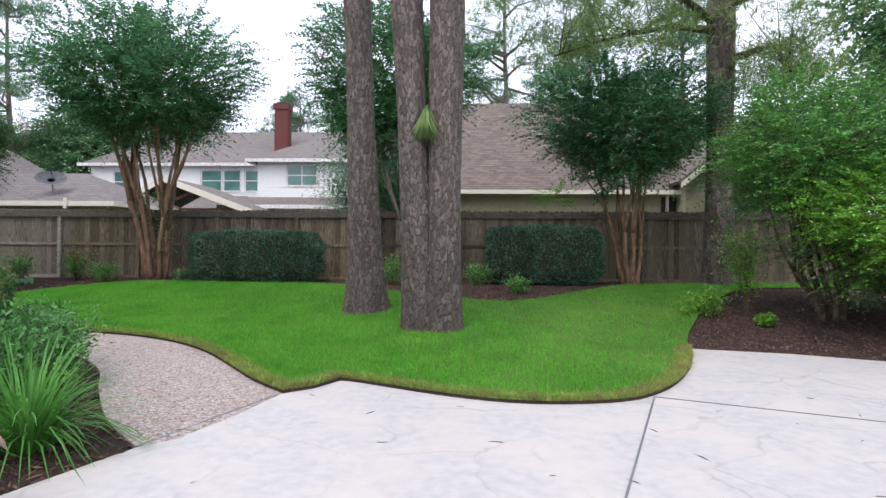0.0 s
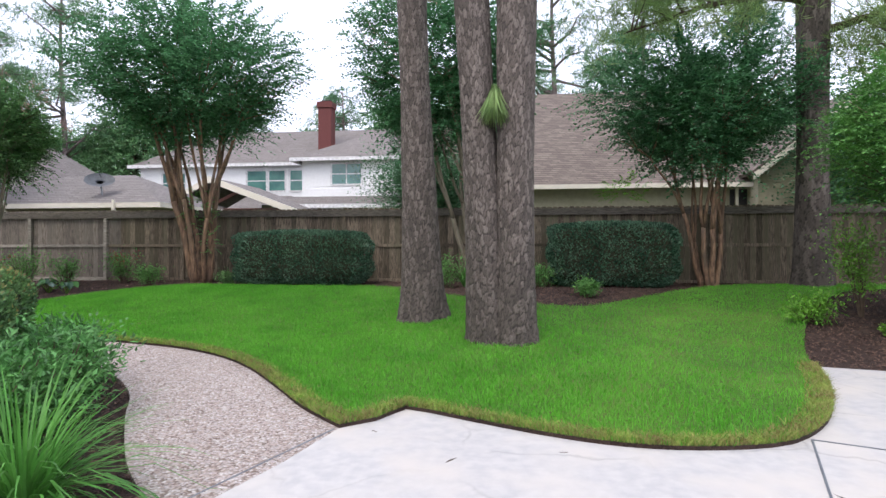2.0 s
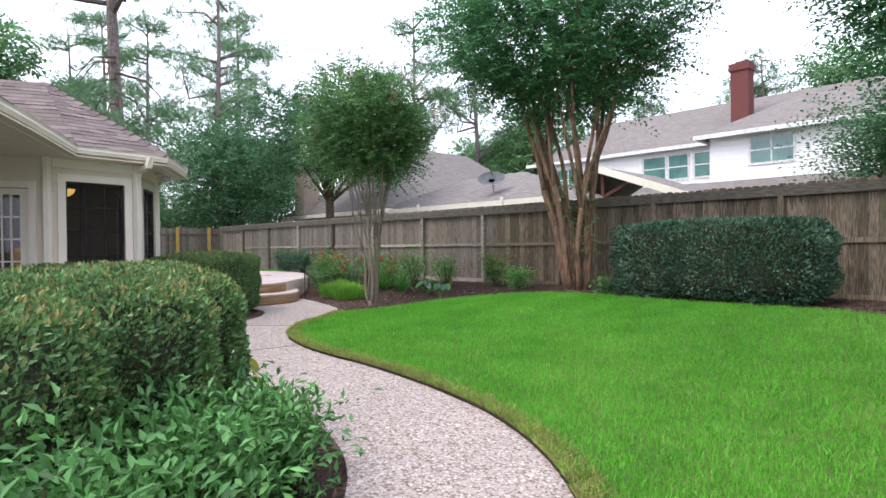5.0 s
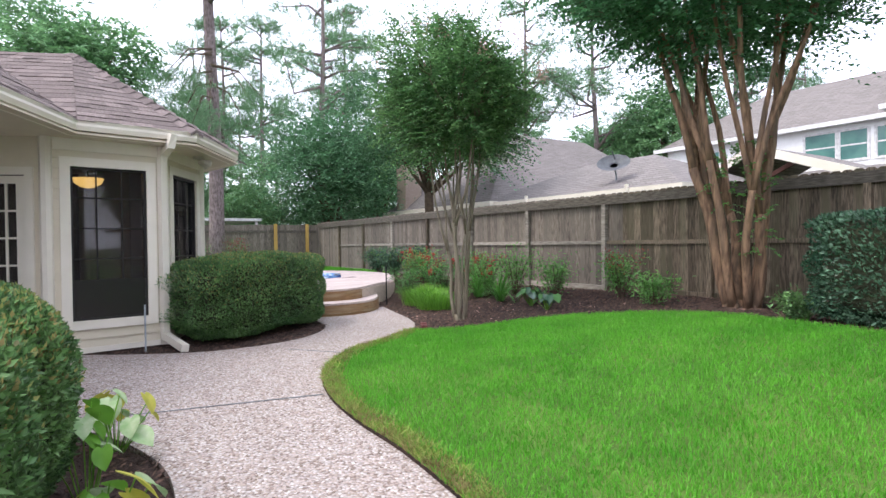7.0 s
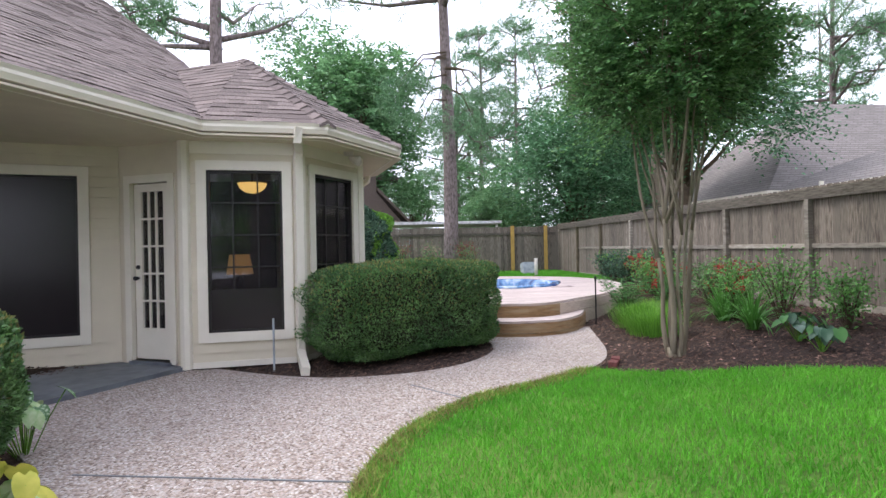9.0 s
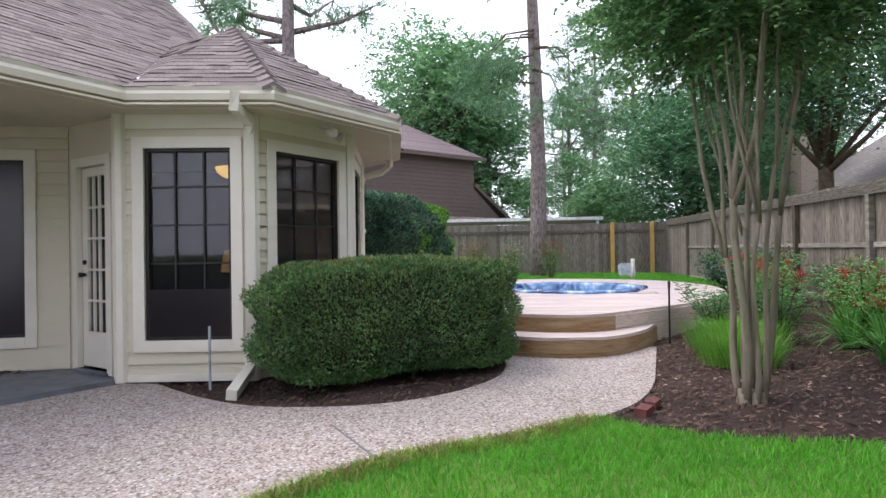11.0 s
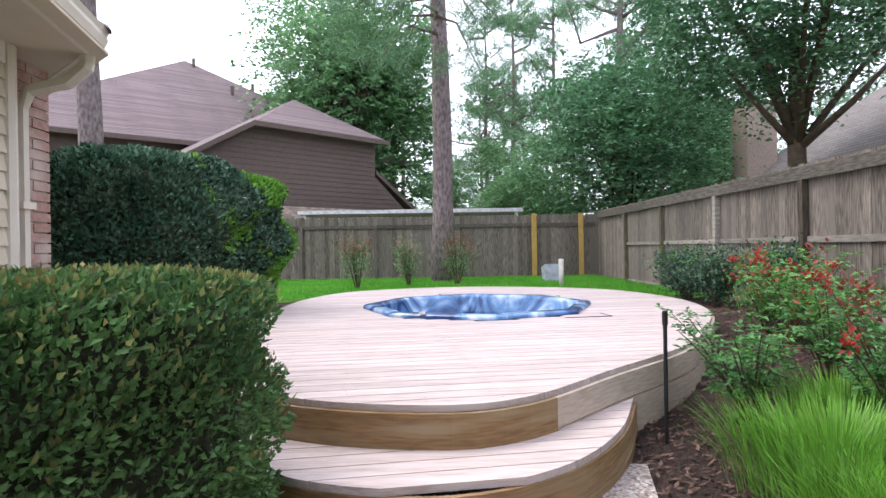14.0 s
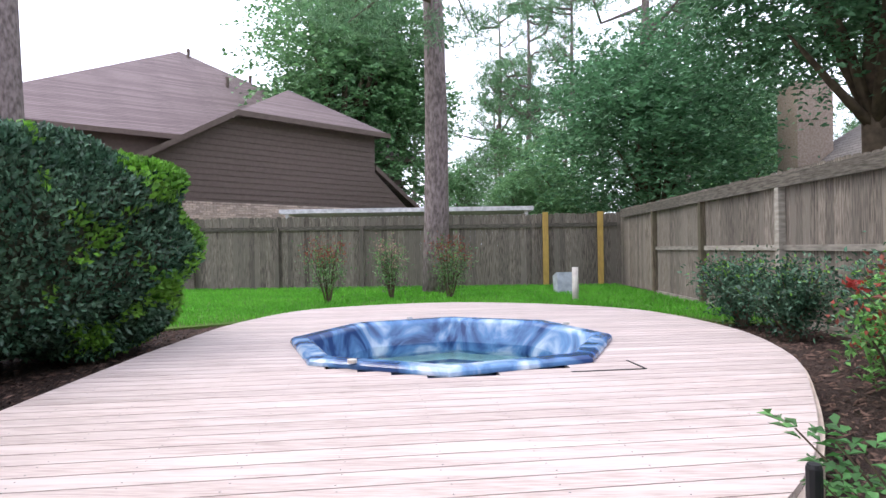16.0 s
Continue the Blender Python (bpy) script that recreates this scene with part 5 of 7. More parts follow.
def portico():
    h = nb_house("patio_cover", "gabled patio cover with pale trim behind the fence", (-11.5, 24, 0.3))
    a, p, b = (-14.6, 24, 3.2), (-12.25, 24, 4.45), (-8.2, 24, 2.95)
    a2, p2, b2 = (-14.6, 29, 3.2), (-12.25, 29, 4.45), (-8.2, 29, 2.95)
    slab(h, "roof", [b, b2, p2, p], M_FSG, 0.1)
    slab(h, "roof", [p, p2, a2, a], M_FSG, 0.1)
    for u, v in ((a, p), (p, b)):
        slab(h, "barge_board", [(u[0], 23.9, u[2] - 0.25), (v[0], 23.9, v[2] - 0.25), (v[0], 23.9, v[2] + 0.03), (u[0], 23.9, u[2] + 0.03)], M_TRIM, 0.08)
    for x in (-14.1, -8.9):
        part("post", MB().box((x - .08, 24.1, 0.3), (x + .08, 24.26, 3.0)).mesh("post", M_RBRICK), h)
    M_TIM = mat("dark_red_timber", (0.11, 0.045, 0.035), rough=0.7, bump=0)
    part("truss", MB().box((-14.2, 24.2, 2.85), (-8.6, 24.3, 3.05)).box((-12.32, 24.2, 3.05), (-12.18, 24.3, 4.2)).mesh("truss", M_TIM), h)
    slab(h, "truss_brace", [(-12.2, 24.25, 3.2), (-11.0, 24.25, 3.75), (-11.0, 24.25, 3.9), (-12.2, 24.25, 3.35)], M_TIM, 0.08)
    part("back_wall", MB().box((-14.4, 28.0, 0.3), (-8.4, 28.2, 3.0)).mesh("back_wall", M_TIM), h)


portico()


def left_house():
    h = nb_house("house", "single-storey house with a low grey-brown hip roof behind the fence", (-20, 24, 0.3))
    part("wall", MB().box((-27.7, 19.6, 0.3), (-20.3, 32.7, 3.0)).mesh("wall", M_TSID), h)
    part("gutter", hip(h, (-28, 19.3, -20, 33), 2.98, 6.75, M_FSG, "y", 4.6, 0.4).mesh("gutter", M_TRIM), h)
    part("gutter", hip(h, (-20.5, 19.4, -11.8, 25.0), 2.93, 4.35, M_FSG, "x", 3.1, 0.3).mesh("gutter", M_TRIM), h)
    part("wall", MB().box((-20.2, 19.7, 0.3), (-12.1, 24.7, 2.9)).mesh("wall", M_TSID), h)
    for x in (-17.6, -13.2):
        part("downspout", MB().tube([(x, 18.98, 3.05), (x, 18.95, 2.7), (x, 19.6, 2.4)], 0.06, 6).mesh("downspout", M_TRIM), h)
    part("chimney", MB().box((-27.3, 19.0, 2.0), (-26.4, 19.9, 5.6)).mesh("chimney", M_BRICK), h, "pale brick chimney")


left_house()


def dish():
    h = empty("satellite_dish", "grey oval satellite dish on a roof mast", "satellite dish", (-14.35, 19.8, 3.4))
    C = Vector((-14.35, 19.8, 3.78))
    n = Vector((0.35, -0.62, 0.70)).normalized()
    u = n.cross(Vector((0, 0, 1))).normalized()
    v = n.cross(u)
    V, F = [], []
    for k in range(5):
        r = 0.12 + 0.1 * k
        for j in range(20):
            a = 2 * math.pi * j / 20
            V.append(C + u * math.cos(a) * r + v * math.sin(a) * r * 0.78 + n * (0.5 * r * r))
    for k in range(4):
        F += [(k * 20 + j, k * 20 + (j + 1) % 20, (k + 1) * 20 + (j + 1) % 20, (k + 1) * 20 + j) for j in range(20)]
    F.append(tuple(range(20)))
    part("reflector", me_from("reflector", V, F, M_DISH, True), h)
    part("mast", MB().tube([C - n * 0.05, C + Vector((0, 0.1, -0.3)), C + Vector((0, 0.1, -0.45))], 0.03, 6).mesh("mast", M_METAL), h)
    part("feed_arm", MB().tube([C - v * 0.3, C + n * 0.5 - v * 0.1], 0.018, 6).mesh("feed_arm", M_DISH), h)


dish()


def right_house():
    h = nb_house("house", "tan house with a steep brown shingle roof close behind the fence", (4, 24, 0.3))
    part("wall", MB().box((-3.0, 22.3, 0.3), (9.7, 30.0, 3.6)).mesh("wall", M_TSID), h)
    slab(h, "roof", [(-3.2, 21.8, 3.62), (9.9, 21.8, 3.62), (8.6, 26.0, 8.2), (-1.0, 26.0, 8.2)], M_FST, 0.12)
    slab(h, "roof", [(-3.2, 30.2, 3.62), (-3.2, 21.8, 3.62), (-1.0, 26.0, 8.2)], M_FST, 0.12)
    part("gutter", MB().box((-3.3, 21.66, 3.5), (10.0, 21.8, 3.66)).mesh("gutter", M_TRIM), h)
    part("downspout", MB().box((9.45, 22.1, 0.3), (9.55, 22.2, 3.5)).mesh("downspout", M_TRIM), h)
    part("dark_opening", MB().box((9.3, 22.24, 2.0), (9.95, 22.31, 3.45)).mesh("dark_opening", M_DKWIN), h)
    b = MB()
    b.v = [Vector(p) for p in ((9.9, 21.3, .3), (16.5, 21.3, .3), (16.5, 21.3, 4.0), (13.2, 21.3, 6.6), (9.9, 21.3, 4.0), (9.9, 27, .3), (16.5, 27, .3), (16.5, 27, 4.0), (13.2, 27, 6.6), (9.9, 27, 4.0))]
    b.f = [(0, 1, 2, 3, 4), (9, 8, 7, 6, 5), (0, 4, 9, 5), (1, 6, 7, 2)]
    part("wall", b.mesh("wall", M_TSID), h)
    z = 0.6
    k = MB()
    while z < 6.2:
        w = 3.3 if z < 4 else 3.3 * (6.6 - z) / 2.6
        k.box((13.2 - w, 21.275, z), (13.2 + w, 21.298, z + 0.02))
        z += 0.2
    part("lap_shadow_edge", k.mesh("lap_shadow_edge", M_TSID), h, "", "stuff")
    slab(h, "roof", [(9.6, 20.9, 3.85), (13.2, 20.9, 6.75), (13.2, 27, 6.75), (9.6, 27, 3.85)], M_FST, -0.12)
    slab(h, "roof", [(13.2, 20.9, 6.75), (16.8, 20.9, 3.85), (16.8, 27, 3.85), (13.2, 27, 6.75)], M_FST, -0.12)
    for u, v in (((9.6, 3.85), (13.2, 6.75)), ((13.2, 6.75), (16.8, 3.85))):
        slab(h, "barge_board", [(u[0], 20.88, u[1] - 0.2), (v[0], 20.88, v[1] - 0.2), (v[0], 20.88, v[1] + 0.05), (u[0], 20.88, u[1] + 0.05)], M_TRIM, 0.06)


right_house()


def brown_house():
    h = nb_house("house", "large two-storey brown siding house with brick below", (-36, 2, 0.3))
    W0, W1 = Vector((-31.2, 2.95, 0)), Vector((-35.1, 7.0, 0))
    d = (W1 - W0).normalized()
    n = Vector((d.y, -d.x, 0))
    if n.x < 0:
        n = -n
    m = Matrix(((d.x, -n.x, 0, W0.x), (d.y, -n.y, 0, W0.y), (0, 0, 1, 0), (0, 0, 0, 1)))
    L = (W1 - W0).length
    M2 = lambda x, y, z: m @ Vector((x, y, z))
    # siding boards: a wall with a raked left side
    k = 0
    z = 3.0
    while z < 6.15:
        x0 = -3.2 + max(0, (z - 4.3)) * 1.72
        b = MB()
        b.quad(M2(x0, -0.03, z), M2(L + (0 if z > 4.6 else (4.6 - z) * 1.2), -0.03, z), M2(L + (0 if z > 4.4 else (4.4 - z) * 1.2), -0.005, z + 0.2), M2(x0 + 0.3, -0.005, z + 0.2))
        b.quad(M2(x0, 0.0, z), M2(L, 0.0, z), M2(L, -0.03, z), M2(x0, -0.03, z))
        part("siding_board", b.mesh("siding_board", M_BSID), h)
        z += 0.2
    part("wall", MB().box((0, 0.02, 0.3), (L, 6, 6.1), m).box((-3.2, 0.02, 0.3), (0, 6, 4.4), m).mesh("wall", M_BSID), h)
    brick = MB().box((-0.105, 0, 0), (0.105, 0.05, 0.065)).mesh("brick", M_BRICK)
    part("brick_wall", MB().box((-2.0, -0.03, 0.3), (L + 1.5, 0.015, 2.99), m).mesh("brick_wall", M_BRICK), h, "pale tan brick lower wall")
    r = random.Random(2)
    rows = MB()
    for j in range(20):
        z = 1.6 + j * 0.075
        x = -2.0 + (j % 2) * 0.11
        while x < L + 1.4:
            rows.box((x, -0.045 - r.random() * 0.005, z), (x + 0.205, -0.031, z + 0.063), m)
            x += 0.22
    part("bricks", rows.mesh("bricks", M_BRICK), h, "", "stuff")
    R = lambda *p: [M2(*q_) for q_ in p]
    ov = -0.5
    # wing roof: hip over the wall
    slab(h, "roof", R((-0.3, ov, 6.15), (L + 0.4, ov, 6.15), (L * 0.62, 3.2, 8.3)), M_FSH, 0.1)
    slab(h, "roof", R((L + 0.4, ov, 6.15), (L + 0.4, 8, 6.15), (L * 0.62, 5.5, 8.3), (L * 0.62, 3.2, 8.3)), M_FSH, 0.1)
    slab(h, "roof", R((-3.6, ov, 4.2), (-0.3, ov, 6.15), (L * 0.62, 3.2, 8.3), (-3.6, 6, 4.2)), M_FSH, 0.1)
    slab(h, "barge_board", R((-3.6, ov - .03, 4.05), (-0.3, ov - .03, 6.0), (-0.3, ov - .03, 6.2), (-3.6, ov - .03, 4.25)), M_BSID, 0.1)
    slab(h, "fascia", R((-0.3, ov - .03, 5.98), (L + 0.45, ov - .03, 5.98), (L + 0.45, ov - .03, 6.17), (-0.3, ov - .03, 6.17)), M_BSID, 0.1)
    slab(h, "barge_board", R((L, -0.1, 4.7), (L + 2.6, -0.1, 2.9), (L + 2.6, -0.1, 3.1), (L, -0.1, 4.9)), M_BSID, 0.1)
    slab(h, "roof", R((L, 0, 4.85), (L + 2.6, 0, 3.05), (L + 2.6, 5, 3.05), (L, 5, 4.85)), M_FSH, -0.1)
    # main block
    P = Vector((-41.7, -4.2, 12.1))
    dd, nn = Vector((-0.62, 0.78, 0)), Vector((0.78, 0.62, 0))
    c = [P + nn * a * 8 + dd * b * 10 for a, b in ((1, -1), (1, 1), (-1, 1), (-1, -1))]
    c = [Vector((q_.x, q_.y, 6.15)) for q_ in c]
    for i in range(4):
        slab(h, "roof", [c[i], c[(i + 1) % 4], P], M_FSH, 0.12)
    part("wall", MB().prism([tuple((q_ + (Vector((P.x, P.y, 6.15)) - q_) * 0.08).xy) for q_ in c], 0.3, 6.05).mesh("wall", M_BSID), h)
    for i in range(2):
        u, v = c[i], c[(i + 1) % 4]
        slab(h, "fascia", [u - Vector((0, 0, .2)), v - Vector((0, 0, .2)), v, u], M_BSID, 0.12)
    for a, b, z in ((3.2, 1.5, 1.0), (2.2, 3.0, 1.0), (0.6, 0.3, .6)):
        q_ = Vector((P.x, P.y, 0)) + nn * a + dd * b
        zz = 12.1 - (12.1 - 6.15) * max(a / 8, abs(b) / 10)
        part("roof_vent", MB().tube([(q_.x, q_.y, zz - 0.1), (q_.x, q_.y, zz + 0.45)], 0.09, 8).mesh("roof_vent", M_BSID), h)


brown_house()
cov = empty("carport_cover", "pale metal carport cover behind the back fence", "cover", (-30, 9.5, 0.3))
part("canopy", MB().box((-31.5, 5.2, 2.5), (-28.0, 12.5, 2.62)).mesh("canopy", M_WHITE), cov)
for y in (5.4, 12.3):
    part("post", MB().box((-28.2, y - .05, 0.3), (-28.1, y + .05, 2.5)).mesh("post", M_WHITE), cov)

# ---- plants ----


def leafcloud(name, P, D, U, L, W, material, fold=0.25):
    """Folded diamond leaves at P, along D, with the upper side U."""
    n = len(P)
    D = D / (np.linalg.norm(D, axis=1)[:, None] + 1e-9)
    S = np.cross(D, U)
    S /= np.linalg.norm(S, axis=1)[:, None] + 1e-9
    N = np.cross(S, D)
    L = np.broadcast_to(L, (n,))[:, None]
    W = np.broadcast_to(W, (n,))[:, None]
    m = P + D * L * 0.45
    V = np.stack([P, m + S * W / 2 + N * W * fold, P + D * L - N * L * 0.12, m - S * W / 2 + N * W * fold], 1).reshape(-1, 3)
    k = np.arange(n)[:, None] * 4
    T = np.concatenate([k + [0, 1, 2], k + [0, 2, 3]], 1).reshape(-1, 3)
    return me_fast(name, V, T, material)


def rand_dirs(r, n):
    v = r.normal(size=(n, 3))
    return v / np.linalg.norm(v, axis=1)[:, None]


def sprays(r, n, center, radii, leaves, twig, leaf, droop=0.25, shell=0.5, lump=0.3, up=0.3, bottom=-0.75, vase=0.0):
    """Leafy twigs spread over a lumpy crown: returns leaf places, ways, sides and twig ends."""
    d = rand_dirs(r, n * 2)
    d = d[d[:, 2] > bottom][:n]
    n = len(d)
    c = rand_dirs(r, 14)
    bump = 1 + lump * (np.max(d @ c.T, axis=1) - 0.75) * 2 - lump * 0.3
    rad = (shell + (1 - shell) * r.uniform(0, 1, n) ** 0.6) * bump
    base = d * rad[:, None] * np.asarray(radii)
    base[:, :2] *= np.clip(1 + vase * d[:, 2:3], 0.3, 1.1)
    base = np.asarray(center) + base
    out = d * np.array([1, 1, 0.5]) + rand_dirs(r, n) * 0.5
    out[:, 2] += up
    out /= np.linalg.norm(out, axis=1)[:, None]
    t = np.linspace(0.05, 1, leaves)
    ln = twig * r.uniform(0.6, 1.3, n)
    Pt = base[:, None, :] + out[:, None, :] * (t[None, :] * ln[:, None])[..., None]
    Pt[:, :, 2] -= droop * (t[None, :] ** 2) * ln[:, None]
    side = np.cross(out, [0, 0, 1.0])
    side /= np.linalg.norm(side, axis=1)[:, None] + 1e-9
    sg = np.where(np.arange(leaves) % 2 == 0, 1.0, -1.0)
    Dl = out[:, None, :] * 0.6 + side[:, None, :] * sg[None, :, None] * 0.9 + r.normal(size=(n, leaves, 3)) * 0.25
    Dl[:, :, 2] -= 0.15
    Ul = np.zeros_like(Dl)
    Ul[..., 2] = 1
    Ul += r.normal(size=Ul.shape) * 0.45
    return Pt.reshape(-1, 3), Dl.reshape(-1, 3), Ul.reshape(-1, 3), base, out


def crape(name, label, base, stems, crown, radii, nspray, seed, bark, leafm, fork=0.42, spread=0.35, r0=0.07, extra=None, leaf=0.092, pink=0, ring=0.15):
    r = np.random.RandomState(seed)
    bx, by = base
    z = gz(bx, by)
    t = empty(name, label, "tree" if "tree" in name else "bush", (bx, by, z), group="crape myrtles" if "crape" in name else "bushes by the patio")
    cz = np.array(crown)
    b = MB()
    half = np.asarray(radii) * 0.62

    def limb(p, q, ra, rb, bend):
        """A bent stretch of stem; returns its end."""
        n, ph = 7, r.uniform(0, 6.28, 2)
        pts = []
        for i in range(n):
            u = i / (n - 1)
            k = math.sin(math.pi * u) * bend
            pts.append(p + (q - p) * u + np.array([math.sin(u * 3 + ph[0]), math.sin(u * 2.5 + ph[1]), 0]) * k)
        b.tube(pts, list(np.linspace(ra, rb, n)), 8)
        return pts[-1]

    z_top = cz[2] - radii[2] * 0.45
    for s in range(stems):
        a = 2 * np.pi * s / stems + r.uniform(-0.5, 0.5)
        o = np.array([math.cos(a), math.sin(a), 0])
        rr = r0 * r.uniform(0.75, 1.25)
        foot = np.array([bx, by, z - 0.06]) + o * ring
        drift = np.array([cz[0] - bx, cz[1] - by, 0])
        hf = z + (z_top - z) * r.uniform(0.32, 0.62)
        knee = np.array([bx, by, 0]) + o * (ring + spread * r.uniform(0.25, 0.9)) + drift * 0.35 + np.array([0, 0, hf])
        b.tube([foot - [0, 0, 0.03], foot + [0, 0, 0.14]], [rr * 1.9, rr * 1.15], 8)
        limb(foot, knee, rr * 1.25, rr * 0.88, 0.05)
        for f in range(2 if s % 3 else 3):
            a2 = a + r.uniform(-1.1, 1.1)
            o2 = np.array([math.cos(a2), math.sin(a2), 0])
            top = np.array([cz[0], cz[1], z_top]) + o2 * half * r.uniform(0.35, 0.95) + np.array([0, 0, r.uniform(-0.1, 0.5) * radii[2]])
            limb(knee - (knee - foot) * 0.04, top, rr * 0.8, rr * 0.42, 0.07)
            for _ in range(3):
                e = top + np.array([o2[0] * 0.5 + r.uniform(-0.8, 0.8), o2[1] * 0.5 + r.uniform(-0.8, 0.8), r.uniform(0.4, 1.2)]) * np.asarray(radii) * 0.55
                limb(top, e, rr * 0.36, 0.006, 0.05)
    part("trunk", b.mesh("trunk", bark, True), t)
    tl = 0.3 + 0.16 * radii[0]
    P, D, U, bs, out = sprays(r, int(nspray * 0.62), crown, np.asarray(radii) * 0.92, 15, tl * 1.25, leaf, lump=0.95, vase=0.5, up=0.55, droop=0.4)
    P2, D2, U2, _, _ = sprays(r, int(nspray * 0.3), np.asarray(crown) - np.array([0, 0, radii[2] * 0.1]), np.asarray(radii) * 0.8, 12, 0.4, leaf, shell=0.25, bottom=-0.95, vase=0.5)
    P, D, U = np.concatenate([P, P2]), np.concatenate([D, D2]), np.concatenate([U, U2])
    part("crown", leafcloud("crown", P, D, U, leaf * r.uniform(0.7, 1.25, len(P)), leaf * 0.55, leafm), t, kind="stuff")
    tw = MB()
    for i in range(0, len(bs), 9):
        tw.tube([bs[i], bs[i] + out[i] * 0.4 - np.array([0, 0, 0.06])], [0.008, 0.003], 3, False)
    part("twig_mass", tw.mesh("twig_mass", M_TWIG), t, kind="stuff")
    if extra:
        for c, rr, n, mt_ in extra:
            P, D, U, _, _ = sprays(r, n, c, rr, 10, 0.22, 0.06, up=0.4)
            part("sprout_mass", leafcloud("sprout_mass", P, D, U, 0.06, 0.035, mt_), t, "bright green basal sprouts", "stuff")
    if pink:
        d = rand_dirs(r, pink)
        d[:, 2] = np.abs(d[:, 2])
        c = np.asarray(crown) + d * np.asarray(radii) * 1.15
        P = (c[:, None, :] + r.normal(size=(pink, 40, 3)) * 0.07).reshape(-1, 3)
        part("blossoms", leafcloud("blossoms", P, rand_dirs(r, len(P)), rand_dirs(r, len(P)), 0.035, 0.03, M_L_PINK), t, "faded pink blossom heads", "stuff")
    return t


crape("crape_myrtle_tree", "multi-stemmed crape myrtle with reddish-tan bark by the fence", (-6.66, 13.4), 7, (-6.85, 13.2, 5.35), (2.4, 2.3, 1.8), 3800, 1, M_CRBARK, M_L_CRAPE, r0=0.062, ring=0.16, spread=0.5,
      extra=[((-6.6, 13.2, 2.3), (0.3, 0.25, 0.5), 50, M_L_LIGHT), ((-6.4, 13.3, 1.6), (0.12, 0.12, 0.5), 25, M_L_LIGHT)])
crape("crape_myrtle_tree", "slender multi-stemmed crape myrtle with faded pink blossoms in the mulch bed", (-10.05, 10.85), 7, (-10.1, 10.9, 3.75), (1.3, 1.3, 1.25), 3600, 2, M_CRPALE, M_L_CRAPEB, r0=0.026, ring=0.08, spread=0.2, pink=26, leaf=0.065)
crape("crape_myrtle_tree", "dark green crape myrtle beside the clipped holly", (5.55, 13.3), 6, (5.25, 13.2, 4.25), (2.0, 1.7, 1.75), 3000, 3, M_CRBARK, M_L_CRAPE, r0=0.05,
      extra=[((3.6, 12.8, 2.6), (0.45, 0.4, 0.3), 50, M_L_NEW)])
crape("crape_myrtle_tree", "tall crape myrtle with pale bare lower stems behind the pines", (0.45, 13.3), 6, (-0.3, 13.3, 5.2), (2.2, 1.7, 2.3), 3600, 4, M_CRPALE, M_L_CRAPE, r0=0.06, ring=0.2, pink=14)

# ---- pines ----
M_L_NPALE = leafmat("pale_pine_needle", (0.33, 0.47, 0.17), (0.22, 0.36, 0.12), isl=0.35, trans=0.4)


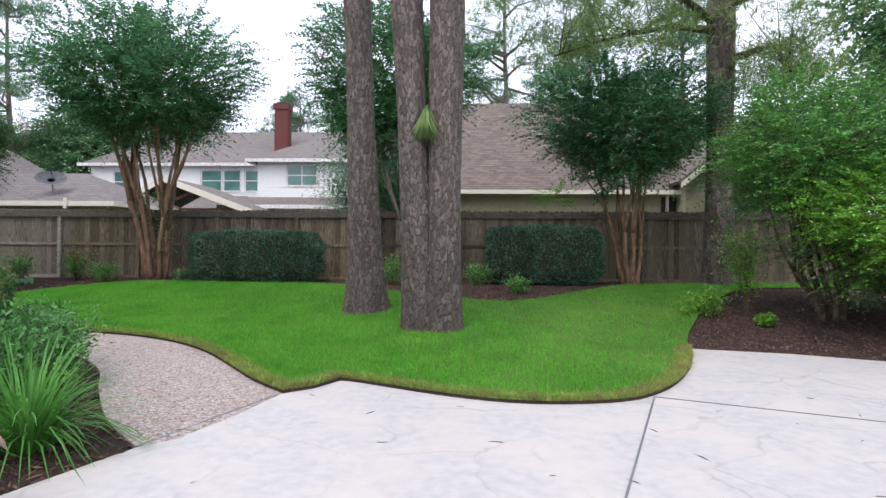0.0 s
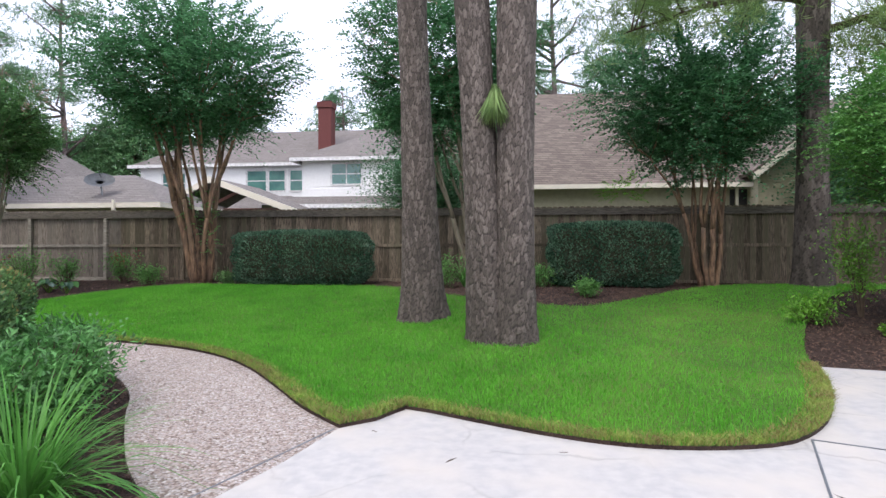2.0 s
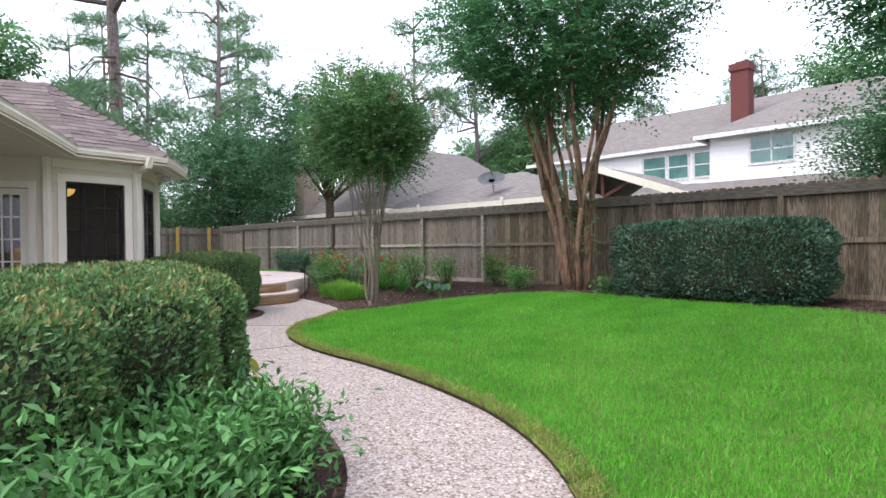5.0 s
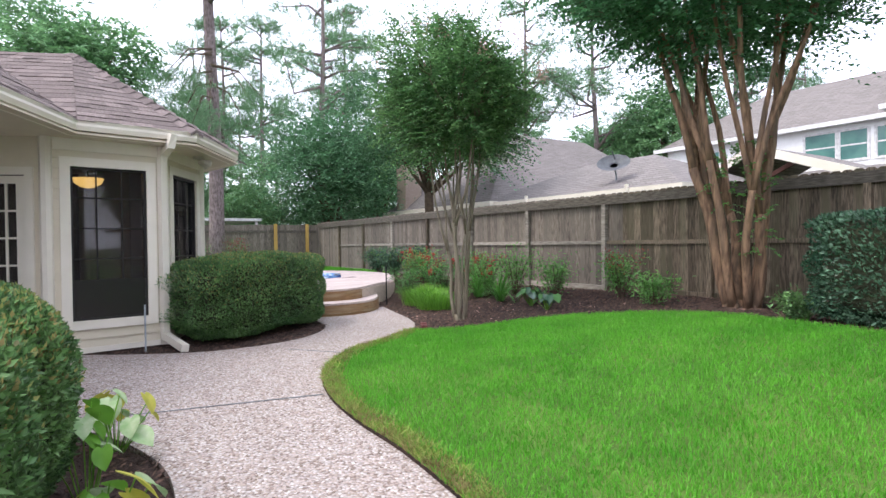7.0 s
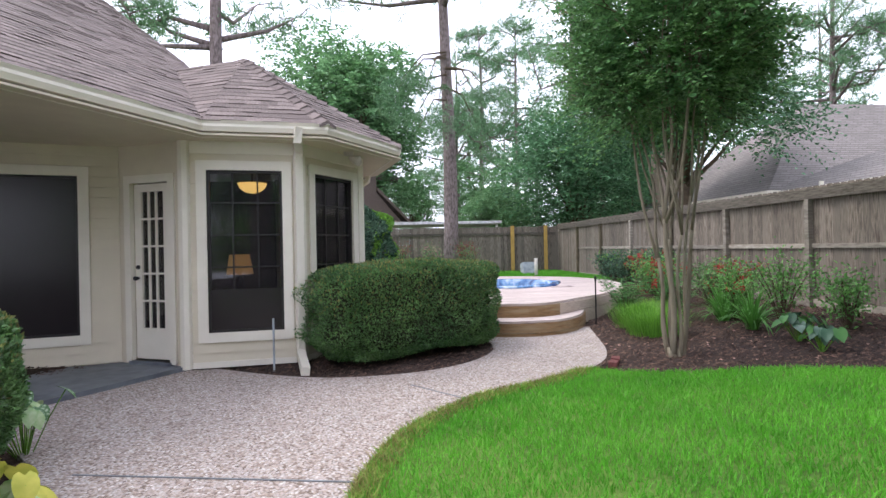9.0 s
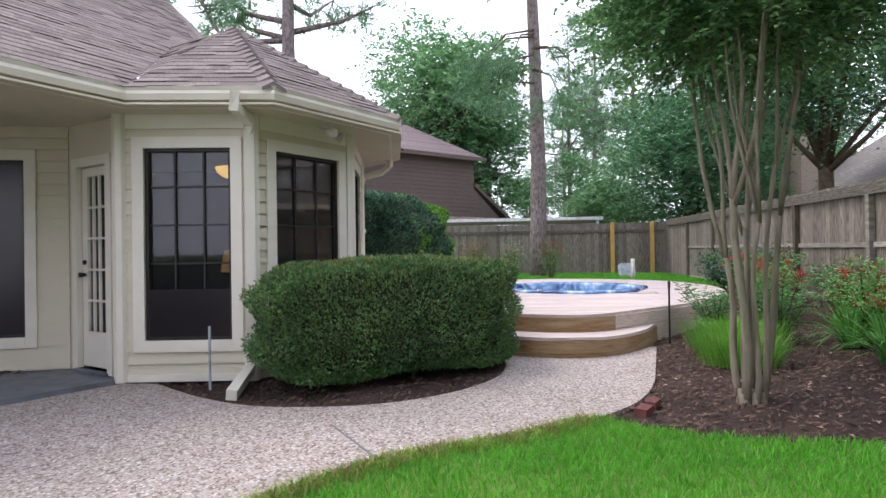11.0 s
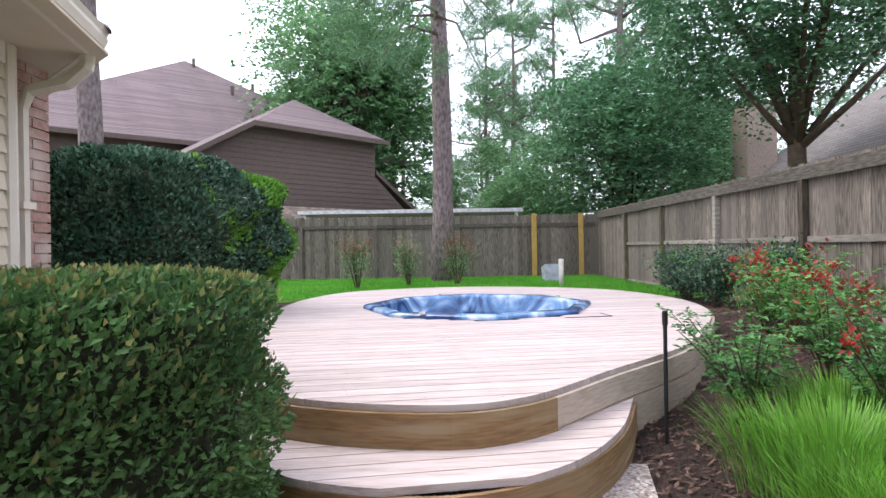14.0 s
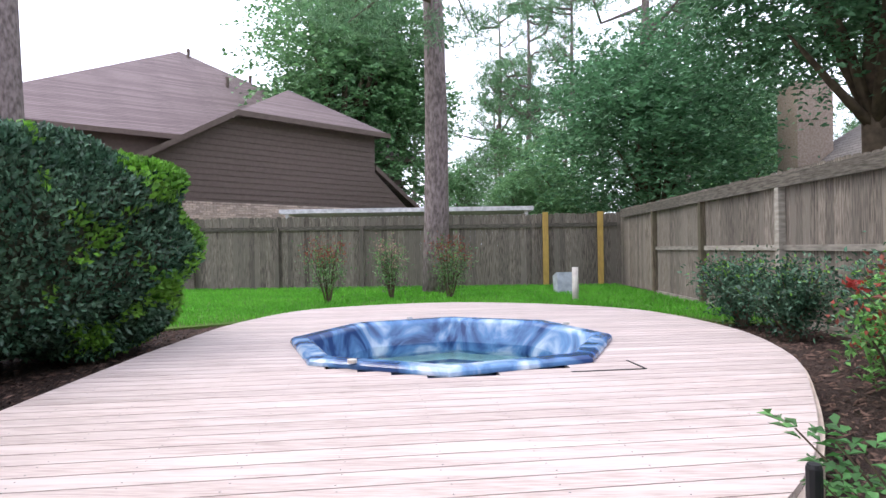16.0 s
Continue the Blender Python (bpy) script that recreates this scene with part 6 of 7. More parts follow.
def pine_trunk(name, base, lean, h, r_base, r_top, seed, flare=0.35, sides=150, dz=0.016, plate=0.040, top_tilt=0.0):
    """Trunk sheet with raised bark plates; an attribute tells them apart and shades furrows."""
    r = np.random.RandomState(seed)
    rows = int(h / dz)
    u = np.linspace(0, 2 * np.pi, sides, endpoint=False)
    z = np.linspace(0, h, rows)
    A_, Z = np.meshgrid(u, z)
    R = r_top + (r_base - r_top) * np.exp(-Z / (h * 0.9)) + flare * r_base * np.exp(-Z / 0.38) * (1 + 0.3 * np.sin(A_ * 4 + seed) + 0.15 * np.sin(A_ * 9)) + 0.02 * np.sin(A_ * 2 + Z * 0.9 + seed)
    nc = max(8, int(2 * np.pi * r_base / plate))
    ch = plate * 3.0
    wob = 0.16 * np.sin(A_ * 9 + Z * 7) + 0.14 * np.sin(Z * 23 - A_ * 5) + 0.12 * np.sin(A_ * 31 + Z * 37)
    cu, cv = (A_ / (2 * np.pi) * nc + wob) % nc, Z / ch + 0.35 * np.sin(A_ * 3) + 0.15 * np.sin(A_ * 17 + Z * 9)
    J = r.uniform(0.05, 0.95, (int(h / ch) + 8, nc, 2))
    val = r.uniform(0, 1, J.shape[:2])
    best, second, idv = np.full(A_.shape, 9.0), np.full(A_.shape, 9.0), np.zeros(A_.shape)
    iu, iv = np.floor(cu).astype(int), np.floor(cv).astype(int)
    for du in (-1, 0, 1):
        for dv in (-1, 0, 1):
            a, b = (iu + du), (iv + dv + 3)
            b = np.clip(b, 0, J.shape[0] - 1)
            j = J[b, a % nc]
            dd = np.hypot(iu + du + j[..., 0] - cu, (iv + dv + j[..., 1] - cv) * 1.0)
            closer = dd < best
            second = np.where(closer, best, np.minimum(second, dd))
            idv = np.where(closer, val[b, a % nc], idv)
            best = np.where(closer, dd, best)
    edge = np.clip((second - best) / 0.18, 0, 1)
    flake = 0.5 + 0.5 * np.sin(A_ * 61 + Z * 83 + idv * 40) * np.sin(Z * 141 + idv * 60)
    relief = edge * (0.010 + 0.013 * idv + 0.004 * flake) + r.normal(size=A_.shape) * 0.0015
    R = R + relief * (0.55 + 0.45 * np.exp(-Z / 2.5))
    X = base[0] + lean[0] * Z + np.cos(A_) * R
    Y = base[1] + lean[1] * Z + np.sin(A_) * R
    z0 = gz(*base) - 0.06
    V = np.stack([X, Y, Z + z0], -1).reshape(-1, 3)
    i = np.arange(rows * sides).reshape(rows, sides)
    a, b = i[:-1], i[1:]
    a2, b2 = np.roll(a, -1, 1), np.roll(b, -1, 1)
    T = np.concatenate([np.stack([a, a2, b2], -1).reshape(-1, 3), np.stack([a, b2, b], -1).reshape(-1, 3)])
    me = me_fast(name, V, T, M_BARK, True)
    at = me.attributes.new("plate", "FLOAT", "POINT")
    # furrow shade is put into the tone, which also darkens towards the foot
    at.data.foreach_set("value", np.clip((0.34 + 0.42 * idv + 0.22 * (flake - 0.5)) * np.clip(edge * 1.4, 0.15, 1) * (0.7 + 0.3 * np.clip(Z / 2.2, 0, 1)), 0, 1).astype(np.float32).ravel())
    return me, np.array([base[0] + lean[0] * h, base[1] + lean[1] * h, z0 + h])


def needle_clump_mesh(name, n, size, seed, material, w=0.012):
    r = np.random.RandomState(seed)
    c = r.normal(size=(n // 14, 3)) * np.array([0.5, 0.5, 0.28]) * size
    k = np.repeat(np.arange(len(c)), 14)
    P = c[k]
    D = rand_dirs(r, len(P)) + np.array([0, 0, 0.35])
    return leafcloud(name, P, D, rand_dirs(r, len(P)), size * 0.32 * r.uniform(0.6, 1.2, len(P)), w, material, 0.05)


def pine_crown(r, b, top, h, n_limbs, lenr, trunk, r0, clumps, from_z):
    """Limbs from a trunk line (function of height) and the clump places at their ends."""
    for _ in range(n_limbs):
        z = r.uniform(from_z, h)
        p = trunk(z)
        a = r.uniform(0, 2 * np.pi)
        L = lenr * (1.15 - 0.7 * (z - from_z) / max(h - from_z, 0.1)) * r.uniform(0.6, 1.1)
        d = np.array([math.cos(a), math.sin(a), 0])
        q1 = p + d * L * 0.4 + np.array([0, 0, L * r.uniform(-0.05, 0.25)]) + r.normal(size=3) * 0.25
        q2 = p + d * L * 0.85 + np.array([0, 0, L * r.uniform(0.1, 0.5)]) + r.normal(size=3) * 0.4
        b.tube([p, q1, q2], [r0 * 0.4, r0 * 0.25, 0.02], 5)
        for k in range(r.randint(5, 9)):
            u = r.uniform(0.5, 1.05)
            on = q1 + (q2 - q1) * (u - 0.4) / 0.6
            c = on + r.normal(size=3) * np.array([0.5, 0.5, 0.28]) * L * 0.24
            clumps.append(c)
            b.tube([on, c], [0.03, 0.008], 3, False)


def merge_clumps(name, clumps, r, n_each, size, material, w):
    n = len(clumps)
    C = np.array(clumps)
    tufts = max(3, n_each // 11)
    T = np.repeat(C, tufts, 0) + r.normal(size=(n * tufts, 3)) * np.array([0.55, 0.55, 0.26]) * size
    P = np.repeat(T, 11, 0)
    D = rand_dirs(r, len(P)) + np.array([0, 0, 0.45])
    return leafcloud(name, P + r.normal(size=P.shape) * 0.02, D, rand_dirs(r, len(P)), size * 0.36 * r.uniform(0.7, 1.2, len(P)), w, material, 0.05)


# the pair of pines and the twin-trunked pine on the lawn
pine_a = empty("pine_tree", "tall loblolly pine with deeply plated bark standing on the lawn", "tree", (-0.36, 8.37, 0.35))
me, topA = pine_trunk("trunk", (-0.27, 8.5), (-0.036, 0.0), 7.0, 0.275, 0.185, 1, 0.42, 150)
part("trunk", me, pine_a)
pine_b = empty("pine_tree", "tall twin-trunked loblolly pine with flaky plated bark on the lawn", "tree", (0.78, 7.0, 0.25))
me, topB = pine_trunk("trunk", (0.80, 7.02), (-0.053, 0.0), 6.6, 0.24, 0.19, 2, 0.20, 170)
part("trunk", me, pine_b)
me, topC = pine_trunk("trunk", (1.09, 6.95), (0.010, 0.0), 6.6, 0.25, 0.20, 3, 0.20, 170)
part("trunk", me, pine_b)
for tree, top, lean, s in ((pine_a, topA, (-0.03, 0), 5), (pine_b, topB, (-0.05, 0.01), 6), (pine_b, topC, (-0.01, 0), 7)):
    r = np.random.RandomState(s)
    up = MB().tube([top - np.array([0, 0, 0.05]), top + np.array([lean[0] * 6, 0, 6]), top + np.array([lean[0] * 11, 0, 11])], [0.19, 0.15, 0.06], 12)
    cl = []
    pine_crown(r, up, top, 11, 16, 3.2, lambda z, top=top, lean=lean: top + np.array([lean[0] * z, 0, z]), 0.15, cl, 5.5)
    part("upper_trunk", up.mesh("upper_trunk", M_TWIG, True), tree)
    part("crown", merge_clumps("crown", cl, r, 70, 0.9, M_L_NEED, 0.02), tree, kind="stuff")
r = np.random.RandomState(31)
n = 420
tuft_c = np.array([0.86, 6.75, 3.32])
P = np.tile(tuft_c, (n, 1)) + r.normal(size=(n, 3)) * 0.015
D = rand_dirs(r, n) * 0.38 + np.array([0, -0.15, -1.0])
part("needle_tuft", leafcloud("needle_tuft", P, D, rand_dirs(r, n), 0.50 * r.uniform(0.6, 1.1, n), 0.005, M_L_NPALE, 0.02), pine_b, "tuft of long green needles", "stuff")

pine_r = empty("pine_tree", "tall pine with grey-brown plated bark and long low branches", "tree", (7.64, 13.1, 0.45))
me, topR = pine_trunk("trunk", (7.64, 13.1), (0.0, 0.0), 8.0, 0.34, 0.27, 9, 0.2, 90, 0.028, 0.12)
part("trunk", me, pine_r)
r = np.random.RandomState(40)
lb, cl = MB(), []
for p0, pts in (((7.4, 13.0, 6.7), [(6.2, 12.2, 6.5), (4.9, 11.6, 6.1), (3.3, 11.2, 5.5)]), ((7.4, 13.0, 6.9), [(5.6, 11.5, 7.3), (3.8, 10.6, 7.0), (2.0, 10.2, 6.4)]),
                ((7.9, 12.9, 6.0), [(8.6, 12.5, 6.15), (8.95, 12.4, 5.5), (8.7, 12.3, 4.9)]), ((7.9, 13.1, 7.4), [(9.5, 11.6, 7.6), (11.5, 10.6, 7.4), (13, 10, 7)]),
                ((7.5, 12.8, 7.6), [(6.9, 10.5, 7.9), (6.3, 9.0, 7.6), (5.2, 8.0, 7.0)])):
    part("limb", MB().tube([p0] + pts, [0.10, 0.07, 0.045, 0.015], 8).mesh("limb", M_TWIG, True), pine_r, "dark crooked limb")
    for k in range(len(pts) - 1):
        for _ in range(13):
            c = np.array([0, 0, 0.35]) + np.array(pts[k]) + (np.array(pts[k + 1]) - np.array(pts[k])) * r.uniform(0, 1.1) + r.normal(size=3) * np.array([0.55, 0.55, 0.35])
            cl.append(c)
            lb.tube([np.array(pts[k]) + (np.array(pts[k + 1]) - np.array(pts[k])) * r.uniform(0, 1), c], [0.02, 0.006], 3, False)
part("twig_mass", lb.mesh("twig_mass", M_TWIG, True), pine_r, "dark thin twigs", "stuff")
part("needle_mass", merge_clumps("needle_mass", cl, r, 260, 0.72, M_L_NPALE, 0.012), pine_r, "hanging tufts of green needles", "stuff")
up = MB().tube([topR - np.array([0, 0, 0.05]), topR + np.array([0, 0, 9])], [0.27, 0.1], 12)
part("upper_trunk", up.mesh("upper_trunk", M_TWIG, True), pine_r)

# ---- clipped hedges ----


def hedge(name, label, c, half, h, n, leaf, leafm, seed, rz=0, power=4, tips=0.0, new=None, z=None, low=0.12, cat="hedge", wob=0.05, core=0.86, bend=0.0):
    """Clipped shrub: a superellipse mass of leaves over a dark solid core."""
    r = np.random.RandomState(seed)
    z = gz(*c) if z is None else z
    t = empty(name, label, cat, (c[0], c[1], z), rz=rz, group="clipped hedges and shrubs")
    zc, zh = (h + low) / 2, (h - low) / 2
    d = rand_dirs(r, n)
    hx, hy = half

    def surf(d, k):
        s = (np.abs(d[:, 0]) ** power + np.abs(d[:, 1]) ** power + np.abs(d[:, 2]) ** power) ** (-1 / power)
        return d * s[:, None] * k

    d = r.uniform(-1, 1, (n, 3))
    face = r.choice(3, n, p=np.array([hy * zh, hx * zh, hx * hy * 1.1]) / (hy * zh + hx * zh + hx * hy * 1.1))
    d[np.arange(n), face] = r.choice([-1, 1], n)
    s = surf(d, 1.0)
    w = 1 + wob * (np.sin(s[:, 0] * 7 + seed) * np.cos(s[:, 1] * 6) + np.sin(s[:, 2] * 8 + s[:, 0] * 5)) * 0.5
    depth = 1 - 0.10 * r.uniform(0, 1, n) ** 1.5
    P = s * (w * depth)[:, None] * np.array([hx, hy, zh]) + np.array([0, 0, zc])
    P[:, 1] -= bend * np.clip(-P[:, 0] / hx, 0, 1) ** 2
    D = s * np.array([1, 1, 0.8]) * 0.8 + rand_dirs(r, n) * 0.75 + np.array([0, 0, 0.45])
    U = s + rand_dirs(r, n) * 0.6
    fresh = np.zeros(n, bool)
    if new:
        patchy = np.sin(P[:, 0] * 5.1 + 1) * np.sin(P[:, 2] * 6.3 + P[:, 1] * 4) + 0.5 * np.sin(P[:, 0] * 13) * np.sin(P[:, 2] * 15)
        fresh = (P[:, 0] < -0.1) & (patchy + r.uniform(-0.5, 0.5, n) > 0.75 - new * (-P[:, 0] / hx)) & (depth > 0.93)
    me = leafcloud("leaf_mass", P[~fresh], D[~fresh], U[~fresh], (leaf * r.uniform(0.6, 1.25, n))[~fresh], leaf * 0.52, leafm)
    ob = new_child("leaf_mass", me, t)
    ob["kind"] = "stuff"
    if tips:
        k = np.flatnonzero((s[:, 2] > 0.3 + r.uniform(-0.6, 0.3, n)) & (depth > 0.93) & (r.uniform(0, 1, n) < tips) & ~fresh)
        ob = new_child("tip_mass", leafcloud("tip_mass", P[k] * 1.012, D[k] + [0, 0, 0.5], U[k], leaf * 0.95, leaf * 0.5, M_L_TIP), t)
        ob["kind"], ob["label"] = "stuff", "reddish olive young tips"
    if new:
        ob = new_child("new_growth", leafcloud("new_growth", P[fresh] * 1.015, D[fresh], U[fresh], leaf * 1.05, leaf * 0.6, M_L_NEW), t)
        ob["kind"], ob["label"] = "stuff", "bright new growth"
    # added solid core stops see-through; its dark colour stands for inner shade
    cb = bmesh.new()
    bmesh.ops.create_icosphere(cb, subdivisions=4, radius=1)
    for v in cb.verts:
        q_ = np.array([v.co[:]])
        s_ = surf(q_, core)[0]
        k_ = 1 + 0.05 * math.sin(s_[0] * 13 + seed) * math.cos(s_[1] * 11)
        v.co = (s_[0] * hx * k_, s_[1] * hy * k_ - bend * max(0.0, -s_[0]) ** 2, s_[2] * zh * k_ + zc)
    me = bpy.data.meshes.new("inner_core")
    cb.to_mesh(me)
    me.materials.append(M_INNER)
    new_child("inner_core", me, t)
    st = MB()
    for _ in range(10):
        x, y = r.uniform(-0.6, 0.6) * hx, r.uniform(-0.6, 0.6) * hy
        st.tube([(x * 0.6, y * 0.6, -0.05), (x, y, low + 0.2)], 0.018, 5)
    new_child("stem_mass", st.mesh("stem_mass", M_TWIG), t)["kind"] = "stuff"
    return t


def new_child(name, me, parent):
    ob = new(name, me)
    ob.parent = parent
    return ob


hedge("holly_hedge", "dark glossy clipped holly hedge against the fence", (-3.85, 13.05), (1.62, 0.62), 1.26, 24000, 0.06, M_L_DARK, 1, low=0.03, power=7)
hedge("holly_hedge", "tall dark glossy clipped holly hedge beside a crape myrtle", (3.35, 13.05), (1.4, 0.62), 1.42, 22000, 0.06, M_L_DARK, 2, low=0.03, power=7)
hedge("boxwood_hedge", "long clipped green boxwood hedge in the mulch island by the bay", (-10.95, 7.80), (1.42, 0.56), 1.18, 62000, 0.036, M_L_BOX, 3, bend=0.42, rz=-60, tips=0.13, power=6, wob=0.09, low=0.09, z=0.1)
hedge("boxwood_shrub", "rounded clipped boxwood shrub by the garden path", (-3.65, 3.45), (0.80, 0.75), 1.16, 30000, 0.038, M_L_BOX, 4, tips=0.13, power=3.2, z=0.05)
hedge("boxwood_shrub", "rounded clipped boxwood shrub between two others", (-4.0, 4.2), (0.72, 0.62), 1.20, 26000, 0.038, M_L_BOX, 5, tips=0.13, power=3.2, z=0.05)
hedge("boxwood_shrub", "dark clipped boxwood shrub beside the path", (-4.6, 4.66), (0.72, 0.62), 1.21, 30000, 0.038, M_L_BOX, 6, tips=0.13, power=3.2, z=0.05)
hedge("boxwood_shrub", "clipped boxwood shrub in the middle of a row", (-5.65, 4.80), (0.64, 0.60), 1.16, 30000, 0.038, M_L_BOX, 8, tips=0.13, power=3.2, z=0.06)
hedge("boxwood_shrub", "clipped boxwood shrub at the end of a row", (-6.88, 4.62), (0.64, 0.66), 1.15, 30000, 0.038, M_L_BOX, 9, tips=0.13, power=3.2, z=0.06)
hedge("holly_hedge", "large dark holly hedge with bright new shoots beside the deck", (-16.4, 6.2), (1.75, 0.95), 2.08, 64000, 0.066, M_L_DARK, 7, rz=-30, power=3.4, low=0.15, z=0.38, new=0.62, wob=0.12)


def shrub(name, label, c, rad, h, n, leaf, leafm, seed, cat="shrub", stems=8, accent=None, z=None, open_=0.5, width=0.5):
    """Loose leafy bush on thin stems."""
    r = np.random.RandomState(seed)
    z = gz(*c) if z is None else z
    t = empty(name, label, cat, (c[0], c[1], z), group="shrubs in the beds")
    b = MB()
    tips = []
    for s in range(stems):
        a = r.uniform(0, 2 * np.pi)
        k = r.uniform(0.1, 1) * rad
        e = np.array([math.cos(a) * k, math.sin(a) * k, h * r.uniform(0.65, 1.0)])
        b.tube([(e[0] * 0.1, e[1] * 0.1, -0.03), (e[0] * 0.5, e[1] * 0.5, e[2] * 0.55), e], [0.012, 0.009, 0.004], 4, False)
        tips.append(e)
    ob = new_child("stem_mass", b.mesh("stem_mass", M_TWIG), t)
    ob["kind"] = "stuff"
    tips = np.array(tips)
    k = r.randint(0, stems, n)
    u = r.uniform(0.35, 1.05, n)[:, None]
    P = tips[k] * np.hstack([u, u, u]) + r.normal(size=(n, 3)) * rad * 0.28 * np.array([1, 1, 0.8])
    P[:, 2] = np.clip(P[:, 2], 0.03, None)
    D = P * np.array([1, 1, 0.4]) / rad * 0.5 + rand_dirs(r, n) * 0.7 + np.array([0, 0, 0.2])
    U = np.array([0, 0, 1.0]) + rand_dirs(r, n) * 0.6
    ob = new_child("leaves", leafcloud("leaves", P, D, U, leaf * r.uniform(0.6, 1.3, n), leaf * width, leafm), t)
    ob["kind"] = "stuff"
    if accent:
        m_, mt_, sz = accent
        k = r.randint(0, stems, m_)
        P = tips[k] + r.normal(size=(m_, 3)) * rad * 0.22
        ob = new_child("new_tip_mass", leafcloud("new_tip_mass", P, rand_dirs(r, m_) + np.array([0, 0, 0.4]), rand_dirs(r, m_), sz, sz * 0.5, mt_), t)
        ob["kind"] = "stuff"
        ob["label"] = "reddish new tips"
    return t


def strap(name, label, c, n, L, w, leafm, seed, spread=1.0, z=None, rad=0.08):
    """Clump of arching strap leaves."""
    r = np.random.RandomState(seed)
    z = gz(*c) if z is None else z
    t = empty(name, label, "plant", (c[0], c[1], z), group="grassy clumps")
    a = r.uniform(0, 2 * np.pi, n)
    o = np.column_stack([np.cos(a), np.sin(a), np.zeros(n)])
    s = np.column_stack([-np.sin(a), np.cos(a), np.zeros(n)])
    ln = L * r.uniform(0.6, 1.15, n)
    th = r.uniform(0.15, 1.0, n) * spread
    P0 = o * (r.uniform(0, 1, n) * rad)[:, None]
    V, T = [], []
    pts = []
    for k, (u, ww) in enumerate(((0, 0.7), (0.3, 1), (0.6, 0.9), (0.85, 0.55), (1.0, 0.03))):
        ang = th * (0.3 + 1.25 * u)
        q_ = P0 + o * (ln * u * np.sin(np.minimum(ang, 1.7)))[:, None]
        q_[:, 2] += ln * u * np.cos(np.minimum(ang, 1.9))
        q_[:, 2] = np.maximum(q_[:, 2], 0.01)
        pts += [q_ - s * w * ww / 2, q_ + s * w * ww / 2]
    V = np.stack(pts, 1).reshape(-1, 3)
    k = np.arange(n)[:, None] * 10
    T = np.concatenate([k + [2 * i + j for j in t3] for i in range(4) for t3 in ((0, 1, 3), (0, 3, 2))], 1).reshape(-1, 3)
    ob = new_child("leaves", me_fast("leaves", V, T, leafm), t)
    ob["kind"] = "stuff"
    return t


# bed beside the path, near the walk's start
strap("daylily", "arching bright green strap-leaved plant beside the path", (-1.45, 2.45), 320, 0.78, 0.013, M_L_LILY, 1, 1.15, 0.0, 0.14)
strap("daylily", "arching green strap-leaved plant at the bed edge", (-2.05, 2.75), 240, 0.72, 0.013, M_L_LILY, 2, 1.1, 0.0, 0.12)
strap("daylily", "green strap-leaved plant in the bed", (-1.9, 1.95), 200, 0.68, 0.013, M_L_LILY, 3, 1.1, 0.0, 0.12)
for _i, (_x, _y, _h, _l) in enumerate(((-2.25, 3.2, 0.66, "at the path edge"), (-2.45, 3.8, 0.66, "spreading over the mulch"), (-2.85, 4.35, 0.6, "beside the clipped boxwood"),
                                   (-2.15, 2.75, 0.6, "behind strap-leaved plants"), (-3.2, 4.85, 0.5, "near pale caladiums"), (-2.85, 3.4, 0.62, "in the shade of the hedge"))):
    shrub("salvia_bush", "leafy mid-green bush with pointed leaves " + _l, (_x, _y), 0.40, _h, 3600, 0.070, M_L_SALV, 11 + _i, stems=30, z=0.02, width=0.38)

M_CALAD, _nt, _b = node_mat("caladium_leaf", 0.5)
_tc = _nt.nodes.new("ShaderNodeTexCoord")
_v = _nt.nodes.new("ShaderNodeTexVoronoi")
_v.feature, _v.inputs["Scale"].default_value = "DISTANCE_TO_EDGE", 26
_nt.links.new(_tc.outputs["Object"], _v.inputs["Vector"])
_r = _nt.nodes.new("ShaderNodeValToRGB")
_r.color_ramp.elements[0].color, _r.color_ramp.elements[0].position = (0.06, 0.16, 0.05, 1), 0.08
_r.color_ramp.elements[1].color, _r.color_ramp.elements[1].position = (0.38, 0.52, 0.34, 1), 0.35
_nt.links.new(_v.outputs["Distance"], _r.inputs[0])
_nt.links.new(_r.outputs[0], _b.inputs["Base Color"])
M_CALP = mat("pale_caladium_leaf", (0.52, 0.62, 0.38), (0.26, 0.45, 0.18), rough=0.5, scale=9, bump=0, trans=0.25)
M_YLEAF = mat("yellowing_leaf", (0.62, 0.58, 0.12), (0.45, 0.46, 0.08), rough=0.5, scale=9, bump=0, trans=0.25)
M_CALR = mat("red_veined_leaf", (0.50, 0.22, 0.22), (0.14, 0.24, 0.12), rough=0.5, scale=22, bump=0, trans=0.2, c3=(0.18, 0.26, 0.15), big=5)


def heart_leaf(L, W, mt):
    """Heart-shaped leaf blade with a dished middle."""
    out = []
    for k in range(15):
        a = math.pi * (k / 14 * 2 - 1)
        r_ = 1 - 0.42 * math.exp(-((abs(a) - math.pi) / 0.35) ** 2) + 0.25 * math.exp(-(a / 0.3) ** 2)
        out.append((math.cos(a) * r_ * L * 0.5, math.sin(a) * W * 0.5 * r_))
    V = [(0, 0, 0)] + [(x, y, 0.10 * abs(y) - 0.5 * x * x / max(L, 0.01) * (1 if x > 0 else 0.4)) for x, y in out]
    return me_from("leaf", V, [(0, i, i + 1) for i in range(1, 15)], mt, True)


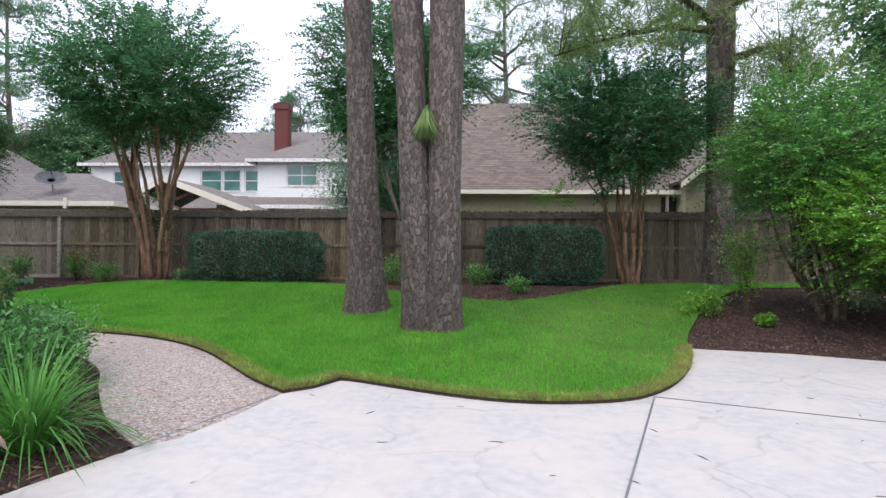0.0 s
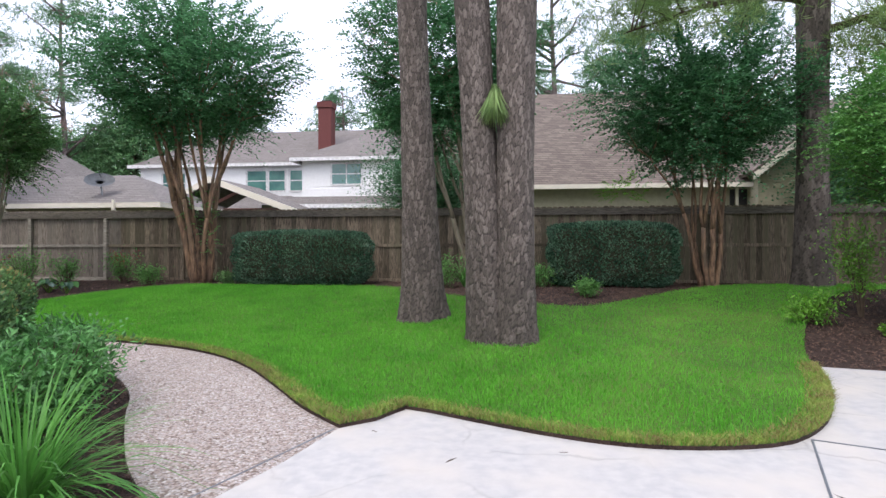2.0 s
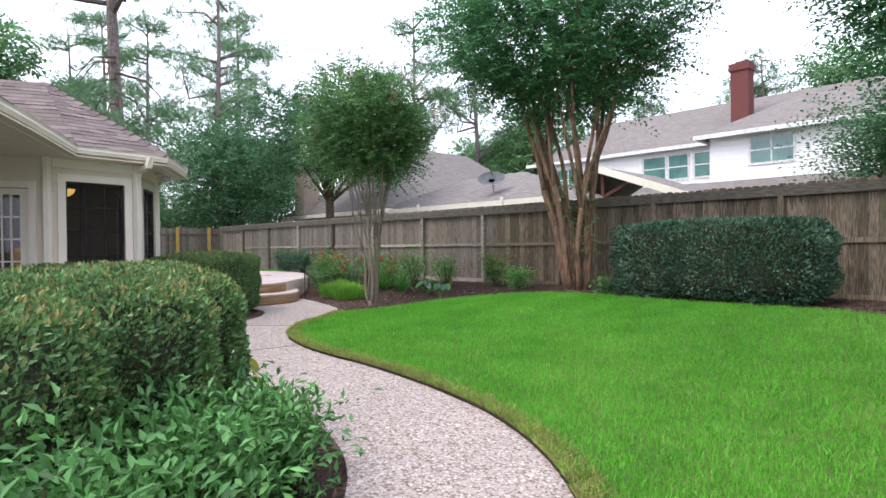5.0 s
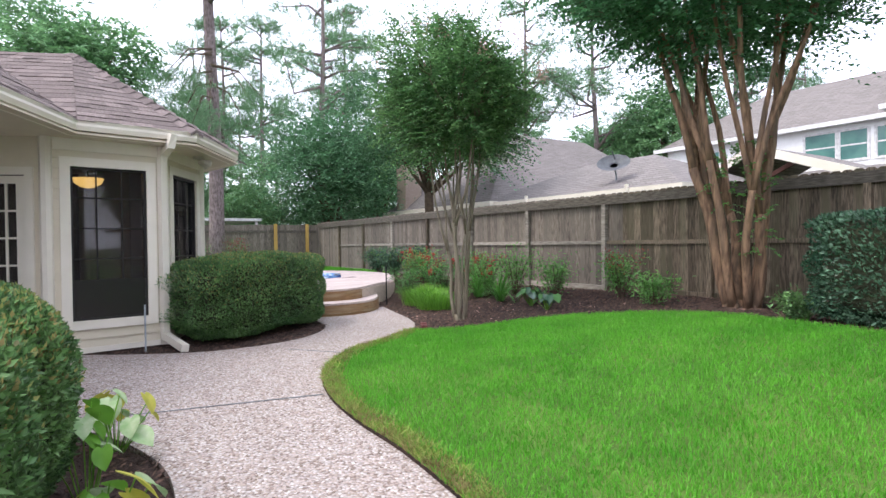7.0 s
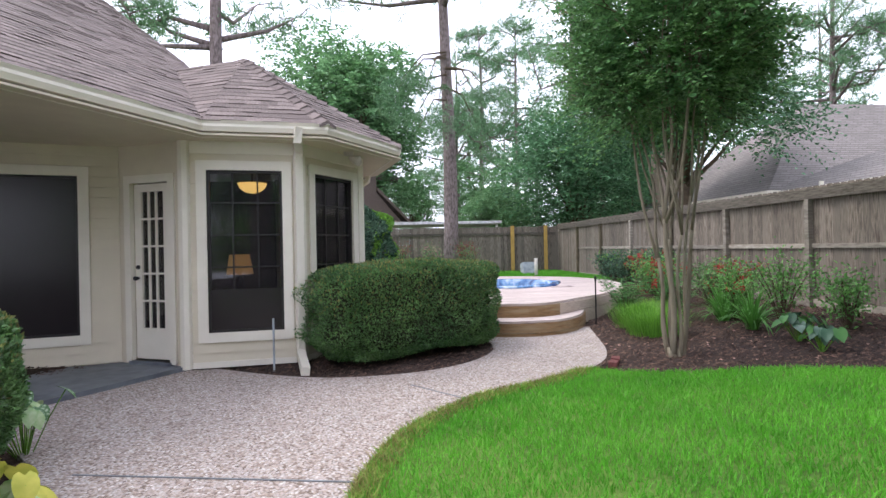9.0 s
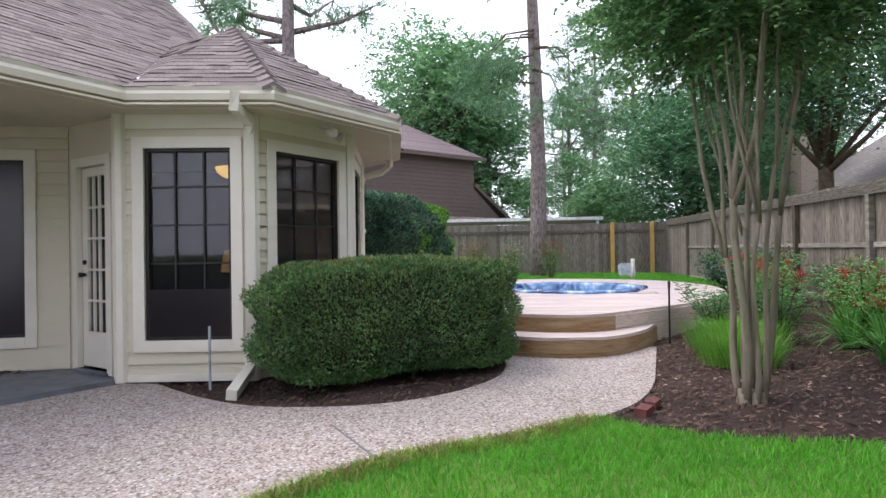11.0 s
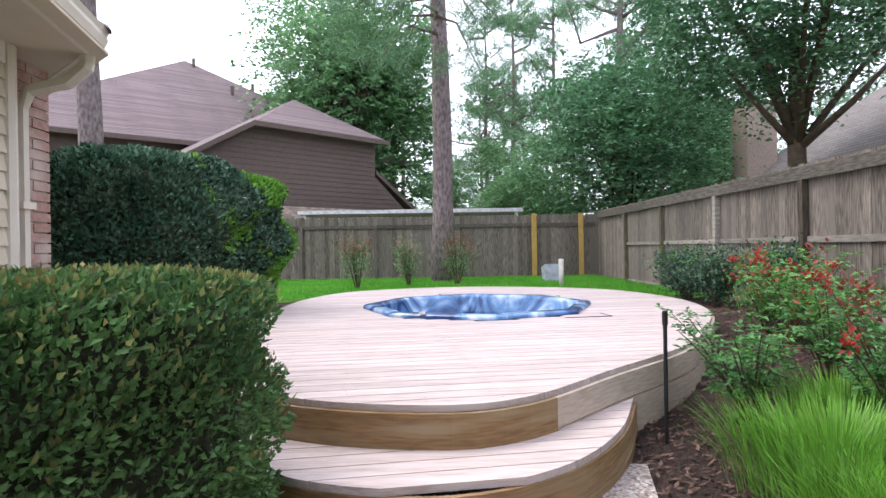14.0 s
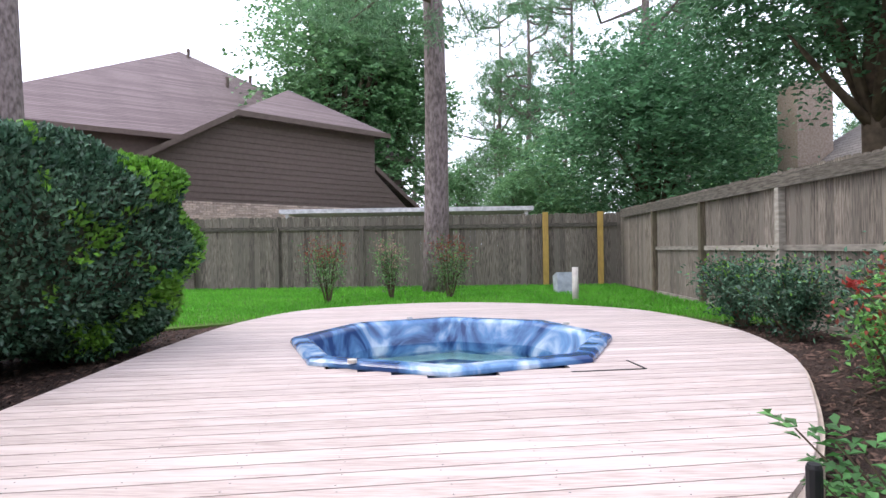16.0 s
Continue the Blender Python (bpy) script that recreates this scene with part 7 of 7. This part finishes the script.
def caladium(label, c, n, L, h, mts, seed, z=None, rad=0.22, name="caladium"):
    r = random.Random(seed)
    z = gz(*c) if z is None else z
    t = empty(name, label, "plant", (c[0], c[1], z))
    meshes = [heart_leaf(L, L * 0.72, m) for m in mts]
    stems = MB()
    for k in range(n):
        a = r.uniform(0, 2 * math.pi)
        d = rad * r.uniform(0.2, 1)
        x, y, zz = math.cos(a) * d, math.sin(a) * d, h * r.uniform(0.5, 1)
        ob = new_child("leaf", r.choice(meshes), t)
        s = r.uniform(0.6, 1.1)
        ob.matrix_basis = pose(x, y, zz, r.uniform(-20, 20), r.uniform(15, 60), math.degrees(a) + r.uniform(-30, 30)) @ Matrix.Scale(s, 4)
        stems.tube([(x * 0.1, y * 0.1, -0.02), (x * 0.6, y * 0.6, zz * 0.6), (x, y, zz)], 0.004, 4, False)
    new_child("stem_mass", stems.mesh("stem_mass", M_L_NEW), t)["kind"] = "stuff"


caladium("variegated pink and green caladium in the bed by the patio", (-1.0, 1.35), 22, 0.24, 0.48, [M_CALAD, M_CALR], 1, 0.0)
caladium("pale cream caladium leaves at the path edge", (-3.65, 5.25), 14, 0.17, 0.42, [M_CALP, M_CALAD], 2, 0.04, 0.3)
caladium("pale cream and yellowing caladium by the boxwood", (-6.45, 5.62), 16, 0.2, 0.40, [M_CALP, M_CALP, M_YLEAF], 3, 0.06, 0.32)
caladium("large pale caladium leaves beside the path bend", (-7.75, 4.95), 18, 0.22, 0.5, [M_CALP, M_CALAD], 4, 0.08, 0.3)

caladium("pale cream and green caladium beside the clipped boxwood", (-4.45, 5.28), 16, 0.19, 0.36, [M_CALP, M_CALAD, M_L_LIGHT], 5, 0.05, 0.26)
caladium("pale and yellowing caladium leaves over the mulch", (-5.0, 5.47), 14, 0.2, 0.38, [M_CALP, M_L_NEW, M_YLEAF], 6, 0.06, 0.24)
caladium("tall light green caladium near the path", (-5.6, 5.45), 14, 0.17, 0.62, [M_L_NEW, M_CALP], 7, 0.06, 0.22)

caladium("low clump of broad blue-green leaves in the mulch", (-9.98, 12.35), 26, 0.2, 0.3, [M_L_DARK, M_L_SALV], 8, None, 0.3, "hosta")
caladium("small clump of broad blue-green leaves at the bed's edge", (-9.3, 12.1), 18, 0.17, 0.24, [M_L_DARK, M_L_SALV], 9, None, 0.22, "hosta")
# north bed
for i, (x, y, rad, h, mt_, acc, lab) in enumerate((
        (-7.75, 12.9, 0.32, 0.42, M_L_LIGHT, None, "small green plant in the mulch"), (-5.55, 12.6, 0.22, 0.26, M_L_BOX, None, "low green plant near the holly hedge"),
        (-8.9, 13.5, 0.38, 0.75, M_L_LIGHT, (160, M_L_RED, 0.05), "rose bush with reddish tips"), (-10.2, 13.2, 0.42, 0.75, M_L_LIGHT, None, "leafy green bush by the fence"),
        (-11.4, 13.2, 0.40, 0.95, M_L_LIGHT, None, "tall leafy green bush by the fence"), (-12.5, 13.1, 0.40, 0.85, M_L_LIGHT, (150, M_L_RED, 0.05), "rose bush with red tips by the fence"),
        (-13.6, 13.4, 0.35, 0.8, M_L_BOX, None, "rounded dark green bush"),
        (-15.5, 13.1, 0.40, 0.62, M_L_LIGHT, (300, M_L_RED, 0.05), "rose bush with red tips beside the deck"),
        (1.65, 12.5, 0.35, 0.45, M_L_LIGHT, None, "round light green hydrangea"), (2.55, 11.0, 0.25, 0.28, M_L_LIGHT, None, "small light green hydrangea"),
        (-0.4, 12.3, 0.5, 0.6, M_L_LIGHT, None, "leafy green perennials below the crape myrtle"), (5.6, 9.1, 0.35, 0.42, M_L_NEW, None, "bright green leafy clump in the mulch"), (6.3, 8.3, 0.12, 0.14, M_L_NEW, None, "small seedling in the mulch"))):
    shrub("shrub", lab, (x, y), rad, h, 900, 0.065, mt_, 50 + i, accent=acc, stems=12)
strap("liriope", "dense clump of fine bright green grassy leaves by the deck", (-12.25, 11.5), 1700, 0.40, 0.008, M_L_NEW, 21, 0.5, None, 0.50)
strap("liriope", "dense clump of fine grassy leaves at the bed edge", (-11.5, 11.3), 1300, 0.36, 0.008, M_L_NEW, 22, 0.5, None, 0.42)
strap("liriope", "dense grassy clump in the mulch", (-12.95, 12.05), 900, 0.36, 0.008, M_L_NEW, 23, 0.5, None, 0.38)
strap("daylily", "arching green strap leaves by the fence", (-10.9, 12.4), 120, 0.65, 0.02, M_L_LILY, 24, 1.0)
strap("daylily", "arching green strap leaves in the bed", (-11.9, 12.6), 120, 0.65, 0.02, M_L_LILY, 25, 1.0)
strap("daylily", "arching green strap leaves below the crape myrtle", (0.1, 12.4), 150, 0.6, 0.02, M_L_LILY, 26, 1.0)


def rose(lab, c, rad, h, canes, seed, red=0.4, leaf=0.055, leafm=None):
    """Rose bush: arching canes with sprays of leaflets and reddish growth or blooms at some ends."""
    r = np.random.RandomState(seed)
    z = gz(*c)
    t = empty("rose_bush", lab, "shrub", (c[0], c[1], z), group="shrubs in the beds")
    b = MB()
    P, D, bloom, young = [], [], [], []
    for k in range(canes):
        a = 2 * math.pi * k / canes + r.uniform(-0.5, 0.5)
        o = np.array([math.cos(a), math.sin(a), 0]) * rad * r.uniform(0.35, 1.1)
        H = h * r.uniform(0.6, 1.05)
        pts = [o * (0.12 + u ** 1.4) + np.array([0, 0, H * (u - 0.12 * u * u) - 0.03]) for u in np.linspace(0, 1, 7)]
        b.tube(pts, list(np.linspace(0.009, 0.003, 7)), 4, False)
        for u in np.linspace(0.28, 1.0, 9):
            i = min(5, int(u * 6))
            p = pts[i] + (pts[i + 1] - pts[i]) * (u * 6 - i)
            for _ in range(2):
                w = r.uniform(0, 2 * math.pi)
                d = np.array([math.cos(w), math.sin(w), r.uniform(-0.1, 0.5)])
                side = np.array([-math.sin(w), math.cos(w), 0])
                for q_, sg in ((0.05, 1), (0.05, -1), (0.10, 1), (0.10, -1), (0.13, 0)):
                    P.append(p + d * q_)
                    D.append(d * (0.6 if sg else 1) + side * sg * 0.9 + r.normal(size=3) * 0.15)
        tip = pts[-1]
        (bloom if r.uniform() < red * 0.15 else young if r.uniform() < red * 0.6 else []).append(tip)
    ob = new_child("cane_mass", b.mesh("cane_mass", M_TWIG), t)
    ob["kind"] = "stuff"
    P, D = np.array(P), np.array(D)
    U = np.array([0, 0, 1.0]) + rand_dirs(r, len(P)) * 0.45
    ob = new_child("leaves", leafcloud("leaves", P, D, U, leaf * r.uniform(0.7, 1.3, len(P)), leaf * 0.62, leafm or M_L_LIGHT), t)
    ob["kind"] = "stuff"
    for tips_, mt_, n, sp, sz, nm in ((bloom, M_BLOOM, 26, 0.018, 0.045, "bloom"), (young, M_L_RED, 16, 0.045, 0.055, "young_shoot")):
        for p in tips_:
            d = rand_dirs(r, n) + [0, 0, 0.5]
            ob = new_child(nm, leafcloud(nm, p + d * sp + r.normal(size=(n, 3)) * sp, d, rand_dirs(r, n), sz, sz * 0.6, mt_), t)
            ob["kind"] = "stuff"
            ob["label"] = "red rose bloom" if nm == "bloom" else "reddish young leaves at a cane's end"
    return t


M_BLOOM = leafmat("red_petal", (0.42, 0.05, 0.04), (0.32, 0.04, 0.035))
rose("airy rose bush with reddish shoots leaning over the deck edge", (-13.3, 11.68), 0.44, 0.86, 15, 201, 0.35, 0.05, M_L_SALV)
rose("rose bush with red young leaves in the mulch beside the deck", (-12.75, 12.25), 0.5, 0.95, 16, 202, 0.5, 0.05, M_L_SALV)
rose("tall rose bush with red blooms above the mulch", (-13.9, 12.65), 0.5, 0.95, 14, 203, 0.9)
rose("rose bush with many red shoots by the fence", (-15.0, 13.1), 0.45, 0.95, 14, 204, 1.0)
rose("rose bush with a few red blooms near the fence", (-12.0, 12.9), 0.45, 0.9, 12, 205, 0.5)
# shrubs round the deck
for i, (x, y, rad, h, mt_, acc, lab, nl) in enumerate((
        (-18.5, 13.6, 0.45, 0.75, M_L_DARK, (150, M_L_NEW, 0.05), "rounded dark green bush by the fence", 3000),
        (-17.6, 13.65, 0.45, 0.75, M_L_DARK, (150, M_L_NEW, 0.05), "rounded dark green bush beside its twin", 3000),
        (-16.2, 13.6, 0.42, 0.8, M_L_DARK, (150, M_L_NEW, 0.05), "dark green bush by the north fence", 2600),
        (-22.1, 7.9, 0.42, 1.1, M_L_BOX, (420, M_L_RED, 0.045), "thin rose bush behind the deck", 900),
        (-22.6, 9.0, 0.40, 1.1, M_L_BOX, (260, M_L_PINK, 0.045), "thin rose bush behind the deck", 900),
        (-22.6, 10.1, 0.42, 1.1, M_L_BOX, (420, M_L_RED, 0.045), "thin rose bush beside the pine trunk", 900))):
    shrub("rose_bush", lab, (x, y), rad, h, nl, 0.06, mt_, 90 + i, accent=acc, stems=16)
# bushes at the right of the patio
crape("viburnum_bush", "large rounded bush with light green leaves over the mulch", (7.6, 8.7), 7, (7.2, 8.75, 2.95), (1.3, 1.4, 1.3), 2000, 61, M_TWIG, M_L_LIGHT, r0=0.045, leaf=0.07)
crape("viburnum_bush", "bright green spreading bush near the patio", (8.0, 6.9), 7, (8.1, 6.9, 1.75), (1.55, 1.3, 1.0), 1900, 62, M_TWIG, M_L_NEW, r0=0.035, leaf=0.07)
crape("viburnum_bush", "dark green lower bush over brown twigs", (9.0, 8.1), 7, (8.7, 8.2, 1.2), (1.7, 1.2, 0.9), 1600, 63, M_TWIG, M_L_BOX, r0=0.035, leaf=0.065)
shrub("shrub", "thin light green shoots on bare branches", (6.6, 9.5), 0.5, 1.5, 1500, 0.06, M_L_NEW, 64, stems=9)

# ---- trees beyond the fences ----


def far_tree(seed, h, crown_r, leafm, n, leaf, bark=M_TWIG, trunk_h=0.24, lobes=9, name="tree", feather=1.0):
    """Broadleaf tree built round its foot, ready to be copied."""
    r = np.random.RandomState(seed)
    t = empty(name, "", "tree", (0, 0, 0))
    b = MB()
    th = h * trunk_h
    b.tube([(0, 0, -0.3), (0.1, 0, th), (0, 0.1, h * 0.75)], [h * 0.028, h * 0.02, 0.03], 8)
    P, D, U = [], [], []
    for k in range(lobes):
        a = 2 * math.pi * k / lobes * 1.6 + r.uniform(0, 1)
        rr = crown_r * r.uniform(0.25, 0.72)
        z = th + (h - th) * r.uniform(0.12, 0.85)
        sc = crown_r * r.uniform(0.38, 0.6)
        c = np.array([math.cos(a) * rr, math.sin(a) * rr, z])
        b.tube([(0.05, 0, th * 0.8), tuple(c * [0.5, 0.5, 0.8]), tuple(c)], [h * 0.012, h * 0.008, 0.02], 5)
        p, d, u, _, _ = sprays(r, n // lobes // 8, c, (sc, sc, sc * 0.75), 8, sc * 0.5 * feather, leaf, shell=0.4, lump=0.5, droop=0.25 + 0.1 * feather, up=0.3 + 0.35 * (feather - 1))
        P.append(p), D.append(d), U.append(u)
    P, D, U = map(np.concatenate, (P, D, U))
    new_child("trunk", b.mesh("trunk", bark, True), t)
    ob = new_child("crown", leafcloud("crown", P, D, U, leaf * r.uniform(0.6, 1.3, len(P)), leaf * 0.6, leafm), t)
    ob["kind"] = "stuff"
    return t


def far_pine(seed, h, leafm=M_L_NEED, first=0.45, limbs=20):
    r = np.random.RandomState(seed)
    t = empty("pine_tree", "", "tree", (0, 0, 0))
    b, cl = MB(), []
    lx = r.uniform(-0.02, 0.02)
    f = lambda z: np.array([lx * z + 0.12 * math.sin(z * 0.4 + seed), 0.1 * math.sin(z * 0.3), z])
    b.tube([f(z) for z in np.linspace(-0.3, h, 12)], list(np.linspace(h * 0.0135, 0.05, 12)), 10)
    pine_crown(r, b, None, h * 0.99, limbs, h * 0.21, f, h * 0.013, cl, h * first)
    new_child("trunk", b.mesh("trunk", M_FBARK, True), t)
    ob = new_child("crown", merge_clumps("crown", cl, r, 88, h * 0.052, leafm, 0.035), t)
    ob["kind"] = "stuff"
    return t


M_FBARK = mat("far_pine_bark", (0.27, 0.22, 0.215), (0.12, 0.095, 0.09), rough=0.95, scale=9, bump=0.8, dist=0.03, stretch=(2, 2, 0.8))
p1, p2, p3 = far_pine(1, 22), far_pine(2, 20, first=0.35, limbs=26), far_pine(3, 18, M_L_FARD, 0.3, 30)
b1 = far_tree(11, 12, 3.8, M_L_FAR, 22000, 0.24, lobes=18)
b2_ = far_tree(12, 7.6, 3.2, M_L_FARD, 26000, 0.19, trunk_h=0.08, lobes=16, feather=2.4)
b3_ = far_tree(13, 9, 3.6, M_L_FAR, 17000, 0.22, lobes=13, trunk_h=0.12)
b4_ = far_tree(14, 8.0, 3.2, M_L_FARD, 22000, 0.14, trunk_h=0.46, lobes=9)


def plant(src, x, y, s, rz, label, first=[]):
    if src not in first:
        ob = src
        first.append(src)
        ob.matrix_world = pose(x, y, 0.35, 0, 0, rz) @ Matrix.Scale(s, 4)
    else:
        ob = copy_thing(src, pose(x, y, 0.35, 0, 0, rz))
        ob.scale = (s, s, s)
    return tagged(ob, label)


plant(p1, -24.3, 9.75, 1.0, 20, "tall straight pine with grey plated bark inside the back fence")
plant(p2, -21.35, 2.55, 1.0, 80, "tall pine with grey bark behind the house")
for src, x, y, s_, rz, lab in (
        (b1, -41, 4.6, 1.32, 10, "tall broadleaf tree beyond the back fence"), (b1, -43, 6.6, 1.05, 70, "broadleaf tree beyond the back fence"),
        (b2_, -29.6, 16.4, 1.0, 0, "dark green feathery tree beyond the fence corner"), 
        (b4_, -21.2, 17.2, 1.0, 200, "dark tree with leaning trunks behind the north fence"),
        (b3_, -33, 14.6, 0.5, 40, "low light green tree beyond the back fence"), (b3_, -34, 12.9, 0.42, 90, "low light green bush beyond the back fence"),
        (p2, -38, 21, 0.85, 10, "pine with twisted limbs beyond the fence corner"), (p1, -33.5, 17.6, 0.85, 140, "slim pine beyond the back fence"),
        (p2, -47, 15, 0.9, 60, "pine in the woods"), (p2, -44, 17, 0.85, 200, "pine in the woods"),
        (p1, -50, 13.5, 0.8, 60, "pine in the woods"),
        (b3_, -40, 24, 1.0, 60, "light green tree in the woods"), 
        (b3_, -38, 13.8, 0.7, 160, "light green tree in the woods")):
    plant(src, x, y, s_, rz, lab)
r = random.Random(9)
spots = []
for k in range(38):
    a = radians(58 + 135 * k / 37 + r.uniform(-1.5, 1.5))
    d = r.uniform(44, 66)
    x, y = -8 + math.cos(a) * d, 8 + math.sin(a) * d
    src = r.choice((p1, p2, p1, p2, p3, b1, b3_))
    if -0.2 < (math.degrees(a) - 178) / 3.0 < 1.0:
        continue
    plant(src, x, y, r.uniform(0.75, 1.1) * (1.15 if src in (b1, b2_, b3_) else 0.9), r.uniform(0, 360), r.choice(("tree in the woods behind the houses", "tall tree in the distant woods")))
for x, y, s_, src in ((-24, 36, .9, b1), (-27, 33, .9, p2), (-30, 30, .8, p1), (-1, 40, 1.0, b1), (4, 38, 1.0, p1), (-5.5, 41, 1.0, b1), (9, 35, .95, p2), (14, 33, 1.0, p3), (13, 18.5, .75, b2_), (16, 16.0, .9, b1), (18, 12, .95, p3), (11.5, 29, .8, b1), (-1.5, 19.5, .55, b2_), (-22, 40, 1.0, p3), (20, 20, 1.0, b1), (17, 8, .8, b3_)):
    plant(src, x, y, s_, r.uniform(0, 360), "tree behind the neighbouring houses")

r = np.random.RandomState(88)
cl = [np.array([-22.2 + r.normal() * 0.5, y_ + r.normal() * 0.25, z_ + r.normal() * 0.2]) for y_, z_ in ((7.4, 6.5), (7.9, 6.1), (8.4, 5.7), (8.9, 5.2), (9.3, 5.9), (10.8, 5.6), (11.3, 6.2), (10.6, 6.5), (8.3, 6.9), (9.0, 6.8)) for _ in range(3)]
low = empty("pine_branch", "low drooping pine limb with grey-green needles above the lawn strip", "branch", (-23.9, 9.7, 9.5))
lb = MB()
for e in cl[::3]:
    foot_ = np.array([-24.2, 9.75, e[2] + 1.7])
    lb.tube([foot_, (foot_ + e) / 2 + [0, 0, 0.45], e], [0.045, 0.028, 0.01], 5)
part("limb", lb.mesh("limb", M_TWIG), low)
part("needle_mass", merge_clumps("needle_mass", cl, r, 240, 0.6, M_L_NEED, 0.012), low, "grey-green hanging needles", "stuff")
# twigs and needles fallen on the patio
P = np.column_stack([r.uniform(-0.6, 5.5, 60), r.uniform(-0.5, 4.5, 60)])
P = P[inside(PATIO, P[:, 0], P[:, 1]) & (dist_to(PATIO, P[:, 0], P[:, 1]) > 0.2)]
P3 = np.column_stack([P, np.full(len(P), 0.004)])
tagged(part("fallen_twigs", leafcloud("fallen_twigs", P3, rand_dirs(r, len(P3)) * [1, 1, 0.02], np.tile([0, 0, 1.0], (len(P3), 1)), 0.16 * r.uniform(0.4, 1.3, len(P3)), 0.004, M_TWIG), None), "thin brown twigs fallen on the patio", "twigs", "", "stuff")

# small things by the deck
pipe = MB().tube([(-21.9, 12.35, 0.35), (-21.9, 12.35, 1.07)], 0.055, 12)
tagged(part("pipe", pipe.mesh("pipe", M_PVC, True), None), "upright off-white plastic pipe behind the deck", "pipe")
gb = MB().box((-0.18, -0.22, 0), (0.18, 0.22, 0.5), pose(-23.7, 12.55, 0.38, 0, -14, 5))
tagged(part("utility_box", gb.mesh("utility_box", M_METAL), None), "grey metal utility box leaning by the back fence", "utility box")
x, y, zt = -13.05, 11.005, 0.93
st = empty("path_light", "thin black path light stake beside the deck", "lamp", (x, y, gz(x, y)))
part("stake", MB().tube([(x, y, gz(x, y) - 0.05), (x, y, zt - 0.09)], 0.013, 8).mesh("stake", M_BLACK), st)
part("head", MB().tube([(x, y, zt - 0.09), (x, y, zt - 0.01), (x, y, zt)], [0.018, 0.018, 0.014], 10).mesh("head", M_BLACK), st)
r = random.Random(5)
edge = empty("brick_edging", "worn red bricks laid along the path edge", "edging", (-9.9, 9.95, 0.15))
for i in range(2):
    u = i / 3
    part("brick", MB().box((-0.1, -0.045, 0.0), (0.1, 0.045, 0.10), pose(-9.72 - 0.62 * u, 9.93 + 0.33 * u, 0.055 + 0.01 * r.random(), 3, 2, 152 + i * 2)).mesh("brick", M_RBRICK), edge)
# joints of path and patio
jt = MB()
for a, b in (((3.17, 4.12), (1.95, 1.05)), ((3.17, 4.12), (9.0, 1.75)), ((-7.28, 5.5), (-6.92, 7.22)), ((-9.2, 7.65), (-8.55, 8.15)), ((-0.29, 3.98), (-0.79, 2.56))):
    m, L = wall_frame(a, b)
    z = float(hard_z(np.array(a[0])))
    jt.box((0, -0.007, z + 0.001), (L, 0.007, z + 0.006), m)
tagged(part("slab_joint", jt.mesh("slab_joint", M_SLAB), None), "dark weathered slab joints", "joint", "", "structure")
r = np.random.RandomState(77)
n = 70
P = np.column_stack([r.uniform(-12, -8, n), r.uniform(10.3, 13, n)])
ok = ~inside(LAWN, P[:, 0], P[:, 1]) & ~inside(WALK, P[:, 0], P[:, 1])
P = P[ok]
P3 = np.column_stack([P, ground(P[:, 0], P[:, 1]) + 0.012])
tagged(part("fallen_leaves", leafcloud("fallen_leaves", P3, rand_dirs(r, len(P3)) * [1, 1, 0.1], np.tile([0, 0, 1.0], (len(P3), 1)), 0.05, 0.03, M_L_PINK), None), "pale fallen leaves on the mulch", "leaves", "", "stuff")

# ---- fence boards ----
_r = random.Random(12)
pm_n, pm_w = picket_mesh(0.0685, 1.86, M_WOODN), picket_mesh(0.0688, 1.86, M_WOODG)
x, i = FX + 0.07, 0
while x < 11.5 and i < 290:
    ob = new("picket", pm_w if x < -9.5 else pm_n)
    ob.parent, ob.matrix_parent_inverse = north, north.matrix_world.inverted()
    ob.matrix_basis = pose(x, FY - 0.008 + _r.uniform(-0.003, 0.003), 0.49 + _r.uniform(-0.012, 0.012))
    x += 0.139 if x < 10 else 0.2
    i += 1
y = 14.30
while y > -5:
    ob = new("picket", pm_w)
    ob.parent, ob.matrix_parent_inverse = west, west.matrix_world.inverted()
    ob.matrix_basis = pose(FX + 0.005 + _r.uniform(-0.003, 0.003), y, 0.41 + _r.uniform(-0.015, 0.015), 0, 0, 90)
    y -= 0.139
